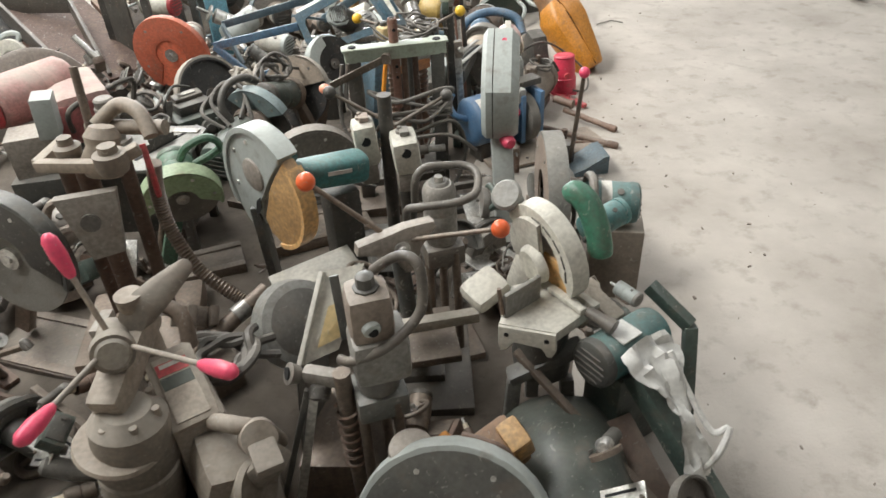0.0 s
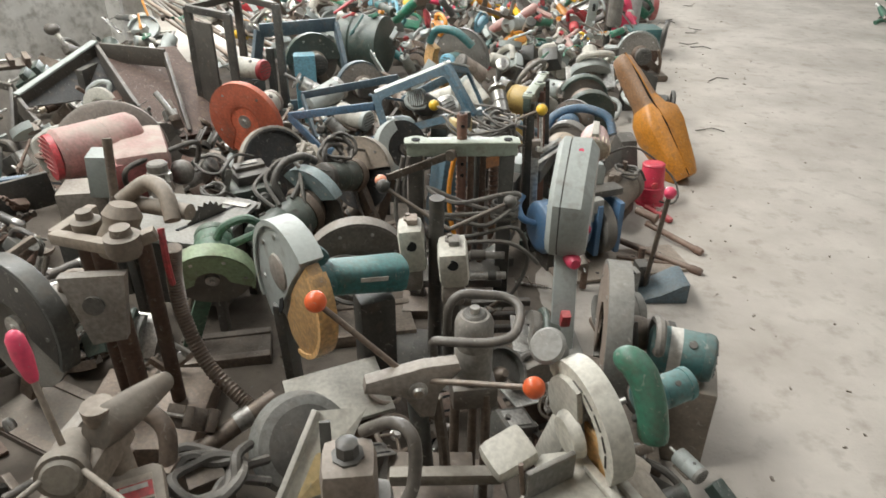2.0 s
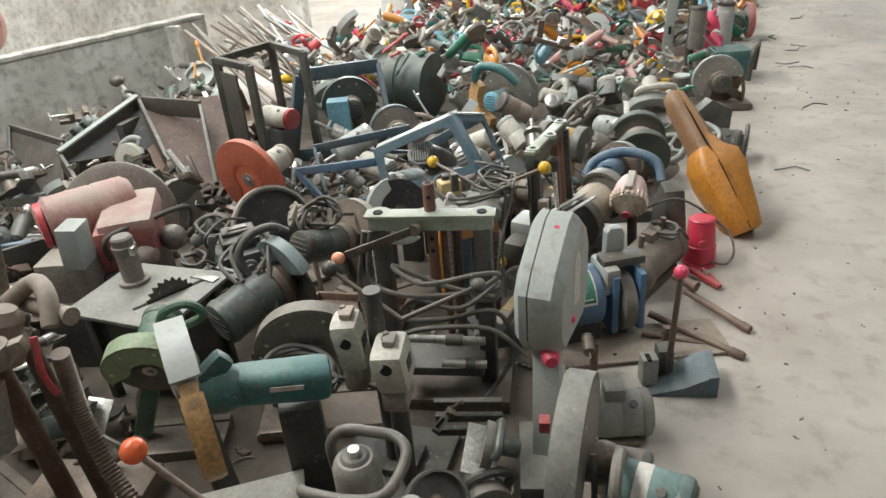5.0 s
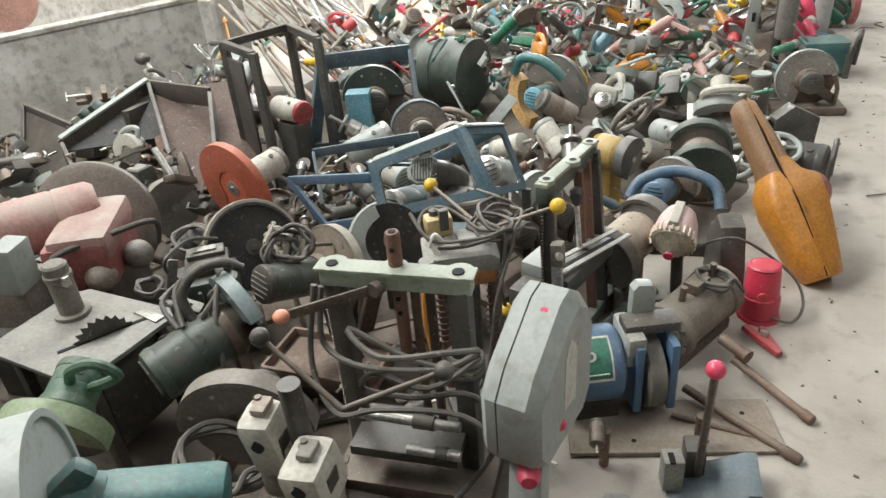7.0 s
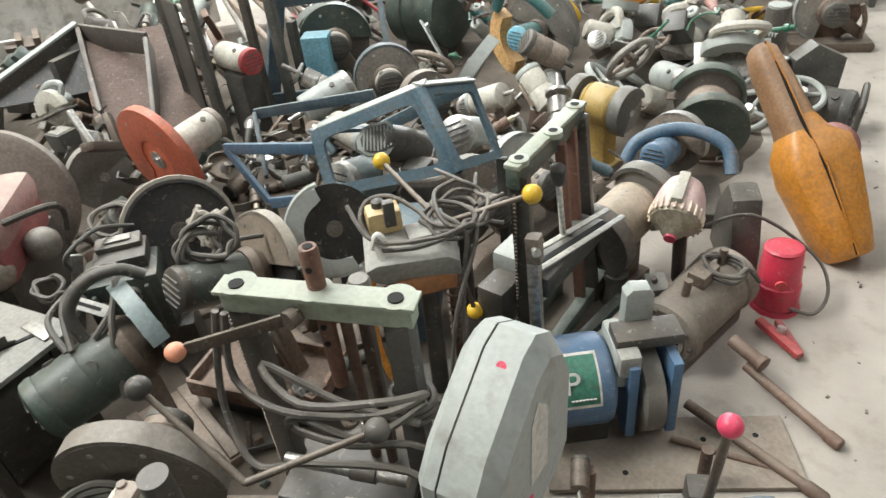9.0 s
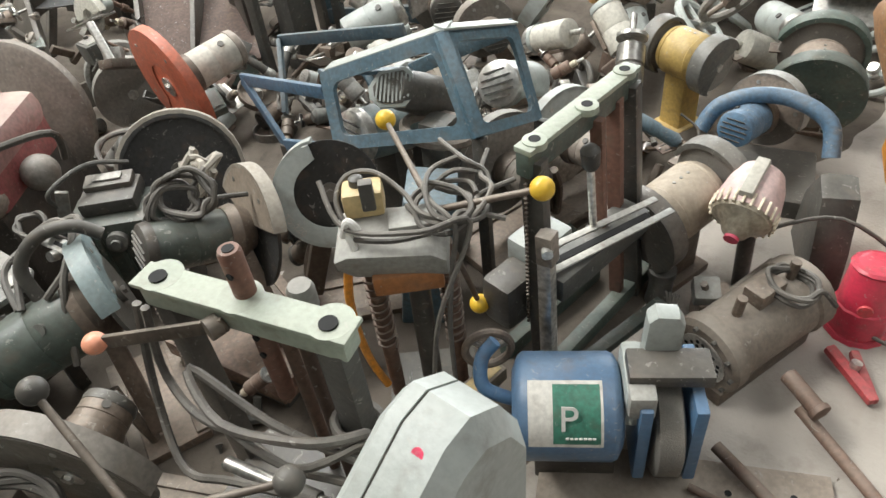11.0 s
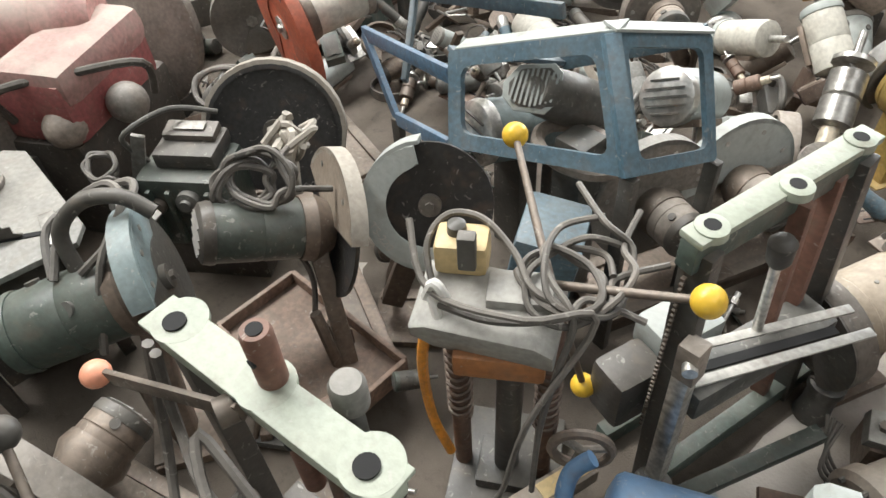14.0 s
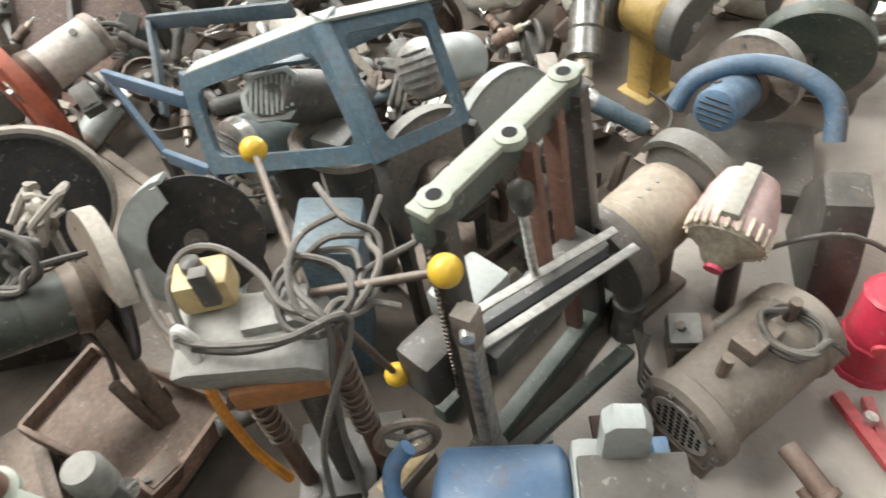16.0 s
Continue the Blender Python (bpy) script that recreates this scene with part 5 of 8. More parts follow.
part("clamp_ring", lathe(BM(), (-0.76, 2.16, 0.66), (-0.76, 2.16, 0.73), [(0, 0.035), (0.2, 0.04), (0.7, 0.04), (0.75, 0.024), (1, 0.022)]), PUMPB, r_)
part("clamp_ring", lathe(BM(), (-0.9, 2.24, 0.66), (-0.9, 2.24, 0.72), [(0, 0.03), (0.6, 0.034), (0.7, 0.02), (1, 0.018)]), PUMPB, r_)
part("hook_arm", tube(BM(), [(-0.84, 2.3, 0.72), (-0.78, 2.33, 0.76), (-0.72, 2.3, 0.75), (-0.69, 2.26, 0.7)], 0.02, 10), PUMPB, r_)
part("switch_plate", prism(BM(), [(-0.075, 0.08), (0.075, 0.08), (0.05, -0.09), (-0.03, -0.1)], (-0.845, 2.14, 0.53), *axes((0.25, -0.95, 0.1)), -0.015, 0.02, 0.004), GREY, r_)
part("plate_dial", cyl(BM(), (-0.845, 2.122, 0.54), (-0.842, 2.112, 0.541), 0.024), MGREY, r_)
part("red_wire", tube(BM(), [(-0.7, 2.22, 0.7), (-0.69, 2.2, 0.62), (-0.7, 2.22, 0.55)], 0.008), RED, r_)
hp = [(-0.71, 2.27, 0.62), (-0.73, 2.28, 0.52), (-0.72, 2.27, 0.4), (-0.66, 2.24, 0.28), (-0.55, 2.2, 0.2)]
line = spline(hp, 40)
ref_q = [(line[min(i + 1, len(line) - 1)] - line[max(i - 1, 0)]).to_track_quat("Z", "Y") for i in range(len(line))]
part("corrugated_hose", loft(BM(), [[p + q @ Vector(((0.018 + 0.003 * (i % 3 == 0)) * math.cos(t), (0.018 + 0.003 * (i % 3 == 0)) * math.sin(t), 0)) for t in np.linspace(0, 2 * math.pi, 13)[:-1]] for i, (p, q) in enumerate(zip(line, ref_q))]), IRON, r_)
part("foot_plate", box(BM(), (-0.9, 2.28, 0.04), (0.34, 0.34, 0.08), (0, 0, 10), 0.01), IRON, r_)

cut_off_saw((-1.13, 2.19, 0.4), (0.32, 0.93, -0.1), 0.19, 0.05, -20, 200, DARK, MGREY, GREY, "large dark chop saw with a dusty grey wheel guard", mlen=0.16, mr=0.06, cap=STEEL)
r_ = thing("pipe_clamp", (-0.62, 2.1, 0), "dusty steel pipe spindle with a worn chrome collar", "spindle")
part("pipe", cyl(BM(), (-0.72, 1.98, 0.12), (-0.48, 2.22, 0.22), 0.024), IRON, r_)
part("collar", cyl(BM(), (-0.56, 2.14, 0.19), (-0.53, 2.17, 0.2), 0.027), STEEL, r_)
part("saddle", box(BM(), (-0.64, 2.07, 0.06), (0.12, 0.16, 0.12), (0, 0, 40), 0.01), IRON, r_)
r_ = thing("router_motor", (-0.63, 1.93, 0), "dusty D-shaped pipe grip on an iron bracket", "grip handle")
part("grip", tube(BM(), [(-0.75, 1.85, 0.3), (-0.73, 1.9, 0.4), (-0.66, 1.93, 0.42), (-0.6, 1.92, 0.38), (-0.59, 1.88, 0.3)], 0.02, 10), IRON, r_)
part("bracket", bar(BM(), (-0.75, 1.87, 0.0), (-0.77, 1.88, 0.42), 0.03, 0.08), GREY, r_)
part("post", bar(BM(), (-0.59, 1.88, 0.0), (-0.59, 1.88, 0.32), 0.04, 0.05), IRON, r_)
for k in range(3):
    coil((-0.55 + 0.02 * k, 1.92 - 0.02 * k, 0.24 + 0.02 * k), 0.075, 2, 0.012, (15, 10, 30 * k), seed=k)

# pale green round guard, round table saw plate and small cylinder
cut_off_saw((-0.79, 2.57, 0.34), (-0.3, 0.85, 0.3), 0.125, 0.05, -20, 200, LEAF, LEAF, FOREST, "small saw with a dusty pale green round guard", mlen=0.14, mr=0.06, cap=FOREST, arm=FOREST)
r_ = thing("table_saw", (-0.99, 2.87, 0), "dusty steel saw table with a dark toothed blade", "table saw")
TC = Vector((-0.99, 2.87, 0.37))
part("table_top", prism(BM(), [(-0.2, -0.16), (0.12, -0.18), (0.16, -0.15), (0.18, 0.13), (0.14, 0.16), (-0.18, 0.165), (-0.22, 0.13), (-0.23, -0.12)], TC, Vector((1, 0, 0)), Vector((0, 1, 0)), Vector((0, 0, 1)), -0.008, 0.006, 0.003), GREY, r_)
f, u, a = axes((0.85, -0.5, 0.0))
tp = []
for k in range(44):
    rr = 0.085 if k % 2 else 0.072
    tp.append((rr * math.cos(2 * math.pi * k / 44 + (0.05 if k % 2 else 0)), rr * math.sin(2 * math.pi * k / 44)))
part("blade", prism(BM(), tp, TC + Vector((0.055, 0.0, -0.02)), f, u, a, -0.0015, 0.0015), DARK, r_)
part("blade_slot", bar(BM(), TC + Vector((0.055, 0.0, 0.007)) - f * 0.12, TC + Vector((0.055, 0.0, 0.007)) + f * 0.12, 0.012, 0.003, 0), HOLE_SHADE, r_)
part("slot_insert", box(BM(), (-0.88, 2.98, 0.379), (0.1, 0.03, 0.006), (0, 0, -10), 0.001), STEEL, r_)
for dx, dy in ((-0.18, -0.11), (0.12, -0.13), (0.13, 0.11), (-0.16, 0.12)):
    part("leg", bar(BM(), (TC.x + dx, TC.y + dy, 0), (TC.x + dx, TC.y + dy, 0.365), 0.03, 0.03), DARK, r_)
part("under_box", box(BM(), (TC.x, TC.y, 0.22), (0.26, 0.22, 0.26), (0, 0, 0), 0.006), DARK, r_)
r_ = thing("pump_cylinder", (-1.11, 2.92, 0.378), "pale grey steel cylinder with clamp bands on a flange", "cylinder")
part("barrel", lathe(BM(), (-1.11, 2.92, 0.378), (-1.11, 2.92, 0.545), [(0, 0.05), (0.06, 0.05), (0.07, 0.034), (0.7, 0.034), (0.72, 0.038), (0.8, 0.038), (0.82, 0.034), (0.96, 0.034), (1, 0.028)]), GREY, r_)
part("lug", box(BM(), (-1.07, 2.91, 0.5), (0.02, 0.02, 0.03), (0, 0, 0), 0.003), STEEL, r_)

# rose and red compressor box with two grey floats
r_ = thing("compressor", (-1.45, 3.25, 0), "dusty rose compressor housing with red grille and grey ball filters", "compressor")
part("drum", lathe(BM(), (-1.62, 3.1, 0.46), (-1.44, 3.36, 0.46), [(0, 0.085), (0.05, 0.098), (0.55, 0.098), (0.58, 0.093), (0.61, 0.098), (0.93, 0.096), (1, 0.08)], 32), ROSE, r_)
part("grille", cyl(BM(), (-1.632, 3.083, 0.46), (-1.618, 3.1, 0.46), 0.086, n=28), RED, r_)
bm = BM()
for k in range(7):
    y = (k - 3) * 0.02
    w = math.sqrt(0.078 ** 2 - y * y)
    d_ = Vector((0.82, -0.57, 0))
    bar(bm, Vector((-1.633, 3.081, 0.47 + y)) - d_ * w, Vector((-1.633, 3.081, 0.47 + y)) + d_ * w, 0.004, 0.004, 0)
part("grille_slots", bm, DRED, r_)
part("housing", box(BM(), (-1.38, 3.24, 0.38), (0.2, 0.34, 0.16), (0, 0, 33), 0.02), DRED, r_)
part("housing_top", box(BM(), (-1.37, 3.25, 0.44), (0.2, 0.34, 0.1), (0, 0, 33), 0.045), ROSE, r_)
part("carry_bar", tube(BM(), [(-1.33, 3.06, 0.36), (-1.31, 3.05, 0.45), (-1.24, 3.2, 0.46), (-1.18, 3.34, 0.45), (-1.2, 3.35, 0.36)], 0.01), DARK, r_)
for c in ((-1.25, 3.14, 0.34), (-1.24, 3.29, 0.34)):
    part("ball_filter", ball(BM(), c, 0.05), GREY, r_)
part("tank", box(BM(), (-1.42, 3.24, 0.15), (0.24, 0.4, 0.3), (0, 0, 33), 0.02), DARK, r_)
r_ = thing("wheel_guard", (-1.62, 3.48, 0), "large dusty grey round guard leaning behind the compressor", "wheel guard")
part("dish", lathe(BM(), (-1.66, 3.5, 0.3), (-1.64, 3.46, 0.31), [(0, 0.22), (0.2, 0.235), (0.8, 0.235), (1, 0.22)], 40), GREY, r_)
part("hub", lathe(BM(), (-1.64, 3.46, 0.31), (-1.63, 3.44, 0.315), [(0, 0.06), (0.7, 0.05), (1, 0.03)]), MGREY, r_)
part("prop", box(BM(), (-1.66, 3.52, 0.06), (0.16, 0.1, 0.12), (0, 0, 25), 0.008), DARK, r_)
r_ = thing("metal_case", (-1.42, 2.92, 0), "dented grey steel box with an open lid", "metal box")
part("box", box(BM(), (-1.44, 2.98, 0.33), (0.17, 0.14, 0.16), (0, 0, 18), 0.006), GREY, r_)
part("lid", box(BM(), (-1.34, 2.95, 0.48), (0.07, 0.1, 0.15), (0, 5, 18), 0.006), LGREY, r_)
part("stand", box(BM(), (-1.42, 2.97, 0.13), (0.22, 0.2, 0.26), (0, 0, 10), 0.006), DARK, r_)

# ---- right edge of the heap ----
BEIGE = surf("beige_paint", (0.36, 0.29, 0.21), 0.5, dust=0.4, vary=0.2)
r_ = thing("bench_grinder", (0.42, 3.28, 0), "blue bench grinder with a peeling green sticker on a plate", "bench grinder", "used saws and grinders in the heap")
a = Vector((0.88, 0.47, 0)).normalized()
f, u, a = axes(a)
c0 = Vector((0.163, 3.335, 0.178))
part("motor_housing", lathe(BM(), c0, c0 + a * 0.205, [(0, 0.07), (0.05, 0.097), (0.1, 0.105), (0.9, 0.105), (0.95, 0.1), (1, 0.08)], 36), MOTORB, r_)
part("lifting_hook", tube(BM(), [c0 + Vector((-0.0, -0.0, 0.02)), c0 + Vector((-0.05, -0.02, 0.05)), c0 + Vector((-0.07, 0.01, 0.09)), c0 + Vector((-0.055, 0.04, 0.12))], 0.014, 10), MOTORB, r_)
def wrap(a0_, a1_, s0, s1, rr):
    bm = BM()
    rings = []
    for k in range(9):
        an = radians(a0_ + (a1_ - a0_) * k / 8)
        d = f * math.cos(an) + u * math.sin(an)
        rings.append([c0 + a * s0 + d * rr, c0 + a * s1 + d * rr])
    vs = [[bm.verts.new(p) for p in ring] for ring in rings]
    for x, y in zip(vs, vs[1:]):
        bm.faces.new((x[0], x[1], y[1], y[0]))
    return bm
# the side that faces the aisle end
A0, A1 = (80, 10) if f.y < 0 else (100, 170)
part("sticker_edge", wrap(A0, A1, 0.03, 0.165, 0.1056), PAPER, r_)
part("sticker", wrap(A0 + (A1 - A0) * 0.06, A0 + (A1 - A0) * 0.94, 0.075, 0.16, 0.1061), STICK, r_)
for s_ in (0.24, 0.335):
    part("yoke_plate", box(BM(), tuple(c0 + a * s_ + Vector((0, 0, -0.02))), (0.024, 0.16, 0.22), (0, 0, math.degrees(math.atan2(a.y, a.x))), 0.006), MOTORB, r_)
wc = c0 + a * 0.2875 + Vector((0, -0.0, -0.04))
part("wheel", lathe(BM(), wc - a * 0.026, wc + a * 0.026, [(0, 0.1), (0.1, 0.11), (0.9, 0.11), (1, 0.1)], 36), GRIT, r_)
part("slot_clamp", box(BM(), (0.53, 3.19, 0.06), (0.05, 0.05, 0.1), (0, 0, 20), 0.005), GREY, r_)
part("clamp_slot", box(BM(), (0.528, 3.18, 0.11), (0.014, 0.034, 0.006), (0, 0, 20), 0), HOLE_SHADE, r_)
part("top_bracket", box(BM(), tuple(c0 + a * 0.285 + Vector((0, 0, 0.118))), (0.15, 0.07, 0.03), (0, 0, math.degrees(math.atan2(a.y, a.x))), 0.006), DARK, r_)
bm = BM()
hc = c0 + a * 0.255 + Vector((-0.005, 0.05, 0.13))
prism(bm, [(-0.034, -0.06), (-0.036, 0.06), (-0.024, 0.082), (0.015, 0.086), (0.03, 0.07), (0.034, -0.06)], hc + Vector((0, 0, 0.005)), *axes((-0.47, 0.88, 0.0)), -0.02, 0.02, 0.01)
part("grip", bm, LGREY, r_)
part("gear_casting", box(BM(), tuple(c0 + a * 0.222 + Vector((0, 0.01, 0.06))), (0.045, 0.13, 0.1), (0, 0, math.degrees(math.atan2(a.y, a.x))), 0.014), LGREY, r_)
part("casting_step", box(BM(), tuple(c0 + a * 0.232 + Vector((0.02, -0.035, 0.085))), (0.05, 0.06, 0.06), (0, 0, math.degrees(math.atan2(a.y, a.x))), 0.01), HEADG, r_)
bp_ = part("base_plate", box(BM(), (0.5, 3.39, 0.012), (0.56, 0.2, 0.012), (0, 0, 20), 0.002), PUMPC, r_)
for hx, hy in ((0.68, 3.5), (0.74, 3.41), (0.6, 3.36), (0.42, 3.3), (0.57, 3.45)):
    part("plate_hole", cyl(BM(), (hx, hy, 0.017), (hx, hy, 0.0186), 0.007, n=12), HOLE_SHADE, bp_)
for px, py in ((0.36, 3.2), (0.58, 3.33)):
    part("stud", cyl(BM(), (px, py, 0.01), (px, py, 0.13), 0.013), BROWN, r_)
part("stand", box(BM(), (0.27, 3.39, 0.05), (0.16, 0.1, 0.1), (0, 0, 28), 0.006), DARK, r_)
tx = bpy.data.curves.new("letter", "FONT")
tx.body, tx.size, tx.extrude = "P", 0.07, 0.0008
tob = new("letter", tx)
an_ = radians(A0 + (A1 - A0) * 0.72)
dd = f * math.cos(an_) + u * math.sin(an_)
x_ = a
z_ = dd
y_ = z_.cross(x_)
org = c0 + a * 0.085 + dd * 0.1078
tm_ = Matrix(((x_.x, y_.x, z_.x, org.x), (x_.y, y_.y, z_.y, org.y), (x_.z, y_.z, z_.z, org.z), (0, 0, 0, 1)))
bm = BM()
for k in range(7):
    pp = c0 + a * (0.1 + 0.008 * k) + (f * math.cos(radians(A0 + (A1 - A0) * 0.84)) + u * math.sin(radians(A0 + (A1 - A0) * 0.84))) * 0.1068
    box(bm, tuple(pp), (0.006, 0.004, 0.003), (0, 0, 28), 0)
part("small_print", bm, WHITE, r_)
tx.materials.append(WHITE)
tob.parent = r_
tob.matrix_basis = Matrix.Translation(-Vector(r_.location)) @ tm_

r_ = thing("feed_lever", (0.59, 3.2, 0), "upright steel lever with a red ball knob on a blue pan", "lever")
ball_lever(r_, (0.59, 3.23, 0.02), (0.597, 3.105, 0.469), PINK, 0.021, rr=0.01)
part("clevis", box(BM(), (0.575, 3.25, 0.06), (0.05, 0.06, 0.1), (0, 0, 15), 0.006), DARK, r_)
part("pan", prism(BM(), [(-0.1, 0.0), (0.11, 0.0), (0.07, 0.012), (0.0, 0.03), (-0.07, 0.075), (-0.1, 0.08)], (0.63, 3.21, 0.004), *axes((-0.15, 0.98, 0.0)), -0.07, 0.07, 0.003), DKBLUE, r_)
for k, (q0, q1, rr) in enumerate((((0.64, 3.68, 0.06), (0.86, 3.53, 0.014), 0.013), ((0.52, 3.52, 0.05), (0.83, 3.37, 0.014), 0.013), ((0.6, 3.72, 0.1), (0.68, 3.66, 0.09), 0.018), ((0.5, 3.42, 0.03), (0.77, 3.42, 0.012), 0.008))):
    r_ = thing("steel_rod", q1, "dusty round steel rod lying on the floor", "rod", "rods at the edge of the heap")
    part("shaft", lathe(BM(), q0, q1, [(0, rr), (0.85, rr), (0.87, rr * 1.25), (0.98, rr * 1.25), (1, rr * 0.9)], 12), BROWN, r_)

r_ = thing("motor", (0.46, 2.95, 0), "round-ended light grey motor with a terminal box on the floor", "motor")
motor_parts(r_, (0.39, 2.93, 0.075), (0.53, 2.97, 0.075), 0.07, HEADG, HEADG, vents=False)
part("terminal_box", box(BM(), (0.44, 2.945, 0.155), (0.06, 0.06, 0.05), (0, 0, 15), 0.01), HEADG, r_)
part("foot", box(BM(), (0.45, 2.945, 0.01), (0.12, 0.13, 0.02), (0, 0, 15), 0.004), IRON, r_)

# pipe-shaped motor and red transformer
r_ = thing("pump_motor", (0.49, 3.8, 0), "dusty brown cylindrical pump motor with a perforated end", "pump motor")
p0, p1 = Vector((0.435, 3.68, 0.105)), Vector((0.575, 3.97, 0.125))
part("housing", lathe(BM(), p0, p1, [(0, 0.08), (0.03, 0.092), (0.12, 0.092), (0.14, 0.082), (0.8, 0.084), (0.82, 0.09), (0.95, 0.09), (1, 0.07)], 28), PUMPC, r_)
d_ = (p1 - p0).normalized()
part("end_grille", cyl(BM(), p0 - d_ * 0.004, p0 + d_ * 0.002, 0.06, n=24), STEEL, r_)
f, u, a = axes(d_)
# near-black studs paint the dark of each perforation on a solid cap
bm = BM()
for gx in range(-3, 4):
    for gy in range(-3, 4):
        if gx * gx + gy * gy < 11:
            q = p0 + f * gx * 0.0145 + u * gy * 0.0145
            cyl(bm, q - d_ * 0.0052, q - d_ * 0.003, 0.005, n=6)
part("grille_perforation", bm, HOLE_SHADE, r_)
bm = BM()
f, u, a = axes(d_)
for k in range(10):
    q = p0 + (f * math.cos(k * 0.628) + u * math.sin(k * 0.628)) * 0.078
    cyl(bm, q - d_ * 0.008, q + d_ * 0.002, 0.005, n=6)
part("cap_bolts", bm, DARK, r_)
part("terminal_box", box(BM(), tuple(mix(p0, p1, 0.5) + Vector((0, 0, 0.095))), (0.05, 0.08, 0.04), (0, 0, -24), 0.006), IRON, r_)
for s_ in (0.25, 0.75):
    part("port", cyl(BM(), mix(p0, p1, s_) + Vector((0, 0, 0.06)), mix(p0, p1, s_) + Vector((0.005, 0, 0.13)), 0.011, n=8), IRON, r_)
part("cradle", box(BM(), (0.5, 3.81, 0.02), (0.12, 0.3, 0.04), (0, 0, -24), 0.006), IRON, r_)
coil((0.55, 3.86, 0.21), 0.05, 3, 0.006, (10, 15, 0), 3)
r_ = thing("red_charger", (0.7, 4.03, 0), "crimson plastic charger can with a moulded rim", "charger")
bm = BM()
lathe(bm, (0.7, 4.02, 0.004), (0.695, 4.03, 0.2), [(0, 0.05), (0.04, 0.062), (0.4, 0.062), (0.42, 0.058), (0.9, 0.052), (0.97, 0.046), (1, 0.03)], 12)
part("case", bm, CRIM, r_)
part("top_rim", lathe(BM(), (0.695, 4.029, 0.185), (0.6945, 4.03, 0.197), [(0, 0.05), (0.5, 0.054), (1, 0.048)], 12), CRIM, r_)
part("foot_flange", lathe(BM(), (0.7, 4.02, 0.0), (0.7, 4.02, 0.012), [(0, 0.07), (1, 0.066)], 12), CRIM, r_)
part("emblem", cyl(BM(), (0.702, 3.964, 0.11), (0.703, 3.957, 0.11), 0.016), RED, r_)
cable([(0.72, 3.98, 0.03), (0.8, 3.98, 0.02), (0.83, 4.06, 0.05), (0.78, 4.12, 0.12), (0.6, 4.08, 0.25), (0.45, 4.0, 0.22)], 0.005)
r_ = thing("clamp_grip", (0.73, 3.83, 0), "red plastic battery clamp lying on the floor", "clamp")
part("jaw", bar(BM(), (0.66, 3.9, 0.03), (0.77, 3.8, 0.018), 0.025, 0.02, 0.006), RED, r_)
part("jaw", bar(BM(), (0.71, 3.92, 0.02), (0.77, 3.8, 0.018), 0.02, 0.02, 0.006), RED, r_)
part("spring", cyl(BM(), (0.715, 3.86, 0.005), (0.72, 3.87, 0.045), 0.012), STEEL, r_)

# amber moulded case leaning on the heap
r_ = thing("tool_case", (0.88, 4.3, 0), "amber blow-moulded plastic tool case on end, brown at the top", "tool case")
T, B = Vector((0.545, 4.62, 0.53)), Vector((0.885, 4.285, 0.008))
L = (B - T)
ll = L.length
L = L / ll
W = Vector((0.92, 0.39, 0.0))
W = (W - L * W.dot(L)).normalized()
N = L.cross(W)
def shell(table, sgn):
    rings = []
    for s, w, d in table:
        o = T + L * (s * ll)
        rings.append([o + W * sgn * q * w + N * p * d for q, p in ((0, -0.5), (0.0, 0.5), (0.5, 0.5), (0.85, 0.4), (1, 0.2), (1, -0.2), (0.85, -0.4), (0.5, -0.5))])
    return loft(BM(), rings)
part("left_shell_top", shell([(0, 0.03, 0.08), (0.02, 0.042, 0.1), (0.12, 0.05, 0.12), (0.38, 0.046, 0.14), (0.42, 0.05, 0.15)], -1), BRWNP, r_)
lo_ = part("left_shell", shell([(0.42, 0.05, 0.15), (0.5, 0.085, 0.19), (0.62, 0.095, 0.2), (0.9, 0.07, 0.18), (0.985, 0.06, 0.16), (1, 0.05, 0.14)], -1), AMBER, r_)
part("right_shell_top", shell([(0, 0.02, 0.06), (0.03, 0.035, 0.1), (0.2, 0.05, 0.13), (0.36, 0.06, 0.15)], 1), BRWNP, r_)
part("right_shell", shell([(0.36, 0.06, 0.15), (0.44, 0.085, 0.17), (0.5, 0.138, 0.2), (0.6, 0.14, 0.2), (0.9, 0.09, 0.18), (0.985, 0.075, 0.16), (1, 0.065, 0.14)], 1), AMBER, r_)
part("seam_rib", shell([(0.0, 0.005, 0.1), (0.2, 0.005, 0.155), (0.45, 0.005, 0.18), (0.6, 0.005, 0.225), (0.99, 0.005, 0.175)], 1), AMBER, r_)
part("seam_gap", shell([(0.0, 0.007, 0.09), (0.2, 0.007, 0.142), (0.45, 0.008, 0.17), (0.6, 0.008, 0.21), (0.99, 0.007, 0.165)], -1), HOLE_SHADE, r_)
part("handle", bar(BM(), T + L * 0.28 - N * 0.1, T + L * 0.45 - N * 0.115, 0.02, 0.02, 0.006), YELLOW, r_)
bm = BM()
for k in range(3):
    q = T + L * (0.05 + k * 0.06)
    bar(bm, q - N * 0.055 - W * 0.03, q - N * 0.062 + W * 0.02, 0.012, 0.05, 0.004)
part("latch", bm, BRWNP, r_)

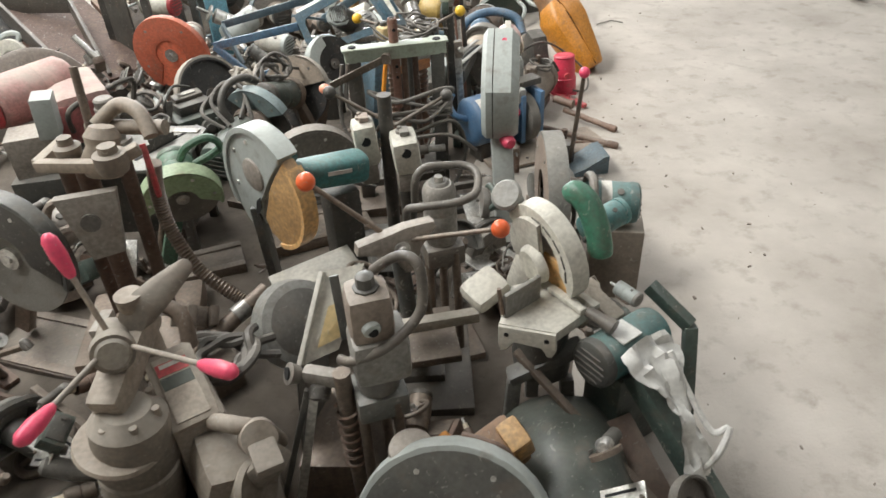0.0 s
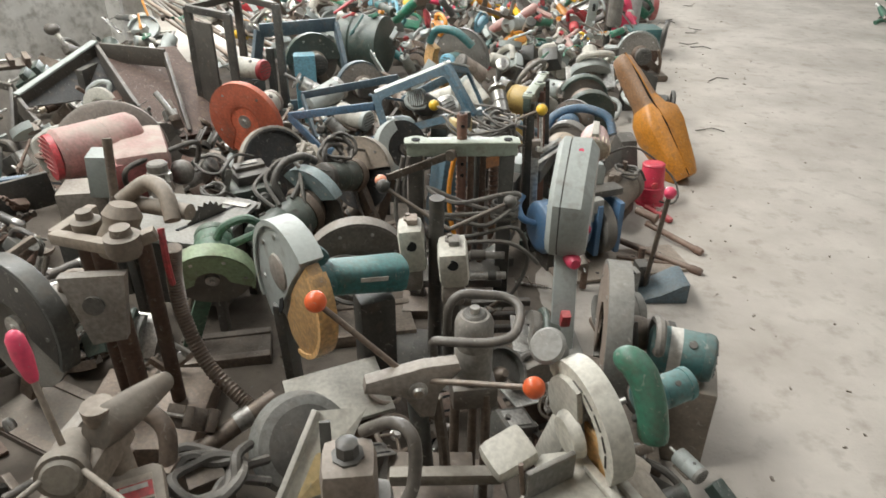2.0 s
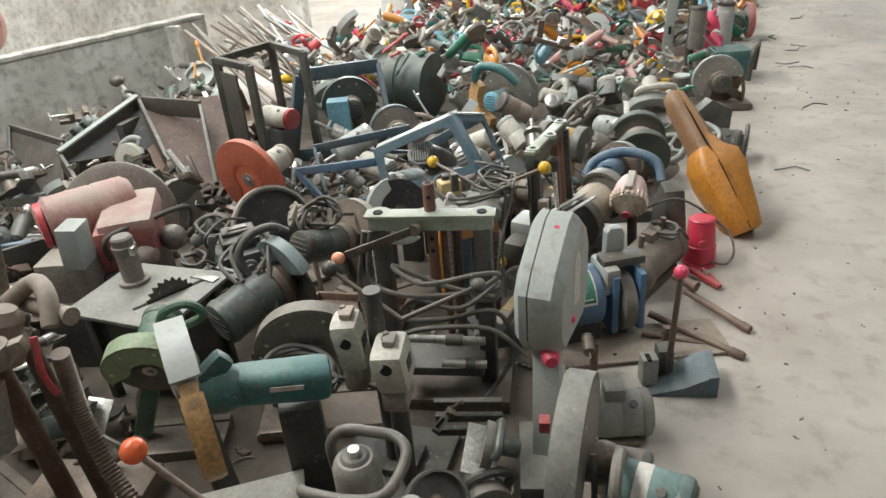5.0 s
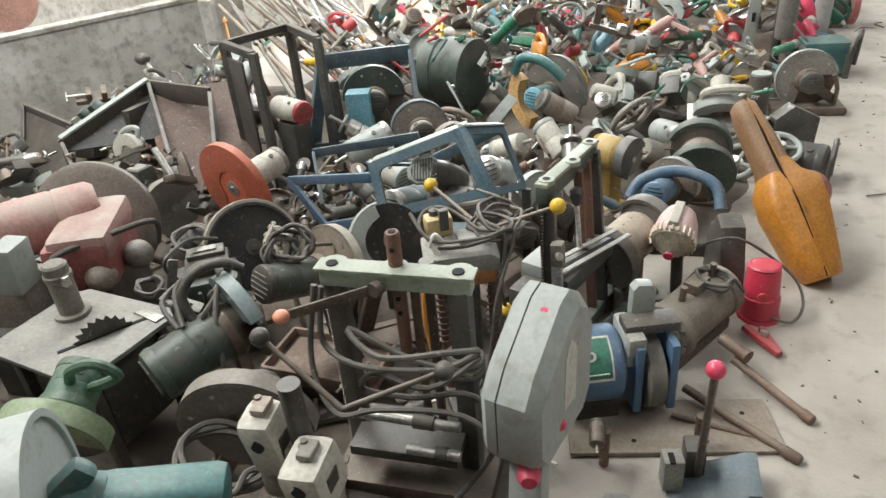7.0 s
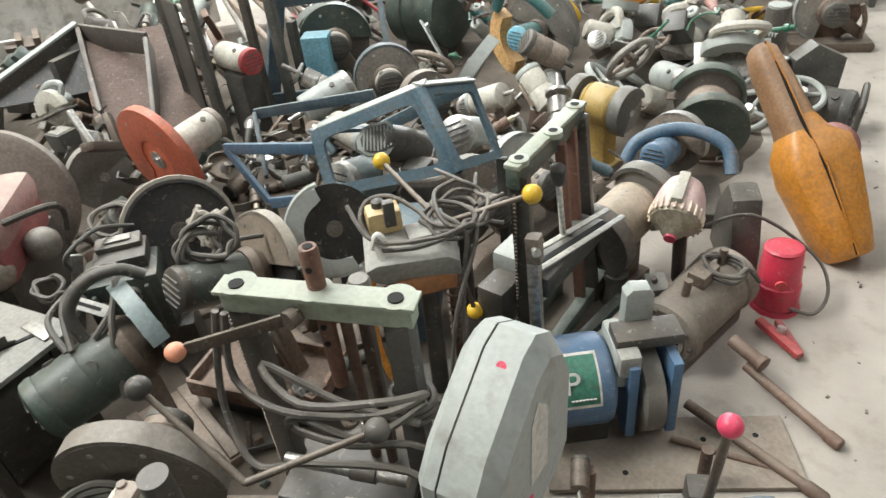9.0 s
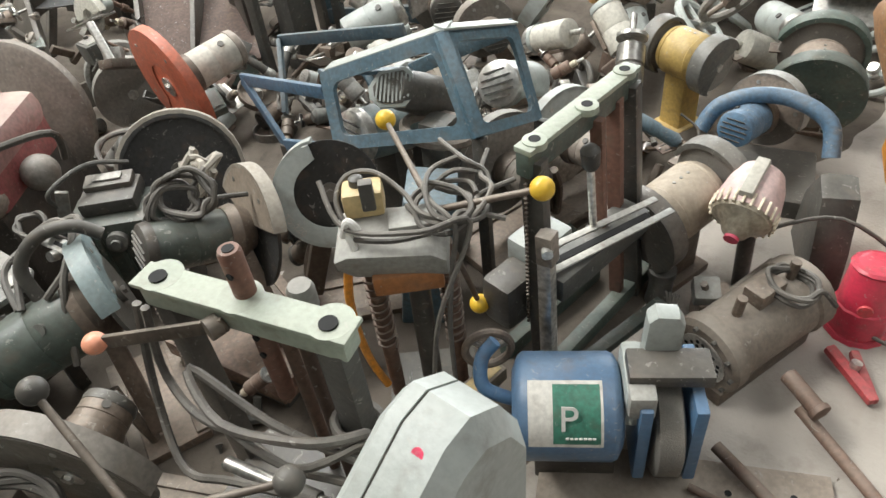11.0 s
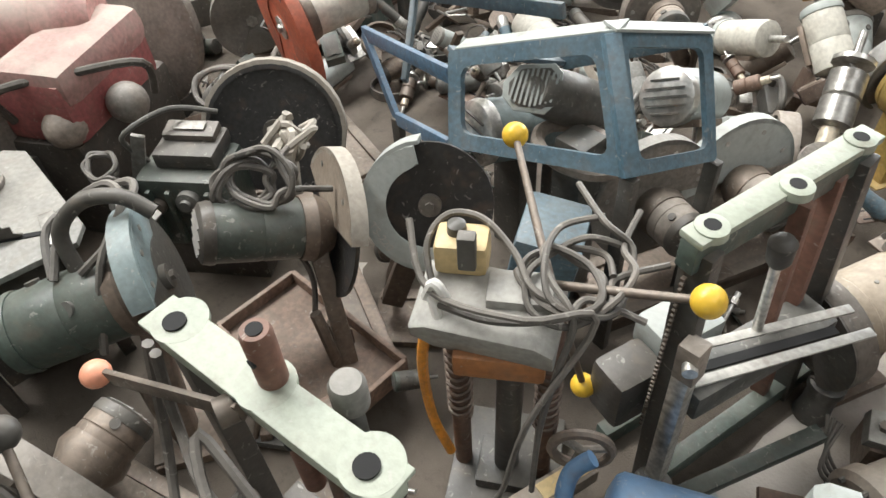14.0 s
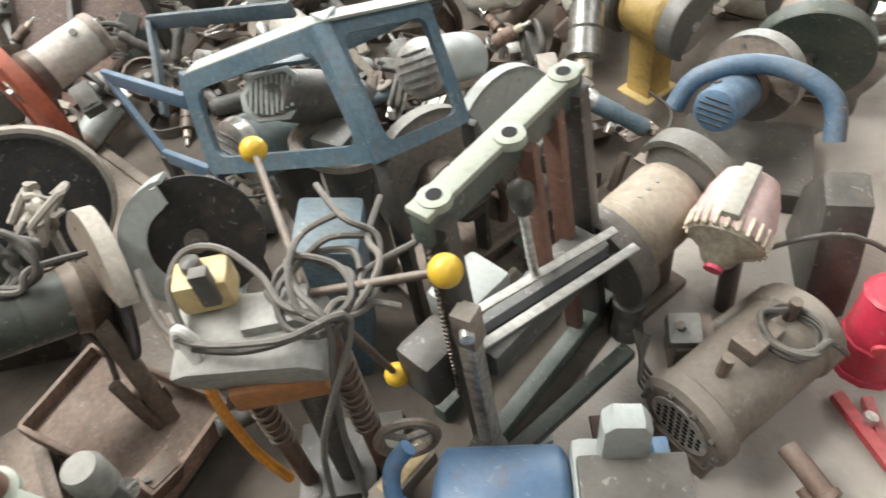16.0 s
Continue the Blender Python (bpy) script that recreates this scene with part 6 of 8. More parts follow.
# drill body with a gold collar, round grey motors, blue saw
r_ = thing("impact_drill", (0.4, 4.0, 0), "dusty pink and brass machine with a fluted gold collar", "drill")
p0, p1 = Vector((0.403, 3.925, 0.24)), Vector((0.415, 4.09, 0.31))
d_ = (p1 - p0).normalized()
part("nose", lathe(BM(), p0, p0 + d_ * 0.06, [(0, 0.015), (0.2, 0.028), (0.5, 0.038), (0.8, 0.066), (1, 0.07)]), GOLD, r_)
part("tip", cyl(BM(), p0 - d_ * 0.006, p0 + d_ * 0.006, 0.017, n=16), PINK, r_)
f, u, a = axes(d_)
bm = BM()
for k in range(24):
    q = p0 + d_ * 0.055 + (f * math.cos(k * 0.2618) + u * math.sin(k * 0.2618)) * 0.073
    bar(bm, q - d_ * 0.004, q + d_ * 0.03, 0.0055, 0.007, 0.001)
part("flutes", bm, GOLD, r_)
part("body", lathe(BM(), p0 + d_ * 0.058, p1, [(0, 0.07), (0.2, 0.074), (0.7, 0.064), (1, 0.05)]), PALEPINK, r_)
part("top_rib", bar(BM(), p0 + d_ * 0.07 + u * 0.075, p1 + u * 0.055, 0.03, 0.025, 0.005), CREAM, r_)
part("support", cyl(BM(), (0.43, 4.04, 0.0), (0.42, 4.02, 0.24), 0.02), MGREY, r_)
bench_grinder((0.255, 4.02, 0.22), (0.35, 0.9, 0.1), 0.082, 0.2, BEIGE, "dusty beige bench grinder with a dark flange", guard=MGREY, wheel_r=0.105)
r_ = cut_off_saw((0.33, 4.55, 0.2), (-0.2, -0.95, 0.2), 0.11, 0.05, -10, 190, GREY, GREY, BLUE, "blue circular saw with a wide closed handle", mlen=0.17, mr=0.05, cap=BLUE, handle=False, base=False)
part("closed_handle", tube(BM(), [(0.19, 4.4, 0.19), (0.22, 4.44, 0.25), (0.3, 4.47, 0.285), (0.4, 4.48, 0.29), (0.5, 4.45, 0.26), (0.53, 4.4, 0.19)], 0.023, 10), BLUE, r_)
part("sole_plate", box(BM(), (0.36, 4.46, 0.03), (0.3, 0.26, 0.06), (0, 0, 10), 0.01), DARK, r_)
bench_grinder((0.41, 4.82, 0.2), (-0.15, 0.95, 0.15), 0.085, 0.16, GREY, "dusty grey bench grinder with two round guards", guard=MOSS, wheel_r=0.13)
bench_grinder((0.05, 4.68, 0.26), (0.9, -0.4, 0.0), 0.075, 0.16, MUST, "yellow bench grinder with dark cup guards", guard=MGREY, wheel_r=0.085, plinth=MUST)
bench_grinder((-0.2, 4.35, 0.16), (0.8, 0.5, 0.0), 0.07, 0.14, LGREY, "small grey bench grinder with pale wheel guards", guard=GREY, wheel_r=0.09)
r_ = thing("vacuum_box", (0.58, 4.25, 0), "dark dusty tapered plastic machine housing", "machine housing")
f, u, a = axes((0.9, 0.3, 0.0))
part("housing", prism(BM(), [(-0.12, 0.0), (0.12, 0.0), (0.1, 0.16), (0.02, 0.27), (-0.05, 0.25), (-0.1, 0.12)], (0.57, 4.2, 0.0), f, u, a, -0.045, 0.045, 0.02), DARK, r_)
part("red_mark", cyl(BM(), (0.61, 4.15, 0.15), (0.617, 4.152, 0.15), 0.012), RED, r_)

# ---- second frame and yellow-knobbed press, nearest at the end ----
r_ = thing("saw_frame", (0.13, 3.7, 0), "dark posts with a pale green bridge bar and slotted steel fence", "saw frame")
P0, P1, P2 = Vector((0.095, 3.525, 0.637)), Vector((0.14, 3.696, 0.64)), Vector((0.156, 3.88, 0.637))
cb = part("bridge_bar", bar(BM(), P0, P2, 0.038, 0.012, 0.003), PALEG, r_)
part("bridge_web", bar(BM(), P0 - Vector((0, 0, 0.03)), P2 - Vector((0, 0, 0.03)), 0.03, 0.05, 0.004), MOSS, r_)
for q in (Vector((0.103, 3.558, 0.644)), Vector((0.14, 3.696, 0.646)), Vector((0.152, 3.847, 0.644))):
    part("bolt_hole", lathe(BM(), q - Vector((0, 0, 0.012)), q + Vector((0, 0, 0.003)), [(0, 0.023), (0.9, 0.022), (1, 0.012)]), PALEG, cb)
    part("bore", cyl(BM(), q, q + Vector((0, 0, 0.0036)), 0.011), HOLE_SHADE, cb)
part("post", bar(BM(), (0.13, 3.545, 0.0), (0.105, 3.55, 0.61), 0.045, 0.03, 0.004), DARK, r_)
part("post", bar(BM(), (0.2, 3.9, 0.0), (0.158, 3.86, 0.61), 0.045, 0.035, 0.004), DARK, r_)
part("guide_rail", bar(BM(), (0.18, 3.84, 0.05), (0.15, 3.81, 0.6), 0.03, 0.024), RUSTRED, r_)
part("guide_rail", bar(BM(), (0.165, 3.745, 0.3), (0.148, 3.73, 0.6), 0.026, 0.02), RUSTRED, r_)
bm = BM()
for k in range(34):
    z = 0.2 + k * 0.011
    box(bm, (0.098, 3.533, z), (0.006, 0.012, 0.005), (0, 0, 0), 0)
part("rack_teeth", bm, IRON, r_)
part("chrome_slide", bar(BM(), (0.152, 3.52, 0.1), (0.142, 3.525, 0.42), 0.03, 0.03, 0.006), STEEL, r_)
part("slide_plate", bar(BM(), (0.147, 3.522, 0.4), (0.143, 3.524, 0.47), 0.034, 0.034, 0.003), GREY, r_)
part("slide_screw", cyl(BM(), (0.15, 3.51, 0.44), (0.158, 3.498, 0.44), 0.011), STEEL, r_)
for o_ in (-0.022, 0.022):
    part("slotted_fence", bar(BM(), (0.12 + o_, 3.55 - o_, 0.36), (0.27 + o_, 3.83 - o_ * 0.5, 0.36), 0.017, 0.005, 0.002), WORNS, r_)
part("fence_slot", bar(BM(), (0.13, 3.56, 0.352), (0.25, 3.79, 0.352), 0.016, 0.006, 0), HOLE_SHADE, r_)
kn = part("plunger", cyl(BM(), (0.165, 3.7, 0.35), (0.155, 3.69, 0.52), 0.008), STEEL, r_)
part("plunger_knob", lathe(BM(), (0.156, 3.692, 0.51), (0.153, 3.688, 0.565), [(0, 0.012), (0.2, 0.018), (0.8, 0.02), (0.95, 0.014), (1, 0.006)]), BLACK, kn)
wh = part("hand_wheel", tube(BM(), [(0.06 + 0.05 * math.cos(t) * 0.75, 3.42 + 0.05 * math.cos(t) * 0.6, 0.2 + 0.05 * math.sin(t)) for t in np.linspace(0, 2 * math.pi, 13)[:-1]], 0.009, 8, 4, closed=True), GREY, r_)
bm = BM()
for t in (0.3, 2.4, 4.5):
    cyl(bm, (0.06, 3.42, 0.2), (0.06 + 0.05 * math.cos(t) * 0.75, 3.42 + 0.05 * math.cos(t) * 0.6, 0.2 + 0.05 * math.sin(t)), 0.007, n=8)
part("spokes", bm, GREY, wh)
part("bed", box(BM(), (0.17, 3.7, 0.3), (0.075, 0.3, 0.06), (0, 0, -14), 0.008), DARK, r_)
part("base_rail", bar(BM(), (0.12, 3.45, 0.03), (0.22, 4.0, 0.03), 0.032, 0.045, 0.004), MOSS, r_)
part("base_rail", bar(BM(), (0.02, 3.55, 0.03), (0.1, 3.9, 0.03), 0.032, 0.045, 0.004), MOSS, r_)

# feet, wires and a bolted bracket beside the second frame
for q in ((0.27, 3.9, 0.0), (0.16, 3.5, 0.0)):
    part("rubber_foot", lathe(BM(), q, (q[0], q[1], 0.11), [(0, 0.035), (0.3, 0.03), (0.75, 0.03), (0.8, 0.034), (0.98, 0.034), (1, 0.03)], 20), DARK, r_)
part("cross_rail", bar(BM(), (0.2, 3.52, 0.09), (0.31, 3.78, 0.12), 0.03, 0.025, 0.003), MOSS, r_)
part("cross_rail", bar(BM(), (0.17, 3.46, 0.07), (0.24, 3.58, 0.07), 0.02, 0.02, 0.003), LGREY, r_)
part("motor_pack", box(BM(), (0.06, 3.66, 0.3), (0.09, 0.12, 0.07), (0, 0, -14), 0.012), LGREY, r_)
part("motor_pack", box(BM(), (0.045, 3.55, 0.24), (0.08, 0.1, 0.12), (0, 0, -14), 0.016), DARK, r_)
r_ = thing("clamp_bracket", (0.4, 3.88, 0), "grey cast bracket with a bolted square lug", "bracket")
part("block", box(BM(), (0.4, 3.88, 0.05), (0.08, 0.09, 0.1), (0, 0, 25), 0.01), GREY, r_)
part("lug", box(BM(), (0.385, 3.86, 0.12), (0.06, 0.06, 0.04), (18, 0, 25), 0.006), HEADG, r_)
part("bolt", cyl(BM(), (0.383, 3.852, 0.135), (0.38, 3.845, 0.155), 0.009, n=6), IRON, r_)
part("arm", cyl(BM(), (0.42, 3.9, 0.07), (0.5, 3.98, 0.16), 0.014), GREY, r_)
r_ = thing("broken_casting", (0.34, 3.62, 0), "broken brown casting with a torn plate", "scrap metal")
part("plate", box(BM(), (0.34, 3.66, 0.03), (0.1, 0.07, 0.012), (12, 8, 35), 0.002), BROWN, r_)
part("rib", bar(BM(), (0.3, 3.6, 0.01), (0.38, 3.7, 0.05), 0.02, 0.025), IRON, r_)
for k in range(4):
    cable([(0.3 + 0.01 * k, 3.84, 0.1), (0.34, 3.8 - 0.012 * k, 0.05), (0.4, 3.79 - 0.01 * k, 0.02 + 0.008 * k), (0.44, 3.8, 0.04), (0.47, 3.76 + 0.01 * k, 0.01)], 0.0035)

r_ = lever_press((-0.06, 3.37), (-0.06, 3.38, 0.5), "grey-headed mortising press with yellow ball levers and wound cable",
                 [((-0.277, 3.612, 0.559), YELLOW), ((0.155, 3.484, 0.606), YELLOW), ((-0.009, 3.506, 0.222), YELLOW)], hub=(-0.03, 3.42, 0.54), foot=(0.2, 0.24), yaw=35)
f, u, a = axes((math.sin(radians(-30)), math.cos(radians(-30)), 0.25))
part("head", prism(BM(), [(-0.1, -0.03), (0.07, -0.03), (0.1, -0.005), (0.1, 0.02), (0.075, 0.035), (-0.075, 0.035), (-0.1, 0.015)], (-0.075, 3.345, 0.505), f, u, a, -0.055, 0.055, 0.006), HEADG, r_)
part("head_cap", box(BM(), (-0.05, 3.38, 0.54), (0.09, 0.06, 0.026), (0, 0, 38), 0.006), HEADG, r_)
part("orange_guard", box(BM(), (-0.04, 3.33, 0.45), (0.13, 0.05, 0.045), (0, 0, 38), 0.008), ORNG, r_, "orange plastic depth guard")
part("switch_block", box(BM(), (-0.14, 3.36, 0.575), (0.075, 0.055, 0.055), (0, 0, 38), 0.012), CREAMY, r_)
part("switch_top", lathe(BM(), (-0.15, 3.36, 0.6), (-0.15, 3.36, 0.62), [(0, 0.014), (0.8, 0.013), (1, 0.006)]), DARK, r_)
part("rocker", box(BM(), (-0.115, 3.345, 0.6), (0.025, 0.02, 0.06), (0, 0, 38), 0.004), BLACK, r_)
for dx, dy in ((-0.07, -0.03), (0.05, 0.05)):
    part("guide_column", cyl(BM(), (-0.06 + dx, 3.36 + dy, 0.04), (-0.06 + dx, 3.36 + dy, 0.48), 0.016), BROWN, r_)
    bm = BM()
    tube(bm, [(-0.06 + dx + 0.02 * math.cos(k * 1.05), 3.36 + dy + 0.02 * math.sin(k * 1.05), 0.2 + k * 0.0035) for k in range(66)], 0.003, 6, 2)
    part("spring", bm, BROWN, r_)
part("yellow_cord", tube(BM(), [(-0.15, 3.3, 0.48), (-0.17, 3.29, 0.35), (-0.16, 3.29, 0.2), (-0.13, 3.3, 0.1)], 0.009), AMBER, r_)
V0, V1 = Vector((0.011, 3.216, 0.120)), Vector((0.064, 3.454, 0.120))
vb = part("vice_bar", bar(BM(), V0 - Vector((0, 0, 0.02)), V1 - Vector((0, 0, 0.02)), 0.045, 0.04, 0.005), PUMPB, r_)
part("sticker", bar(BM(), mix(V0, V1, 0.55) + Vector((0, 0, 0.0015)), mix(V0, V1, 0.96) + Vector((0, 0, 0.0015)), 0.03, 0.002, 0), CREAMY, vb)
part("vice_foot", box(BM(), tuple(mix(V0, V1, 0.4) - Vector((0, 0, 0.08))), (0.05, 0.05, 0.08), (0, 0, 30), 0.004), DARK, r_)
for k in range(4):
    coil((-0.02 + 0.01 * k, 3.42 + 0.01 * k, 0.55 + 0.007 * k), 0.06 + 0.006 * k, 1, 0.005, (6 * k, -8, 40 * k), 20 + k)
cable([(-0.2, 3.32, 0.62), (-0.12, 3.28, 0.57), (0.0, 3.33, 0.57), (0.06, 3.4, 0.56), (0.04, 3.3, 0.4), (0.02, 3.27, 0.2), (-0.02, 3.25, 0.1)], 0.005)
cable([(-0.12, 3.29, 0.545), (-0.18, 3.33, 0.575), (-0.185, 3.375, 0.6), (-0.14, 3.4, 0.605), (-0.08, 3.4, 0.58), (-0.03, 3.38, 0.565), (0.03, 3.39, 0.56)], 0.005)
cable([(-0.11, 3.285, 0.545), (-0.04, 3.31, 0.55), (0.02, 3.36, 0.56), (0.05, 3.42, 0.57), (0.0, 3.46, 0.57), (-0.06, 3.44, 0.58), (-0.02, 3.4, 0.58), (0.04, 3.38, 0.56), (0.045, 3.35, 0.48), (0.04, 3.33, 0.35), (0.05, 3.31, 0.2)], 0.005)
r_ = thing("cloth_knot", (-0.12, 3.295, 0.535), "knotted strip of white rag tied round the cable", "rag")
part("knot", tube(BM(), [(-0.13, 3.28, 0.55), (-0.115, 3.285, 0.585), (-0.1, 3.29, 0.56), (-0.125, 3.285, 0.565), (-0.11, 3.28, 0.535), (-0.1, 3.275, 0.5)], 0.0075), WHITE, r_)

# chop saws round the dark block
ts_ = cut_off_saw((-0.388, 3.51, 0.403), (-0.55, 0.6, -0.35), 0.125, 0.05, -112, 82, LGREY, LGREY, DARK, "chop saw with a pale grey crescent guard and dark blade", wheel=SHEET, mlen=0.1, mr=0.055, handle=False, inner=0.66, bolts=0)
f, u, a = axes((-0.55, 0.6, -0.35))
tx = bpy.data.curves.new("model_text", "FONT")
tx.body, tx.size, tx.extrude = "TS-220", 0.022, 0.0004
tx.materials.append(PAPER)
tob = new("lettering", tx)
t0_ = radians(-34)
ct = Vector((-0.388, 3.51, 0.403)) + (f * math.cos(t0_) + u * math.sin(t0_)) * 0.106 - a * 0.0272
zt = -a
xt = (f * math.sin(t0_) - u * math.cos(t0_)).normalized()
yt = zt.cross(xt)
tob.parent = ts_
tob.matrix_basis = Matrix.Translation(-Vector(ts_.location)) @ Matrix(((xt.x, yt.x, zt.x, ct.x), (xt.y, yt.y, zt.y, ct.y), (xt.z, yt.z, zt.z, ct.z), (0, 0, 0, 1))) @ Matrix.Translation((-0.035, -0.008, 0))
cut_off_saw((-0.535, 3.385, 0.335), (-0.33, -0.86, 0.3), 0.15, 0.032, 25, 165, PUMPB, PALEIRON, MOSS, "chop saw with a dusty pale-rimmed guard and dark wheel", mlen=0.22, mr=0.058, wheel=SHEET, handle=False, inner=0.2, bolts=2)
cut_off_saw((-0.93, 3.5, 0.3), (-0.75, 0.55, -0.35), 0.165, 0.036, -30, 250, SHEET, PALEIRON, IRON, "chop saw with a big dark leaning wheel and pale rim", mlen=0.06, mr=0.05, wheel=SHEET, wheel_t=0.006, handle=False, inner=0.9, bolts=0)
r_ = thing("rag", (-0.72, 3.46, 0), "torn grey-green rag caught on the saw", "rag")
rg = random.Random(8)
for k in range(5):
    q = Vector((-0.75 + rg.uniform(-0.03, 0.03), 3.45 + rg.uniform(-0.03, 0.03), 0.41))
    pts_ = [q + Vector((rg.uniform(-0.05, 0.05), rg.uniform(-0.05, 0.05), rg.uniform(-0.05, 0.03))) for _ in range(6)]
    part("strip", tube(BM(), pts_, rg.uniform(0.006, 0.012), 6, 4), PALEIRON, r_)
part("hanging_end", tube(BM(), [(-0.75, 3.45, 0.4), (-0.73, 3.42, 0.25), (-0.72, 3.43, 0.0)], 0.01, 6, 4), PALEIRON, r_)
coil((-0.6, 3.3, 0.47), 0.06, 4, 0.006, (50, 20, 30), 31)
coil((-0.62, 3.27, 0.46), 0.05, 3, 0.006, (65, -10, 70), 33)
cable([(-0.58, 3.27, 0.44), (-0.55, 3.28, 0.38), (-0.54, 3.3, 0.32), (-0.53, 3.31, 0.24), (-0.5, 3.28, 0.18)], 0.006)
r_ = cut_off_saw((-0.625, 3.075, 0.36), (-0.42, -0.86, -0.18), 0.14, 0.04, 25, 140, FINB, FINB, MOSS, "dark green chop saw with a slate crescent guard and black grip", mlen=0.24, mr=0.076, cap=MOSS, wheel=DARK, handle=False, inner=0.55)
part("long_handle", tube(BM(), [(-0.7, 2.97, 0.4), (-0.73, 2.98, 0.47), (-0.71, 3.03, 0.52), (-0.66, 3.08, 0.53), (-0.62, 3.11, 0.5)], 0.014, 10), BLACK, r_)
part("screw_cap", cyl(BM(), (-0.655, 2.94, 0.375), (-0.645, 2.92, 0.39), 0.014, n=14), MGREY, r_)
cable([(-0.72, 2.93, 0.4), (-0.8, 2.97, 0.44), (-0.8, 3.06, 0.46), (-0.72, 3.12, 0.5), (-0.66, 3.05, 0.47), (-0.67, 2.97, 0.42)], 0.0075)
cable([(-0.7, 2.93, 0.41), (-0.77, 3.0, 0.47), (-0.74, 3.08, 0.51), (-0.68, 3.08, 0.5), (-0.64, 3.0, 0.44), (-0.6, 2.93, 0.3)], 0.0075)
cut_off_saw((-0.4, 2.78, 0.3), (-0.3, 0.85, 0.1), 0.165, 0.045, 0, 180, GREY, GREY, IRON, "grey chop saw with a wide half-round wheel guard", mlen=0.1, mr=0.05, handle=False)
coil((-0.38, 2.66, 0.3), 0.1, 4, 0.0075, (10, 10, 0), 41)

r_ = thing("planer", (-0.95, 3.27, 0), "dark green cast machine head with ribs, levers and slotted arms", "machine head")
PB = Vector((-0.955, 3.29, 0.0))
pm = pose(PB.x, PB.y, 0, 0, 0, 40)
pb = part("body", box(BM(), None, (0.2, 0.15, 0.2), bev=0.018, m=pm @ pose(0, 0, 0.22)), MOSS, r_)
for k in range(4):
    part("rib", box(BM(), None, (0.012, 0.016, 0.15), bev=0.004, m=pm @ pose(-0.07 + 0.045 * k, -0.08, 0.22)), MOSS, pb)
part("boss", lathe(BM(), pm @ Vector((0.02, -0.07, 0.27)), pm @ Vector((0.02, -0.105, 0.275)), [(0, 0.028), (0.7, 0.026), (0.8, 0.014), (1, 0.012)]), MGREY, pb)
part("boss", lathe(BM(), pm @ Vector((-0.06, -0.07, 0.25)), pm @ Vector((-0.06, -0.095, 0.252)), [(0, 0.02), (0.8, 0.018), (1, 0.008)]), MGREY, pb)
part("top_cover", box(BM(), None, (0.14, 0.11, 0.04), bev=0.01, m=pm @ pose(0.01, 0.02, 0.34)), BLACK, r_)
part("cover_frame", box(BM(), None, (0.12, 0.05, 0.02), bev=0.006, m=pm @ pose(0.01, 0.04, 0.37, 8, 0, 0)), MGREY, r_)
part("cover_window", box(BM(), None, (0.07, 0.024, 0.004), bev=0, m=pm @ pose(0.01, 0.04, 0.384, 8, 0, 0)), WORNS, r_)
part("lever", tube(BM(), [pm @ Vector(q) for q in ((-0.08, 0.0, 0.3), (-0.11, -0.02, 0.36), (-0.1, -0.03, 0.41), (-0.03, 0.05, 0.42), (0.05, 0.1, 0.38))], 0.006, 8), DARK, r_)
part("slotted_arm", box(BM(), None, (0.14, 0.035, 0.006), bev=0.002, m=pm @ pose(-0.08, -0.12, 0.3, 20, 15, -30)), WORNS, r_)
part("arm_slot", box(BM(), None, (0.08, 0.01, 0.008), bev=0, m=pm @ pose(-0.08, -0.12, 0.3, 20, 15, -30)), HOLE_SHADE, r_)
part("side_strut", box(BM(), None, (0.03, 0.012, 0.24), bev=0.003, m=pm @ pose(-0.12, -0.02, 0.28, 0, 18, 10)), WORNS, r_)
part("thumb_screw", lathe(BM(), pm @ Vector((-0.1, -0.1, 0.28)), pm @ Vector((-0.12, -0.14, 0.3)), [(0, 0.006), (0.5, 0.006), (0.55, 0.014), (1, 0.013)], 10), STEEL, r_)
part("sole", box(BM(), None, (0.28, 0.13, 0.12), bev=0.008, m=pm @ pose(0, 0, 0.06)), DARK, r_)
coil((-1.040, 3.140, 0.33), 0.04, 3, 0.006, (20, 10, 0), 51)
r_ = thing("rusty_tray", (-0.5, 3.25, 0), "rust-brown steel tray with turned-up edges on the floor", "tray")
part("pan", box(BM(), (-0.5, 3.25, 0.085), (0.36, 0.2, 0.02), (0, 0, 4), 0.004), RUSTY, r_)
for sx in (-1, 1):
    part("edge", box(BM(), tuple(pose(-0.5, 3.25, 0.1, 0, 0, 4) @ Vector((0, 0.1 * sx, 0))), (0.36, 0.012, 0.05), (0, 0, 4), 0.004), RUSTY, r_)
for sx in (-1, 1):
    part("edge", box(BM(), tuple(pose(-0.5, 3.25, 0.1, 0, 0, 4) @ Vector((0.18 * sx, 0, 0))), (0.012, 0.2, 0.05), (0, 0, 4), 0.004), RUSTY, r_)
part("skid", box(BM(), (-0.5, 3.25, 0.037), (0.3, 0.16, 0.075), (0, 0, 4), 0.004), DARK, r_)
part("lug", box(BM(), tuple(pose(-0.5, 3.25, 0.115, 0, 0, 4) @ Vector((0.03, 0.05, 0))), (0.06, 0.035, 0.05), (0, 0, 20), 0.004), BROWN, r_)
r_ = thing("capped_post", (-0.05, 3.1, 0), "steel post with a bright round cap behind the crossbar", "post")
part("shaft", cyl(BM(), (-0.05, 3.1, 0.0), (-0.05, 3.1, 0.59), 0.012), DARK, r_)
part("cap", lathe(BM(), (-0.05, 3.1, 0.585), (-0.05, 3.1, 0.628), [(0, 0.022), (0.8, 0.022), (0.9, 0.02), (1, 0.018)]), GREY, r_)

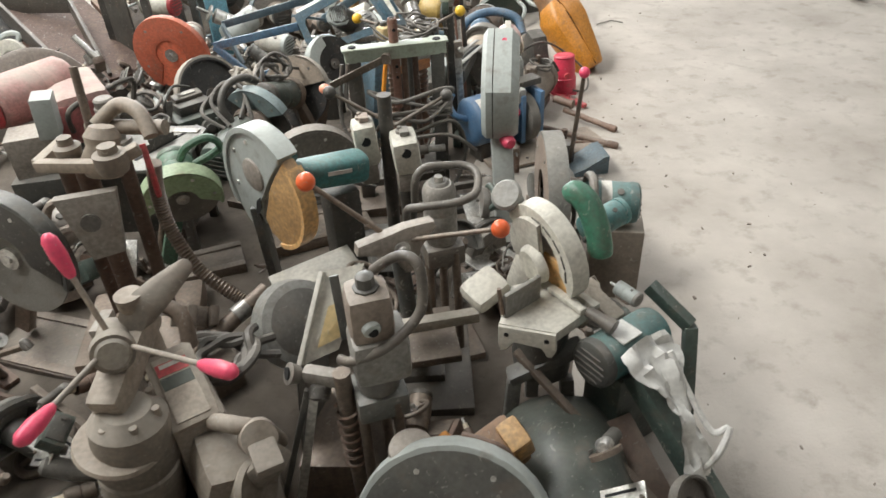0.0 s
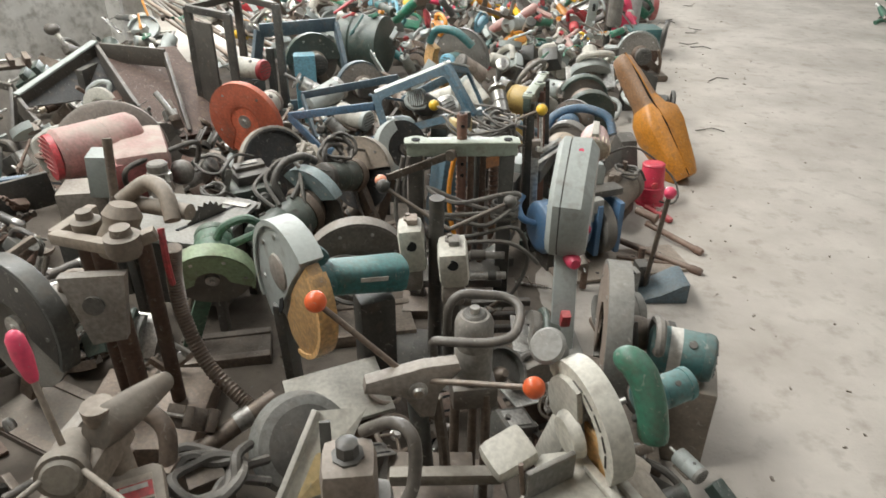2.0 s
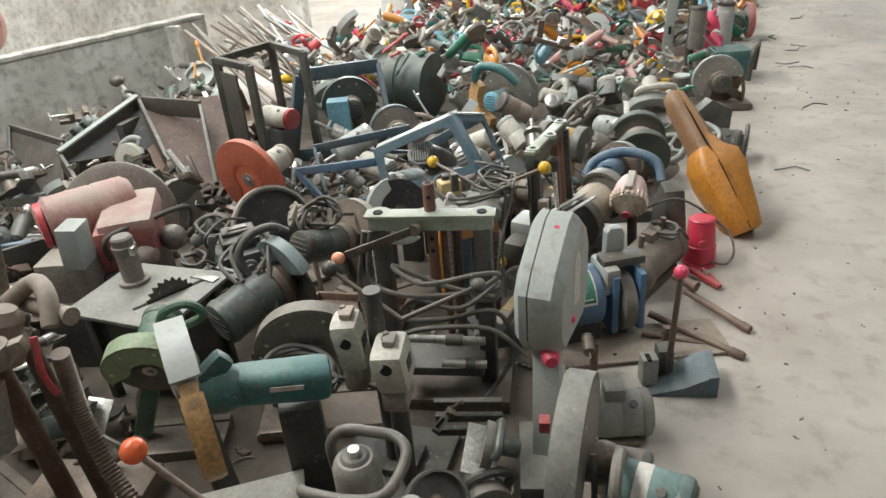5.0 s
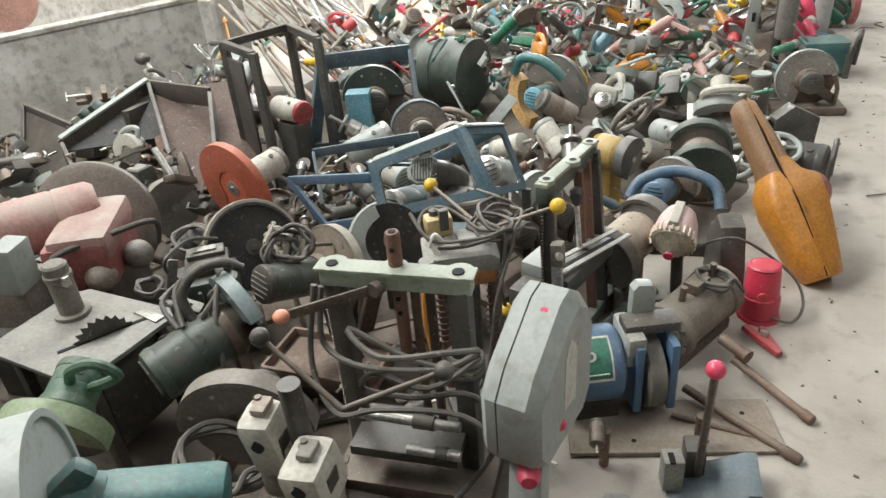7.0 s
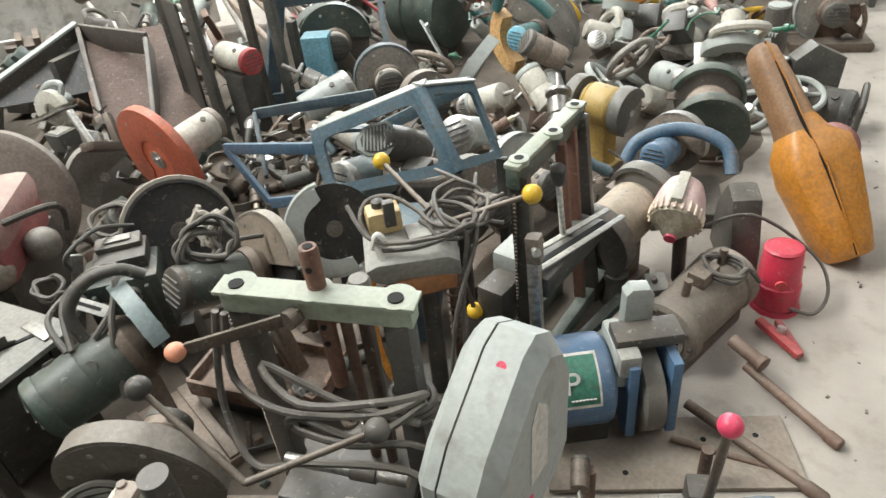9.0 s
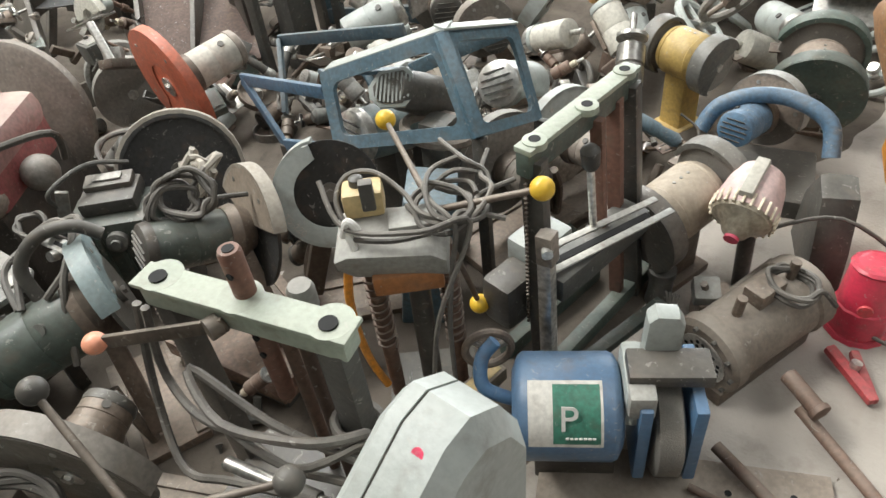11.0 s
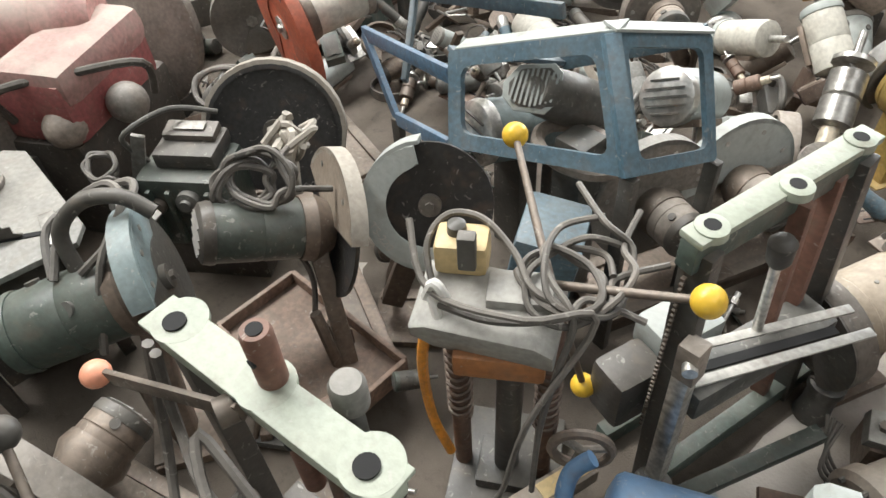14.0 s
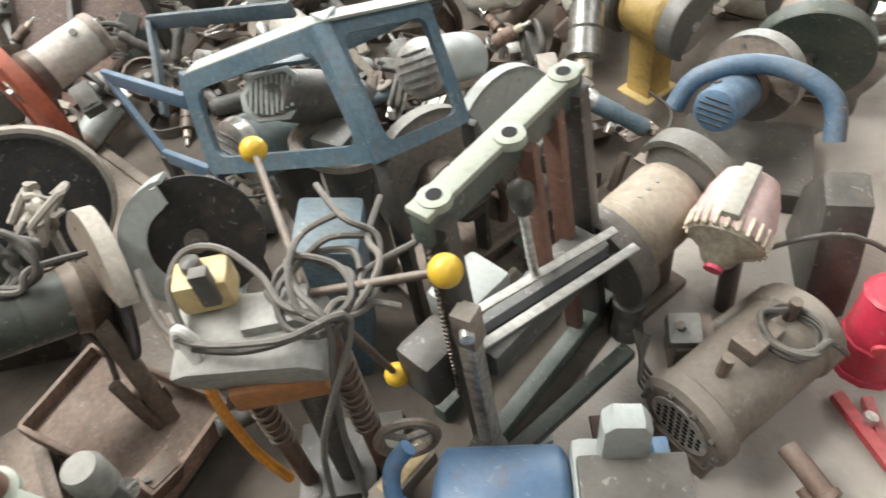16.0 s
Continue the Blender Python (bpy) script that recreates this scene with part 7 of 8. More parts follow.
# blue open frame
r_ = thing("machine_stand", (-0.3, 3.8, 0), "slate blue open steel machine frame lying tilted on the heap", "machine frame")
tl, bl, tr, br = Vector((-0.565, 3.735, 0.548)), Vector((-0.5, 3.665, 0.385)), Vector((-0.25, 3.81, 0.672)), Vector((-0.125, 3.735, 0.48))
tl2, bl2, tr2, br2 = Vector((-0.48, 3.98, 0.45)), Vector((-0.43, 3.9, 0.3)), Vector((-0.19, 4.03, 0.6)), Vector((-0.085, 3.955, 0.41))
part("front_frame", quad_frame((tl, tr, br, bl), 0.03, 0.014), FRAMEB, r_)
part("side_frame", quad_frame((tr, tr2, br2, br), 0.024, 0.012), FRAMEB, r_)
part("corner_post", bar(BM(), tr - Vector((0.004, 0, 0.005)), br, 0.03, 0.034, 0.004), FRAMEB, r_)
part("back_rail", bar(BM(), tl2, tr2, 0.012, 0.04, 0.005), DKBLUE, r_)
for q0, q1 in ((tl, tl2), (bl, bl2)):
    part("cross_rail", bar(BM(), q0, q1, 0.03, 0.012, 0.004), FRAMEB, r_)
part("top_flange", bar(BM(), tl + Vector((0.01, 0.02, 0.008)), tr + Vector((0.01, 0.02, 0.008)), 0.042, 0.006, 0.002), LGREY, r_)
part("top_flange", bar(BM(), tr + Vector((-0.005, 0.0, 0.009)), tr2 + Vector((-0.005, 0, 0.009)), 0.036, 0.006, 0.002), LGREY, r_)
al, ab = Vector((-0.97, 3.815, 0.405)), Vector((-0.8, 3.76, 0.26))
bm = BM()
for q0, q1 in ((al, mix(tl, bl, 0.25)), (al, ab), (ab, bl)):
    bar(bm, q0, q1, 0.014, 0.035, 0.004)
part("side_arm", bm, BLUE, r_)
bm = BM()
for q0, q1 in ((Vector((-0.96, 3.98, 0.45)), Vector((-0.5, 4.0, 0.55))), (Vector((-0.96, 3.98, 0.45)), Vector((-0.86, 3.84, 0.3)))):
    bar(bm, q0, q1, 0.014, 0.035, 0.004)
part("rear_arm", bm, DKBLUE, r_)
for q0 in (bl, br, bl2, br2, ab):
    part("leg", bar(BM(), q0, (q0.x, q0.y, 0.0), 0.03, 0.02, 0.003), DARK, r_)
r_ = thing("fan_motor", (-0.3, 3.74, 0), "grey saw motor with an oval vented cap inside the frame", "motor")
HX = Vector((-0.375, 3.77, 0.53))
hd_ = Vector((0.45, -0.62, 0.64)).normalized()
f, u, a = axes(hd_)
part("housing", lathe(BM(), HX + Vector((0.06, 0.15, -0.1)), HX - hd_ * 0.012, [(0, 0.04), (0.2, 0.05), (0.6, 0.052), (0.9, 0.048), (1, 0.04)]), MGREY, r_)
HEXP = [(-0.058, 0.008), (-0.03, 0.04), (0.035, 0.046), (0.05, 0.03), (0.05, -0.022), (0.022, -0.048), (-0.036, -0.044), (-0.058, -0.02)]
vc = part("vent_cap", prism(BM(), HEXP, HX, f, u, a, -0.012, 0.006, 0.004), LGREY, r_)
part("cap_bezel", prism(BM(), [(x * 0.8, y * 0.8) for x, y in HEXP], HX, f, u, a, 0.006, 0.0085), DARK, vc)
bm = BM()
for k in range(-4, 5):
    w_ = 0.036 - abs(k) * 0.0025
    bar(bm, HX + f * (k * 0.0095 - 0.006) - u * w_ + a * 0.0105, HX + f * (k * 0.0095 + 0.006) + u * w_ + a * 0.0105, 0.0042, 0.004, 0, up=tuple(a))
part("vent_grille", bm, LGREY, vc)
part("cap_badge", cyl(BM(), HX + a * 0.009, HX + a * 0.0125, 0.02, n=20), DARK, vc)
part("base_ring", tube(BM(), [HX + Vector((0.1 + 0.09 * math.cos(t), 0.02 + 0.06 * math.sin(t), -0.1)) for t in np.linspace(0, 2 * math.pi, 17)[:-1]], 0.014, 8, 3, closed=True), GREY, r_)
part("mount", bar(BM(), (-0.28, 3.8, 0.0), (-0.28, 3.8, 0.45), 0.07, 0.07), DARK, r_)
cut_off_saw((-0.2, 3.95, 0.24), (0.8, -0.3, 0.1), 0.15, 0.03, 0, 180, GREY, GREY, GREY, "grey chop saw with a large bare wheel", mlen=0.12, mr=0.05, handle=False)
cut_off_saw((-0.12, 4.16, 0.22), (0.8, -0.3, 0.1), 0.15, 0.03, 0, 180, LGREY, LGREY, GREY, "grey chop saw with a pale wheel behind the frame", mlen=0.12, mr=0.05, handle=False, wheel=STEEL)
r_ = thing("motor", (-0.5, 3.82, 0), "pale blue-grey motor lying behind the blue frame", "motor")
motor_parts(r_, (-0.46, 3.92, 0.33), (-0.5, 3.74, 0.38), 0.07, FINB, STEEL)
part("cradle", bar(BM(), (-0.48, 3.84, 0.0), (-0.48, 3.84, 0.3), 0.08, 0.06), DARK, r_)
r_ = thing("grey_box", (-0.2, 3.6, 0), "slate grey plastic machine box under the frame", "machine box")
part("body", box(BM(), (-0.22, 3.62, 0.2), (0.12, 0.14, 0.4), (0, 8, 30), 0.012), DKBLUE, r_)

# orange disc guard saw, black pitched frame, tall frame
cut_off_saw((-1.12, 3.69, 0.42), (0.2, 0.95, 0.1), 0.175, 0.03, -60, 240, ORANGE, ORANGE, CREAM, "chop saw with a bright orange-red disc guard", mlen=0.2, mr=0.055, cap=GREY, handle=False, wheel=ORANGE, wheel_t=0.012)
r_ = thing("pitched_frame", (-2.0, 4.3, 0), "black open steel machine housing tipped on its corner", "machine frame")
q1, q2, q3, q4 = Vector((-2.3, 4.5, 0.47)), Vector((-2.5, 4.05, 0.3)), Vector((-1.9, 4.5, 0.45)), Vector((-1.65, 4.15, 0.15))
bm = BM()
for x0, x1 in ((q2, q1), (q1, q3), (q1, Vector((-1.75, 4.0, 0.18))), (q3, q4), (q2, Vector((-2.1, 3.8, 0.06))), (Vector((-2.1, 3.8, 0.06)), Vector((-1.75, 4.0, 0.18)))):
    bar(bm, x0, x1, 0.02, 0.1, 0.004)
part("frame", bm, DARK, r_)
# light grey strip paints the light along the dark frame's top edge
part("lit_edge", bar(BM(), q2 + Vector((0, 0, 0.055)), q1 + Vector((0, 0, 0.055)), 0.05, 0.012), LGREY, r_)
def slab(o, e1, e2, t):
    bm = BM()
    nrm = e1.cross(e2).normalized() * t
    lo = [bm.verts.new(p) for p in (o, o + e1, o + e1 + e2, o + e2)]
    hi = [bm.verts.new(p + nrm) for p in (o, o + e1, o + e1 + e2, o + e2)]
    bm.faces.new(lo[::-1])
    bm.faces.new(hi)
    for k in range(4):
        bm.faces.new((lo[k], lo[(k + 1) % 4], hi[(k + 1) % 4], hi[k]))
    return bm


E1, E2, E3 = q2 - q1, Vector((-1.75, 4.0, 0.18)) - q1, Vector((0.3, 0.3, -0.02))
part("left_wall", slab(q1 - Vector((0, 0, 0.02)), E1, E3, 0.012), SHEET, r_)
part("right_wall", slab(q1 - Vector((0, 0, 0.02)), E2, E3, 0.012), INNER, r_)
part("back_wall", slab(q1 + E3 - Vector((0, 0, 0.02)), E1, E2, 0.012), INNER, r_)
part("leg", bar(BM(), (-2.3, 4.45, 0.0), (-2.3, 4.45, 0.42), 0.04, 0.3), DARK, r_)
r_ = thing("tall_frame", (-1.5, 4.6, 0), "tall dark steel machine stand with open sides", "machine frame")
c4 = [Vector((-1.7, 4.45, 0)), Vector((-1.58, 4.8, 0)), Vector((-1.27, 4.58, 0)), Vector((-1.42, 4.3, 0))]
for k in range(4):
    part("post", bar(BM(), c4[k], c4[k] + Vector((0, 0, 0.74)), 0.04, 0.03, 0.003), DARK, r_)
for k in range(4):
    if k != 2:
        part("rail", bar(BM(), c4[k] + Vector((0, 0, 0.73)), c4[(k + 1) % 4] + Vector((0, 0, 0.73)), 0.03, 0.035, 0.003), DARK, r_)
part("side_panel", bar(BM(), c4[0] + Vector((0, 0, 0.4)), c4[3] + Vector((-0.12, 0.06, 0.4)), 0.012, 0.55, 0.003), DARK, r_)
r_ = thing("motor", (-1.35, 4.5, 0), "cream motor with a red end cap inside the dark stand", "motor")
motor_parts(r_, (-1.52, 4.52, 0.42), (-1.33, 4.46, 0.42), 0.055, CREAM, RED)
part("bracket", box(BM(), (-1.43, 4.5, 0.18), (0.12, 0.1, 0.36), (0, 0, -15), 0.006), DARK, r_)
r_ = thing("plastic_box", (-1.2, 4.72, 0), "bright sky-blue plastic box", "box")
part("body", box(BM(), (-1.2, 4.75, 0.22), (0.12, 0.1, 0.44), (0, 0, 20), 0.012), SKYB, r_)

# farther saws and drums
cut_off_saw((-1.2, 4.9, 0.36), (0.5, -0.85, 0.05), 0.16, 0.05, 0, 180, MOSS, MOSS, CREAM, "chop saw with a dark green round guard", mlen=0.1, mr=0.06, wheel=MGREY, handle=False)
cut_off_saw((-0.88, 4.75, 0.27), (0.55, -0.8, 0.1), 0.14, 0.05, -30, 200, GREY, DKBLUE, CREAM, "chop saw with a pale blue-rimmed round guard", mlen=0.1, mr=0.06, handle=False)
cut_off_saw((-0.66, 4.65, 0.24), (0.7, -0.6, 0.1), 0.11, 0.05, -30, 200, GREY, GREY, GREY, "small grey chop saw with a dusty guard", mlen=0.1, mr=0.05, handle=False)
r_ = thing("machine_stand", (-1.3, 5.15, 0), "dark slate open machine frame standing behind the saws", "machine frame")
q1, q2, q3, q4 = Vector((-1.55, 5.0, 0.5)), Vector((-1.15, 5.25, 0.5)), Vector((-1.0, 5.0, 0.1)), Vector((-1.6, 4.85, 0.05))
bm = BM()
for x0, x1 in ((q1, q2), (q1, q4), (q2, q3), (q4, q3)):
    bar(bm, x0, x1, 0.025, 0.08, 0.004)
part("frame", bm, DKBLUE, r_)
part("leg", bar(BM(), (-1.5, 5.0, 0), (-1.5, 5.0, 0.4), 0.04, 0.04), DARK, r_)
r_ = thing("steel_drum", (-1.05, 5.6, 0), "dusty dark green steel drum on its side", "drum")
part("shell", lathe(BM(), (-1.2, 5.62, 0.3), (-0.9, 5.56, 0.3), [(0, 0.15), (0.03, 0.19), (0.3, 0.19), (0.33, 0.2), (0.36, 0.19), (0.97, 0.19), (1, 0.15)], 32), MOSS, r_)
part("saddle", box(BM(), (-1.05, 5.6, 0.07), (0.24, 0.2, 0.14), (0, 0, 0), 0.006), DARK, r_)
r_ = cut_off_saw((-0.36, 5.3, 0.3), (-0.35, -0.85, 0.1), 0.19, 0.03, -10, 170, GREY, GREY, TEAL, "teal and tan circular saw with a large round guard", mlen=0.16, mr=0.055, cap=SKYB, handle=False, base=False)
part("tan_shoe", prism(BM(), arc(0.18, 150, 260) + arc(0.12, 260, 150), (-0.4, 5.2, 0.32), *axes((-0.35, -0.85, 0.1)), -0.02, 0.05, 0.006), TAN, r_)
part("top_handle", tube(BM(), [(-0.55, 5.22, 0.42), (-0.5, 5.2, 0.5), (-0.38, 5.16, 0.5), (-0.28, 5.16, 0.42)], 0.025, 10), TEAL, r_)
part("prop", box(BM(), (-0.36, 5.28, 0.08), (0.2, 0.2, 0.16), (0, 0, 20), 0.008), DARK, r_)
r_ = thing("paint_can", (0.6, 5.76, 0), "dark tin can with a pale lid among the tools", "can")
part("body", lathe(BM(), (0.6, 5.76, 0.0), (0.6, 5.76, 0.3), [(0, 0.05), (0.02, 0.055), (0.97, 0.055), (1, 0.05)]), DARK, r_)
part("lid", cyl(BM(), (0.6, 5.76, 0.298), (0.6, 5.76, 0.31), 0.048), LGREY, r_)
cut_off_saw((0.83, 6.15, 0.17), (0.2, -0.95, 0.1), 0.16, 0.04, 10, 250, GREY, LGREY, BROWN, "chop saw with a pale curved guard and rusty blade", mlen=0.1, mr=0.06, wheel=BROWN, handle=False)
r_ = thing("generator", (1.0, 6.8, 0), "teal portable machine with a black roll-bar frame", "machine")
part("body", box(BM(), (0.93, 6.85, 0.12), (0.28, 0.22, 0.2), (0, 0, 15), 0.03), TEAL, r_)
part("roll_bar", tube(BM(), [(1.07, 6.7, 0.02), (1.08, 6.7, 0.22), (1.12, 6.85, 0.24), (1.14, 7.0, 0.22), (1.13, 7.0, 0.02)], 0.018), BLACK, r_)
r_ = thing("hopper", (0.76, 5.4, 0), "dark grey sheet metal hopper tipped open", "hopper")
part("sheet", prism(BM(), [(-0.1, 0.0), (0.1, 0.0), (0.12, 0.2), (0.0, 0.26), (-0.08, 0.2)], (0.76, 5.42, 0.0), *axes((0.3, -0.9, 0.1)), -0.05, 0.05, 0.006), MGREY, r_)
r_ = thing("motor", (0.83, 5.15, 0), "black motor housing with a square carry frame", "motor")
motor_parts(r_, (0.74, 5.2, 0.09), (0.9, 5.16, 0.09), 0.085, DARK, DARK)
part("frame", tube(BM(), [(0.92, 5.06, 0.0), (0.93, 5.06, 0.17), (0.95, 5.24, 0.17), (0.95, 5.24, 0.0)], 0.012), BLACK, r_)
r_ = thing("coffee_red_disc", (0.84, 4.9, 0), "red plastic round cover lying on edge", "cover")
part("cover", lathe(BM(), (0.83, 4.82, 0.09), (0.85, 4.87, 0.09), [(0, 0.06), (0.3, 0.088), (1, 0.088)]), DRED, r_)

r_ = thing("aluminium_beam", (0.5, 6.6, 0), "upright pale aluminium box beam standing in the heap", "beam")
part("beam", bar(BM(), (0.48, 6.7, 0.0), (0.52, 6.6, 0.62), 0.07, 0.05, 0.006), LGREY, r_)
part("end_slot", box(BM(), (0.51, 6.59, 0.4), (0.02, 0.02, 0.05), (0, 0, 0), 0), HOLE_SHADE, r_)
r_ = thing("drill_stand", (0.66, 6.9, 0), "dark upright drill stand with a grey motor", "drill stand")
part("column", cyl(BM(), (0.66, 6.9, 0.0), (0.66, 6.9, 0.6), 0.03), DARK, r_)
motor_parts(r_, (0.7, 6.88, 0.2), (0.7, 6.88, 0.5), 0.06, GREY, DARK)
part("foot_plate", box(BM(), (0.66, 6.9, 0.02), (0.25, 0.25, 0.04), (0, 0, 0), 0.006), DARK, r_)
r_ = thing("pink_bag", (0.8, 7.3, 0), "bright pink cloth bag slumped on the tools", "bag")
part("cloth", ball(BM(), (0.78, 7.3, 0.2), 0.11, sq=1.8), PINK, r_)
r_ = thing("drill_stand", (0.92, 7.6, 0), "grey upright tool with a dark base by the aisle", "drill stand")
motor_parts(r_, (0.92, 7.6, 0.05), (0.93, 7.6, 0.4), 0.07, LGREY, DARK)
part("foot_plate", box(BM(), (0.93, 7.6, 0.03), (0.26, 0.22, 0.06), (0, 0, 15), 0.01), DARK, r_)
bench_grinder((1.05, 8.1, 0.16), (0.9, 0.2, 0.0), 0.08, 0.16, MGREY, "dark bench grinder with red-rimmed wheel at the aisle", guard=DRED, wheel_r=0.14)

# steel tubes in a sheaf against the far end of the low wall
rg = random.Random(11)
for k in range(38):
    y = rg.uniform(5.6, 6.7)
    p0 = Vector((-2.75 + rg.uniform(-0.2, 0.2), y + 0.25, 0.42 + rg.uniform(0, 0.28)))
    p1 = Vector((-1.55 + rg.uniform(-0.3, 0.3), y - 0.6, 0.12 + rg.uniform(0, 0.22)))
    r_ = thing("steel_tube", tuple((p0 + p1) / 2), "long dusty grey steel tube in a loose sheaf", "tube", "steel tubes in a sheaf")
    part("pipe", cyl(BM(), p0, p1, rg.uniform(0.008, 0.014), n=10), rg.choice((GREY, IRON, LGREY)), r_)
# things by the low wall
r_ = thing("metal_tray", (-2.95, 4.3, 0), "dark steel tray frame leaning on the low wall", "tray")
bm = BM()
q1, q2 = Vector((-3.22, 4.42, 0.34)), Vector((-2.72, 4.3, 0.3))
q3, q4 = Vector((-3.12, 4.2, 0.02)), Vector((-2.65, 4.1, 0.02))
for x0, x1 in ((q1, q2), (q1, q3), (q2, q4), (q3, q4)):
    bar(bm, x0, x1, 0.02, 0.05, 0.003)
part("rim", bm, DARK, r_)
bm = BM()
vs = [bm.verts.new(q) for q in (q1, q2, q4, q3)]
vs2 = [bm.verts.new(q + Vector((0, 0.012, 0))) for q in (q1, q2, q4, q3)]
bm.faces.new(vs)
bm.faces.new(vs2[::-1])
for k in range(4):
    bm.faces.new((vs[k], vs[(k + 1) % 4], vs2[(k + 1) % 4], vs2[k]))
part("sheet", bm, MGREY, r_)
r_ = thing("round_saw_stand", (-4.2, 5.0, 0), "faded red round disc standing behind the low wall", "disc")
part("disc", cyl(BM(), (-4.17, 5.2, 0.8), (-4.14, 5.14, 0.8), 0.23, n=40), surf("faded_rose_disc", (0.33, 0.17, 0.14), 0.7, dust=0.25, vary=0.25), r_)
part("prop", bar(BM(), (-4.18, 5.22, 0.0), (-4.18, 5.22, 0.62), 0.06, 0.06), DARK, r_)
r_ = thing("hammer_tool", (-3.05, 5.2, 0), "dark knobbed valve on a pale pipe against the low wall", "valve")
part("pipe", cyl(BM(), (-3.05, 5.2, 0.4), (-2.7, 5.1, 0.05), 0.015), CREAM, r_)
part("knob", ball(BM(), (-3.06, 5.2, 0.41), 0.05, sq=0.8), DARK, r_)
r_ = thing("work_bench", (-2.0, 3.1, 0), "dark steel channel with a blue bracket beside the heap", "steel channel")
part("channel", bar(BM(), (-2.3, 2.75, 0.22), (-1.75, 3.2, 0.28), 0.02, 0.14, 0.003), DARK, r_)
part("bracket", bar(BM(), (-2.2, 3.1, 0.26), (-1.85, 3.2, 0.3), 0.03, 0.05), BLUE, r_)
part("leg", bar(BM(), (-1.95, 3.03, 0.0), (-1.95, 3.03, 0.25), 0.05, 0.05), DARK, r_)
bench_grinder((-1.75, 3.9, 0.18), (0.8, -0.4, 0.1), 0.08, 0.2, GREY, "dusty grey bench grinder near the orange disc", guard=GREY, wheel_r=0.12)


# ---- loose tools that fill the heap ----
def g_grinder(body, cap):
    r = thing("angle_grinder", (0, 0, 0), "dusty used angle grinder lying in the heap", "angle grinder", "loose tools in the heap")
    part("body", lathe(BM(), (0, 0, 0.035), (0.2, 0, 0.04), [(0, 0.02), (0.05, 0.03), (0.5, 0.03), (0.55, 0.025), (0.9, 0.03), (1, 0.02)], 14), body, r)
    part("gear_head", lathe(BM(), (-0.06, 0, 0.035), (0.01, 0, 0.035), [(0, 0.02), (0.3, 0.034), (1, 0.03)], 14), STEEL, r)
    part("guard", prism(BM(), arc(0.065, 60, 300, 14) + [(0, 0)], (-0.045, 0, 0.01), Vector((1, 0, 0)), Vector((0, 1, 0)), Vector((0, 0, 1)), -0.008, 0.012, 0), cap, r)
    part("disc", cyl(BM(), (-0.045, 0, 0.0), (-0.045, 0, 0.004), 0.06, n=20), GRIT, r)
    part("cord", tube(BM(), [(0.2, 0, 0.04), (0.26, 0.03, 0.03), (0.25, 0.1, 0.015), (0.16, 0.12, 0.012)], 0.005, 6, 3), CABLE, r)
    return r


def g_drill(body, chuck):
    r = thing("electric_drill", (0, 0, 0), "dusty used pistol-grip electric drill in the heap", "electric drill", "loose tools in the heap")
    part("body", lathe(BM(), (-0.08, 0, 0.035), (0.1, 0, 0.035), [(0, 0.02), (0.08, 0.034), (0.6, 0.034), (0.8, 0.028), (1, 0.022)], 14), body, r)
    part("chuck", lathe(BM(), (0.1, 0, 0.035), (0.15, 0, 0.035), [(0, 0.018), (0.2, 0.021), (0.7, 0.02), (1, 0.01)], 12), chuck, r)
    part("grip", tube(BM(), [(-0.05, 0.01, 0.035), (-0.06, 0.07, 0.034), (-0.075, 0.14, 0.03)], 0.02, 8, 3), body, r)
    part("trigger", box(BM(), (-0.03, 0.06, 0.035), (0.02, 0.03, 0.02), (0, 0, 0), 0.003), BLACK, r)
    return r


def g_saw(body, guard):
    r = thing("circular_saw", (0, 0, 0), "dusty used circular saw resting on its sole plate", "circular saw", "loose tools in the heap")
    part("sole_plate", box(BM(), (0, 0, 0.006), (0.24, 0.13, 0.008), (0, 0, 0), 0.002), STEEL, r)
    part("blade_guard", prism(BM(), arc(0.1, 0, 180, 16) + arc(0.04, 180, 0, 8), (0, 0.02, 0.03), Vector((1, 0, 0)), Vector((0, 0, 1)), Vector((0, -1, 0)), -0.02, 0.02, 0.003), guard, r)
    part("motor", lathe(BM(), (0, 0.04, 0.06), (0, 0.14, 0.06), [(0, 0.03), (0.1, 0.038), (0.9, 0.036), (1, 0.028)], 14), body, r)
    part("handle", tube(BM(), [(0.06, 0.04, 0.06), (0.1, 0.05, 0.12), (0.04, 0.05, 0.15), (-0.05, 0.05, 0.13), (-0.06, 0.04, 0.07)], 0.016, 8, 4), body, r)
    part("blade", cyl(BM(), (0, 0.019, 0.03), (0, 0.021, 0.03), 0.085, n=28), STEEL, r)
    return r


def g_motor(body, cap):
    r = thing("motor", (0, 0, 0), "dusty loose electric motor in the heap", "motor", "loose tools in the heap")
    motor_parts(r, (-0.09, 0, 0.05), (0.07, 0, 0.05), 0.048, body, cap)
    part("shaft", cyl(BM(), (-0.14, 0, 0.05), (-0.08, 0, 0.05), 0.009, n=10), STEEL, r)
    bm = BM()
    box(bm, (-0.01, 0, 0.006), (0.1, 0.08, 0.012), (0, 0, 0), 0.002)
    part("foot", bm, IRON, r)
    return r


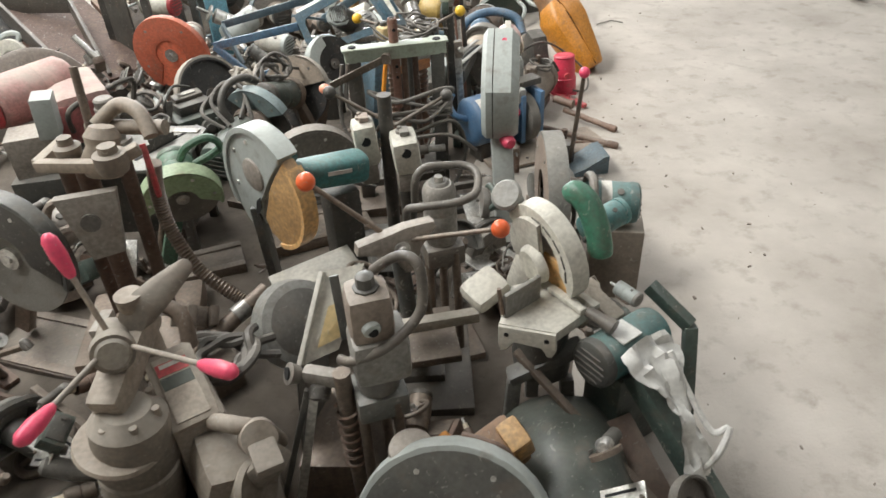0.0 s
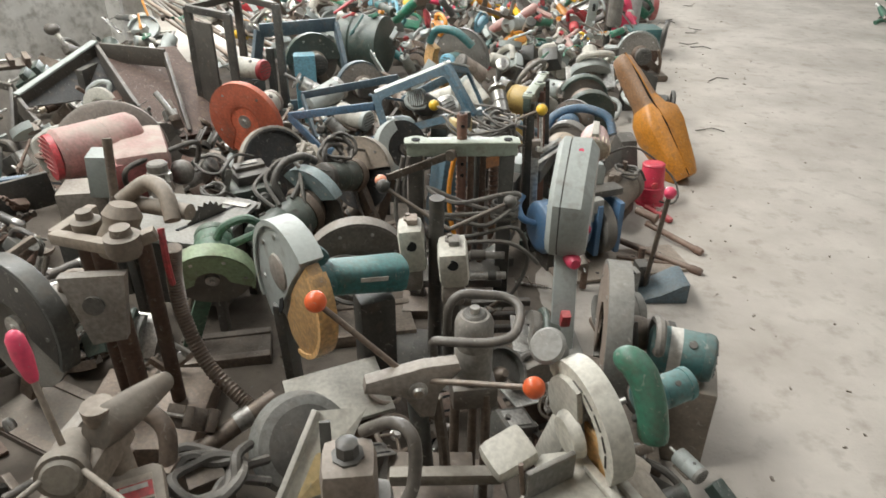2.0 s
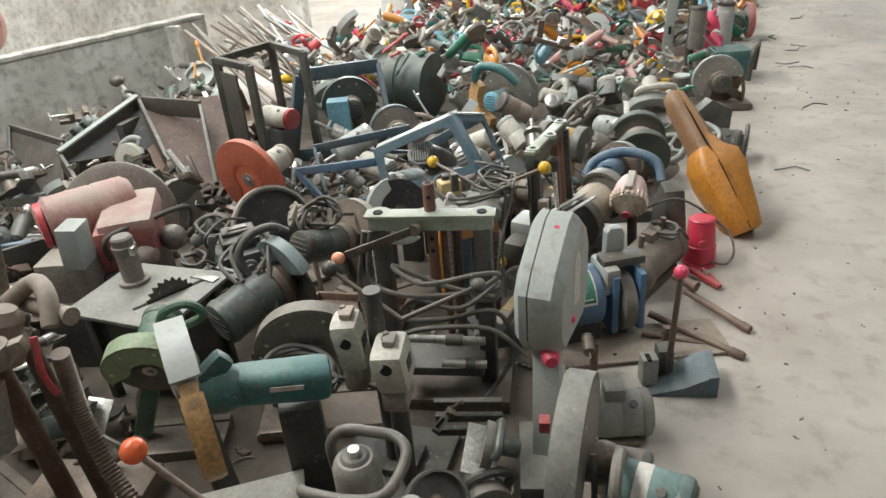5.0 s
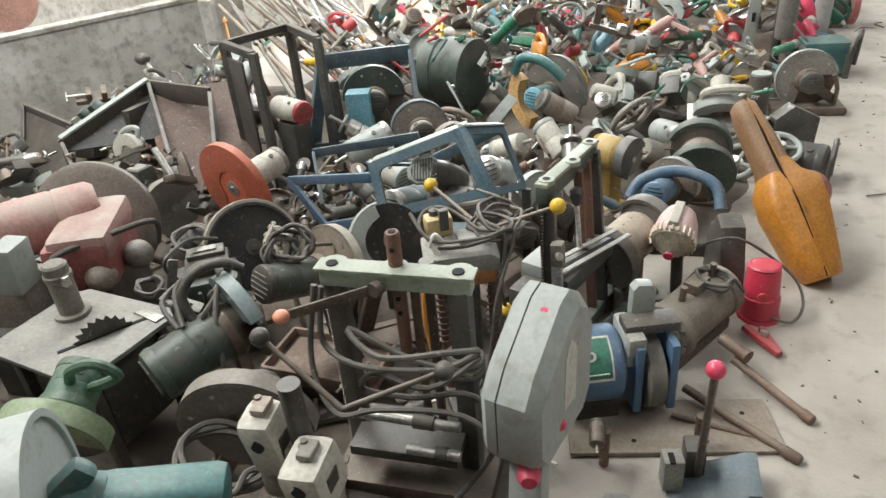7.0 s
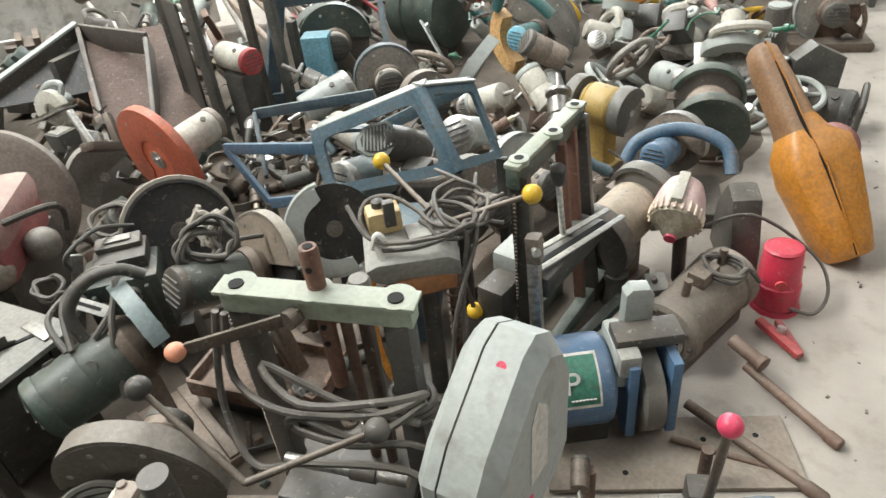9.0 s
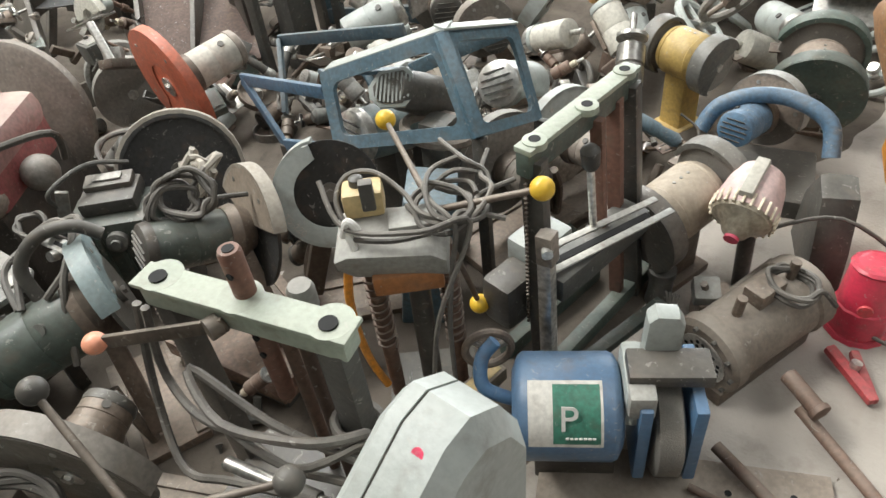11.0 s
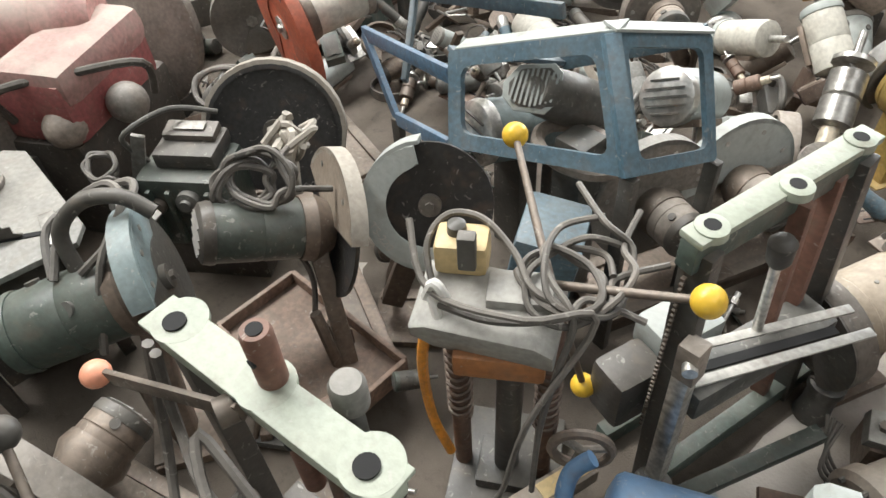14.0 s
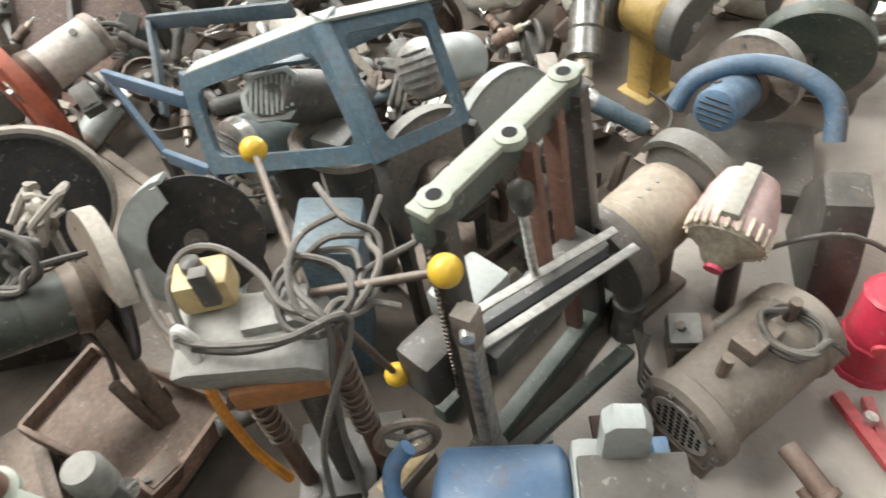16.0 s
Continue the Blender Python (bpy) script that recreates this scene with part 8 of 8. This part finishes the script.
def g_jig(body, m2):
    r = thing("jigsaw", (0, 0, 0), "dusty used jigsaw with a closed grip in the heap", "jigsaw", "loose tools in the heap")
    part("body", bar(BM(), (-0.09, 0, 0.06), (0.08, 0, 0.05), 0.06, 0.065, 0.016), body, r)
    part("handle", tube(BM(), [(-0.08, 0, 0.08), (-0.075, 0, 0.13), (0.0, 0, 0.145), (0.07, 0, 0.12), (0.08, 0, 0.07)], 0.014, 8, 4), body, r)
    part("shoe", box(BM(), (0.02, 0, 0.005), (0.15, 0.07, 0.006), (0, 0, 0), 0.002), STEEL, r)
    part("nose", box(BM(), (0.095, 0, 0.045), (0.03, 0.04, 0.07), (0, 0, 0), 0.008), m2, r)
    return r


def g_wheel(body, m2):
    r = thing("wheel_guard", (0, 0, 0), "loose dusty round wheel guard in the heap", "wheel guard", "loose tools in the heap")
    part("guard", prism(BM(), arc(0.11, 0, 235, 20) + arc(0.1, 235, 0, 20), (0, 0, 0.02), Vector((1, 0, 0)), Vector((0, 1, 0)), Vector((0, 0, 1)), -0.02, 0.02, 0), body, r)
    part("plate", prism(BM(), arc(0.105, 0, 235, 20) + [(0, 0)], (0, 0, 0.002), Vector((1, 0, 0)), Vector((0, 1, 0)), Vector((0, 0, 1)), 0, 0.004, 0), body, r)
    part("hub", lathe(BM(), (0, 0, 0.0), (0, 0, 0.05), [(0, 0.035), (0.5, 0.03), (1, 0.015)], 14), m2, r)
    return r


def g_bracket(body, m2):
    r = thing("machine_bracket", (0, 0, 0), "loose dusty iron machine bracket in the heap", "bracket", "loose parts in the heap")
    bm = BM()
    bar(bm, (-0.14, 0, 0.02), (0.14, 0.01, 0.02), 0.05, 0.03, 0.005)
    bar(bm, (0.1, 0, 0.03), (0.12, 0.02, 0.15), 0.04, 0.025, 0.005)
    part("casting", bm, body, r)
    part("spindle", cyl(BM(), (-0.1, 0.0, 0.03), (-0.08, 0.05, 0.16), 0.014, n=12), m2, r)
    part("clamp", box(BM(), (-0.05, 0.02, 0.05), (0.05, 0.06, 0.05), (0, 0, 20), 0.006), m2, r)
    return r


def g_rail(body, m2):
    r = thing("steel_bar", (0, 0, 0), "loose dusty steel bar with end fittings", "bar", "loose parts in the heap")
    part("bar", bar(BM(), (-0.22, 0, 0.015), (0.22, 0, 0.015), 0.03, 0.024, 0.003), body, r)
    part("fitting", lathe(BM(), (0.2, 0, 0.0), (0.2, 0, 0.05), [(0, 0.024), (0.6, 0.024), (1, 0.014)], 12), m2, r)
    return r


def g_box(body, m2):
    r = thing("switch_box", (0, 0, 0), "dusty dented machine box with a plate", "machine box", "loose parts in the heap")
    part("body", box(BM(), (0, 0, 0.05), (0.16, 0.11, 0.1), (0, 0, 0), 0.008), body, r)
    part("cover", box(BM(), (0, 0, 0.102), (0.12, 0.08, 0.006), (0, 0, 0), 0.002), m2, r)
    part("knob", cyl(BM(), (0.05, 0, 0.1), (0.05, 0, 0.118), 0.012, n=12), BLACK, r)
    return r


def g_cord(body, m2):
    r = thing("power_cable", (0, 0, 0), "loose dusty coil of power cable in the heap", "cable", "power cables")
    rg = random.Random(77)
    pts = []
    for k in range(26):
        q = 0.08 * (1 + rg.uniform(-0.25, 0.3))
        pts.append((q * math.cos(k * 0.8), q * math.sin(k * 0.8) * 0.8, 0.008 + rg.uniform(0, 0.03)))
    part("cord", tube(BM(), pts, 0.0055, 6, 4), body, r)
    return r


def g_pulley(body, m2):
    r = thing("pulley", (0, 0, 0), "loose dusty spoked pulley wheel in the heap", "pulley", "loose parts in the heap")
    part("rim", tube(BM(), [(0.08 * math.cos(t), 0.08 * math.sin(t), 0.015) for t in np.linspace(0, 2 * math.pi, 13)[:-1]], 0.012, 8, 3, closed=True), body, r)
    for k in range(4):
        part("spoke", cyl(BM(), (0, 0, 0.015), (0.08 * math.cos(k * 1.571), 0.08 * math.sin(k * 1.571), 0.015), 0.008, n=8), body, r)
    part("hub", lathe(BM(), (0, 0, 0), (0, 0, 0.04), [(0, 0.024), (0.4, 0.024), (0.5, 0.018), (1, 0.016)], 14), m2, r)
    return r


def g_spring(body, m2):
    r = thing("spring_rod", (0, 0, 0), "loose steel rod with a coil spring", "spring rod", "loose parts in the heap")
    part("rod", cyl(BM(), (-0.15, 0, 0.016), (0.15, 0, 0.016), 0.007, n=10), m2, r)
    part("coil", tube(BM(), [(-0.1 + 0.0028 * k, 0.014 * math.cos(k * 1.05), 0.016 + 0.014 * math.sin(k * 1.05)) for k in range(66)], 0.0028, 5, 2), body, r)
    part("collar", cyl(BM(), (0.1, 0, 0.016), (0.125, 0, 0.016), 0.016, n=12), body, r)
    return r


def g_stack(body, m2):
    r = thing("arbor", (0, 0, 0), "loose armature with windings and a toothed shaft", "armature", "loose parts in the heap")
    part("core", lathe(BM(), (-0.05, 0, 0.03), (0.05, 0, 0.03), [(0, 0.022), (0.05, 0.03), (0.45, 0.03), (0.48, 0.026), (0.52, 0.03), (0.95, 0.03), (1, 0.022)], 16), body, r)
    part("commutator", lathe(BM(), (0.05, 0, 0.03), (0.085, 0, 0.03), [(0, 0.016), (0.9, 0.016), (1, 0.012)], 14), GOLD, r)
    part("shaft", cyl(BM(), (-0.12, 0, 0.03), (0.12, 0, 0.03), 0.007, n=10), m2, r)
    part("fan", lathe(BM(), (-0.07, 0, 0.03), (-0.062, 0, 0.03), [(0, 0.034), (1, 0.034)], 12), m2, r)
    return r


def g_vice(body, m2):
    r = thing("machine_vice", (0, 0, 0), "loose dusty machine vice with a screw handle", "vice", "loose parts in the heap")
    part("bed", box(BM(), (0, 0, 0.015), (0.2, 0.09, 0.03), (0, 0, 0), 0.004), body, r)
    part("fixed_jaw", box(BM(), (-0.07, 0, 0.05), (0.035, 0.09, 0.05), (0, 0, 0), 0.005), body, r)
    part("sliding_jaw", box(BM(), (0.02, 0, 0.05), (0.035, 0.085, 0.045), (0, 0, 0), 0.005), body, r)
    part("screw", cyl(BM(), (0.03, 0, 0.045), (0.15, 0, 0.045), 0.008, n=10), m2, r)
    part("handle", cyl(BM(), (0.148, -0.05, 0.045), (0.148, 0.05, 0.045), 0.005, n=8), m2, r)
    return r


def g_plate(body, m2):
    r = thing("slotted_plate", (0, 0, 0), "loose slotted steel plate with bolts", "plate", "loose parts in the heap")
    part("plate", box(BM(), (0, 0, 0.005), (0.2, 0.12, 0.008), (0, 0, 0), 0.002), body, r)
    for s in (-0.035, 0.035):
        part("slot", box(BM(), (0, s, 0.0095), (0.13, 0.012, 0.002), (0, 0, 0), 0), HOLE_SHADE, r)
    for sx in (-0.085, 0.085):
        part("bolt", cyl(BM(), (sx, 0, 0.005), (sx, 0, 0.022), 0.009, n=6), m2, r)
    return r


DULL = [g_motor(GREY, MGREY), g_motor(IRON, DARK), g_motor(MOSS, DARK), g_wheel(MGREY, IRON), g_wheel(IRON, STEEL), g_bracket(IRON, STEEL), g_bracket(BROWN, IRON),
        g_bracket(DARK, IRON), g_rail(IRON, STEEL), g_rail(BROWN, IRON), g_box(BROWN, IRON), g_box(DARK, STEEL), g_cord(CABLE, CABLE), g_cord(CABLE, CABLE),
        g_pulley(IRON, STEEL), g_pulley(GREY, IRON), g_spring(IRON, STEEL), g_stack(IRON, STEEL), g_stack(BROWN, STEEL), g_vice(IRON, STEEL), g_vice(MOSS, STEEL), g_plate(STEEL, IRON), g_plate(BROWN, STEEL),
        g_grinder(MGREY, IRON), g_saw(DARK, GREY), g_jig(MGREY, STEEL), g_drill(MGREY, STEEL)]
BRIGHT = [g_grinder(TEAL, GREY), g_grinder(GREEN, IRON), g_grinder(DKBLUE, GREY), g_drill(TEAL, STEEL), g_drill(GREEN, STEEL), g_drill(YELLOW, STEEL), g_drill(PINK, DARK),
          g_drill(AMBER, STEEL), g_saw(TEAL, GREY), g_saw(RED, LGREY), g_saw(YELLOW, MGREY), g_jig(YELLOW, STEEL), g_jig(GREEN, STEEL), g_jig(RED, LGREY), g_jig(AMBER, STEEL), g_jig(SKYB, GREY),
          g_motor(LGREY, GREY), g_motor(CREAM, GREY), g_grinder(CREAM, GREY), g_wheel(LGREY, GREY), g_saw(LGREY, CREAM), g_jig(CREAM, GREY), g_drill(ROSE, STEEL)]
PALE = [g_motor(LGREY, STEEL), g_motor(CREAM, LGREY), g_grinder(LGREY, STEEL), g_wheel(LGREY, STEEL), g_stack(STEEL, STEEL), g_plate(LGREY, STEEL), g_saw(CREAM, LGREY), g_pulley(LGREY, STEEL)]
DIM = [g_motor(DARK, MOSS), g_box(MOSS, DARK), g_saw(MOSS, MGREY), g_grinder(DARK, MGREY), g_wheel(DARK, MGREY), g_jig(DARK, MGREY)]
ALL_KINDS = DULL + BRIGHT + PALE + DIM

rg = random.Random(2024)
used = set()

# height of what lies in the heap, by cells of 4 cm
CELL, X0, Y0 = 0.04, -5.0, 0.0
field = np.zeros((240, 340))


def world_points(ob):
    """Corner points and edge middles of a thing's meshes in the world."""
    out = []
    for o in (ob, *ob.children_recursive):
        if o.type != "MESH":
            continue
        m = Matrix.Identity(4)
        q = o
        while q:
            m = (q.matrix_parent_inverse @ q.matrix_basis if q.parent else q.matrix_basis) @ m
            q = q.parent
        co = np.empty(len(o.data.vertices) * 3)
        o.data.vertices.foreach_get("co", co)
        co = co.reshape(-1, 3)
        ed = np.empty(len(o.data.edges) * 2, dtype=int)
        o.data.edges.foreach_get("vertices", ed)
        ed = ed.reshape(-1, 2)
        pts = [co] + [co[ed[:, 0]] * (1 - s) + co[ed[:, 1]] * s for s in (0.25, 0.5, 0.75)]
        pts = np.concatenate(pts)
        mm = np.array(m)
        out.append(pts @ mm[:3, :3].T + mm[:3, 3])
    return np.concatenate(out) if out else np.zeros((0, 3))


def cells(p):
    i = np.clip(((p[:, 0] - X0) / CELL).astype(int), 0, field.shape[0] - 1)
    j = np.clip(((p[:, 1] - Y0) / CELL).astype(int), 0, field.shape[1] - 1)
    return i, j


def settle(ob):
    p = world_points(ob)
    if len(p):
        i, j = cells(p)
        np.maximum.at(field, (i, j), p[:, 2])


for o_ in list(scene.collection.objects):
    if o_.parent is None and o_.type == "EMPTY" and o_ not in ALL_KINDS:
        settle(o_)


# bare floor at the edge of the heap and the open tray: nothing is laid there
for ax0, ax1, ay0, ay1 in ((0.42, 1.2, 2.7, 4.2), (0.25, 1.2, 3.85, 4.7), (-0.68, -0.32, 3.16, 3.34), (0.12, 0.45, 1.66, 1.9)):
    field[int((ax0 - X0) / CELL):int((ax1 - X0) / CELL), int((ay0 - Y0) / CELL):int((ay1 - Y0) / CELL)] = 9.5

CLOUD = {}


def drop(x, y, pool, tilt=35, scale=(0.8, 1.15), most=9.0, sink=0.02, edge=True):
    """Lay a copy of one of the pool at x, y so that it rests on what is there, unless that stands higher than most."""
    src = rg.choice(pool)
    sc = rg.uniform(*scale)
    m = pose(x, y, 0, rg.uniform(-tilt, tilt), rg.uniform(-tilt, tilt), rg.uniform(0, 360))
    if src not in CLOUD:
        CLOUD[src] = world_points(src)
    mm = np.array(m)
    p = CLOUD[src] * sc @ mm[:3, :3].T + mm[:3, 3]
    i, j = cells(p)
    under = field[i, j]
    if under.max() > most or (edge and p[:, 0].max() > right_edge(min(max(y, 1.0), 12.9)) + 0.06):
        return None
    gap = p[:, 2] - under
    z = max(-float(np.quantile(gap, 0.02)) - sink, -float(p[:, 2].min()))
    m.translation.z = z
    if src in used:
        ob = copy_thing(src, m)
    else:
        ob = src
        used.add(src)
    ob.matrix_basis = m
    ob.scale = (sc, sc, sc)
    p[:, 2] += z
    np.maximum.at(field, (i, j), p[:, 2])
    return ob


# near part: dull parts packed close between the presses and saws
def pick_y(a, b):
    return rg.uniform(a, b)


for most_, scale_, count_, tilt_ in ((0.09, (0.7, 1.0), 600, 20), (0.16, (0.5, 0.8), 1300, 30), (0.24, (0.4, 0.7), 1200, 45)):
    for k in range(count_):
        y = pick_y(1.15, 4.75)
        x = rg.uniform(-1.9, right_edge(y))
        drop(x, y, DULL + DIM + [BRIGHT[2], BRIGHT[16]], tilt_, scale_, most=most_)
# denser dark clutter behind the saw table
for k in range(300):
    drop(rg.uniform(-1.8, -0.55), rg.uniform(2.2, 3.8), DULL[:12] + DIM * 2, 45, (0.5, 0.85), most=0.22)
# dark bits in the gaps beside the saw table and the crossbar
for k in range(260):
    drop(rg.uniform(-1.1, 0.1), rg.uniform(2.3, 3.35), DIM * 2 + DULL[5:12], 40, (0.4, 0.7), most=0.12)
# towards the low wall
for most_, scale_, count_ in ((0.1, (1.0, 1.5), 240), (0.25, (0.9, 1.4), 240), (0.33, (0.7, 1.1), 120)):
    for k in range(count_):
        y = pick_y(2.2, 5.6)
        drop(rg.uniform(left_edge(y) + 0.12, -1.5), y, DULL + BRIGHT[16:22], 40, scale_, most=most_)
# pale motors, guards and saws behind the near tools
for k in range(190):
    y = rg.uniform(4.1, 5.7)
    drop(rg.uniform(-1.6, right_edge(y)), y, PALE * 2 + [DULL[0], DULL[3], DULL[15], BRIGHT[16], BRIGHT[19]], 50, (1.0, 1.5), most=0.26)
for k in range(150):
    y = rg.uniform(3.7, 4.9)
    drop(rg.uniform(-1.7, 0.25), y, PALE + DULL[:6] + [DULL[14], DULL[19], DULL[24], BRIGHT[16], BRIGHT[19]], 45, (0.75, 1.15), most=0.2)
# far part: coloured tools, heaped higher towards the middle
for k in range(930):
    y = 4.6 + 6.2 * (rg.random() ** 1.1)
    x0, x1 = left_edge(y), right_edge(y)
    s = rg.random()
    x = x0 + (x1 - x0 - 0.05) * s
    top = 0.12 + 0.3 * min(1.0, 3.2 * (1 - s)) * min(1.0, max(0.0, (y - 4.8) / 1.0))
    drop(x, y, (BRIGHT * 2 + DULL) if y > 5.4 else (DULL[:6] + BRIGHT[:4] + PALE * 3), 45, (0.7, 1.15), most=top + 0.1)
# small heap across the aisle
for k in range(90):
    y = rg.uniform(5.2, 8.6)
    x = 2.85 + rg.uniform(0.0, 1.1) + (y - 5.5) * 0.16
    drop(x, y, [BRIGHT[1], BRIGHT[4], DULL[12], DULL[0], DULL[5], BRIGHT[12]], 40, edge=False)

# cables that trail over the heap
def trail(x, y, n, r, seed):
    q = random.Random(seed)
    an = q.uniform(0, 6.28)
    bend = q.uniform(-0.5, 0.5)
    pts = []
    for _ in range(n):
        i, j = int((x - X0) / CELL), int((y - Y0) / CELL)
        h = float(field[i - 1:i + 2, j - 1:j + 2].max())
        if h > 0.3:
            break
        pts.append((x, y, h + r * 0.6))
        bend = max(-0.9, min(0.9, bend + q.uniform(-0.5, 0.5)))
        an += bend
        x, y = x + 0.055 * math.cos(an), y + 0.055 * math.sin(an)
        if x > right_edge(min(max(y, 1.0), 12.9)) - 0.08 or x < -1.7:
            break
    if len(pts) > 4:
        z = [p[2] for p in pts]
        for k in range(1, len(z) - 1):
            z[k] = max(z[k], (z[k - 1] + z[k + 1]) / 2 - 0.03)
        cable([(p[0], p[1], h) for p, h in zip(pts, z)], r)


for k in range(26):
    trail(rg.uniform(-1.5, 0.35), rg.uniform(1.5, 4.6), rg.randint(9, 20), rg.choice((0.0045, 0.006, 0.0075)), 300 + k)


# screws, swarf, offcuts and broken bits that fill the gaps between the tools
def bit(kind):
    bm = BM()
    if kind == 0:
        cyl(bm, (-0.03, 0, 0), (0.02, 0, 0), 0.005, n=7)
        cyl(bm, (0.02, 0, 0), (0.03, 0, 0), 0.011, n=6)
    elif kind == 1:
        bar(bm, (-0.05, 0, 0), (0.05, 0, 0), 0.022, 0.004, 0)
        bar(bm, (0.048, 0, 0), (0.048, 0, 0.04), 0.022, 0.004, 0)
    elif kind == 2:
        lathe(bm, (0, 0, -0.006), (0, 0, 0.008), [(0, 0.03), (0.5, 0.032), (1, 0.026)], 12)
        cyl(bm, (0, 0, 0.006), (0, 0, 0.02), 0.01, n=7)
    elif kind == 3:
        tube(bm, [(-0.07, 0, 0), (-0.03, 0.03, 0.01), (0.02, 0.0, 0.02), (0.05, -0.03, 0.005), (0.08, 0.01, 0)], 0.0045, 5, 3)
    elif kind == 4:
        box(bm, (0, 0, 0), (0.055, 0.035, 0.03), (0, 0, 0), 0.006)
        cyl(bm, (0.02, 0, 0.01), (0.045, 0, 0.014), 0.009, n=8)
    elif kind == 5:
        cyl(bm, (-0.09, 0, 0), (0.09, 0, 0), 0.008, n=8)
        cyl(bm, (0.05, 0, 0), (0.07, 0, 0), 0.014, n=10)
    elif kind == 6:
        prism(bm, arc(0.05, 10, 170, 9) + arc(0.04, 170, 10, 9), (0, 0, 0), Vector((1, 0, 0)), Vector((0, 1, 0)), Vector((0, 0, 1)), -0.012, 0.012)
    else:
        tube(bm, [(-0.03 + 0.0022 * k, 0.009 * math.cos(k * 1.05), 0.009 * math.sin(k * 1.05)) for k in range(26)], 0.0022, 4, 1)
    bm.verts.index_update()
    v = np.array([p.co[:] for p in bm.verts])
    f_ = [[q.index for q in face.verts] for face in bm.faces]
    bm.free()
    return v, f_


BITS = [bit(k) for k in range(8)]


def litter(label, area, count, mats, most, size, seed):
    """Small bits, too many to count, lying on whatever is there."""
    q = random.Random(seed)
    verts, faces, slots, n = [], [], [], 0
    for _ in range(count):
        y = q.uniform(area[2], area[3])
        x = q.uniform(area[0], min(area[1], right_edge(min(max(y, 1.0), 12.9)) - 0.1))
        i, j = int((x - X0) / CELL), int((y - Y0) / CELL)
        near_ = field[i - 1:i + 2, j - 1:j + 2]
        h = float(field[i, j])
        if h > most or float(near_.max()) - h > 0.1:
            continue
        v, f_ = BITS[q.choice((0, 1, 1, 2, 4, 4, 5, 5, 7, 3))]
        sc = q.uniform(*size)
        m = np.array(pose(x, y, 0, q.uniform(-50, 50), q.uniform(-50, 50), q.uniform(0, 360)))
        w = v * sc @ m[:3, :3].T + m[:3, 3]
        w[:, 2] += h - w[:, 2].min() - 0.006
        verts.append(w)
        faces += [[k + n for k in face] for face in f_]
        slots += [q.randrange(len(mats))] * len(f_)
        n += len(w)
    me = bpy.data.meshes.new("scrap_bits")
    me.from_pydata(np.concatenate(verts).tolist(), [], faces)
    for m_ in mats:
        me.materials.append(m_)
    me.polygons.foreach_set("material_index", slots)
    tagged(new("scrap_bits", me), label, "scrap", kind="stuff")


litter("dark screws, offcuts, springs and broken fittings between the tools", (-1.9, 1.0, 1.1, 4.6), 2600, [DARK, IRON, MGREY, BROWN, BLACK, STEEL, MOSS, GREY], 0.1, (0.45, 0.9), 91)
litter("pale and coloured broken fittings in the far heap", (-2.6, 1.2, 5.2, 8.0), 700, [GREY, LGREY, CREAM, LGREY, TEAL, AMBER, RED, GREEN, STEEL], 0.5, (0.7, 1.2), 92)
litter("pale dusty broken fittings behind the blue frame", (-1.5, 0.3, 3.75, 4.9), 420, [GREY, MGREY, PALEIRON, BUFF, WORNS, DARK], 0.2, (0.6, 1.1), 94)
litter("rusty scraps and fittings beside the low wall", (-3.4, -1.7, 2.4, 5.6), 350, [DARK, IRON, BROWN, MGREY, GREY, LGREY], 0.3, (0.7, 1.2), 93)

# crumbs, chips and wire ends on the floor
bm = BM()
for k in range(240):
    y = rg.uniform(1.0, 11)
    x = right_edge(y) + abs(rg.gauss(0, 0.45)) + 0.03
    s = rg.uniform(0.002, 0.007)
    box(bm, (x, y, s * 0.4), (s * rg.uniform(1, 3), s, s * 0.7), (0, 0, rg.uniform(0, 180)), 0)
me = bpy.data.meshes.new("crumbs")
bm.to_mesh(me)
bm.free()
me.materials.append(IRON)
tagged(new("floor_crumbs", me), "small chips and crumbs scattered on the concrete", "crumbs", kind="stuff")
for k in range(9):
    y = rg.uniform(4.6, 9)
    x = right_edge(y) + rg.uniform(0.12, 0.6)
    an = rg.uniform(0, 6.28)
    d = Vector((math.cos(an), math.sin(an), 0)) * 0.07
    c = Vector((x, y, 0.006))
    cable([c - d, c + Vector((d.y, -d.x, 0)) * 0.5, c + d * 0.6, c + d * 1.3 + Vector((-d.y, d.x, 0)) * 0.6], 0.0035, "short wire end lying on the floor")

for o_ in ALL_KINDS:
    if o_ not in used:
        for q in (*o_.children_recursive, o_):
            bpy.data.objects.remove(q)
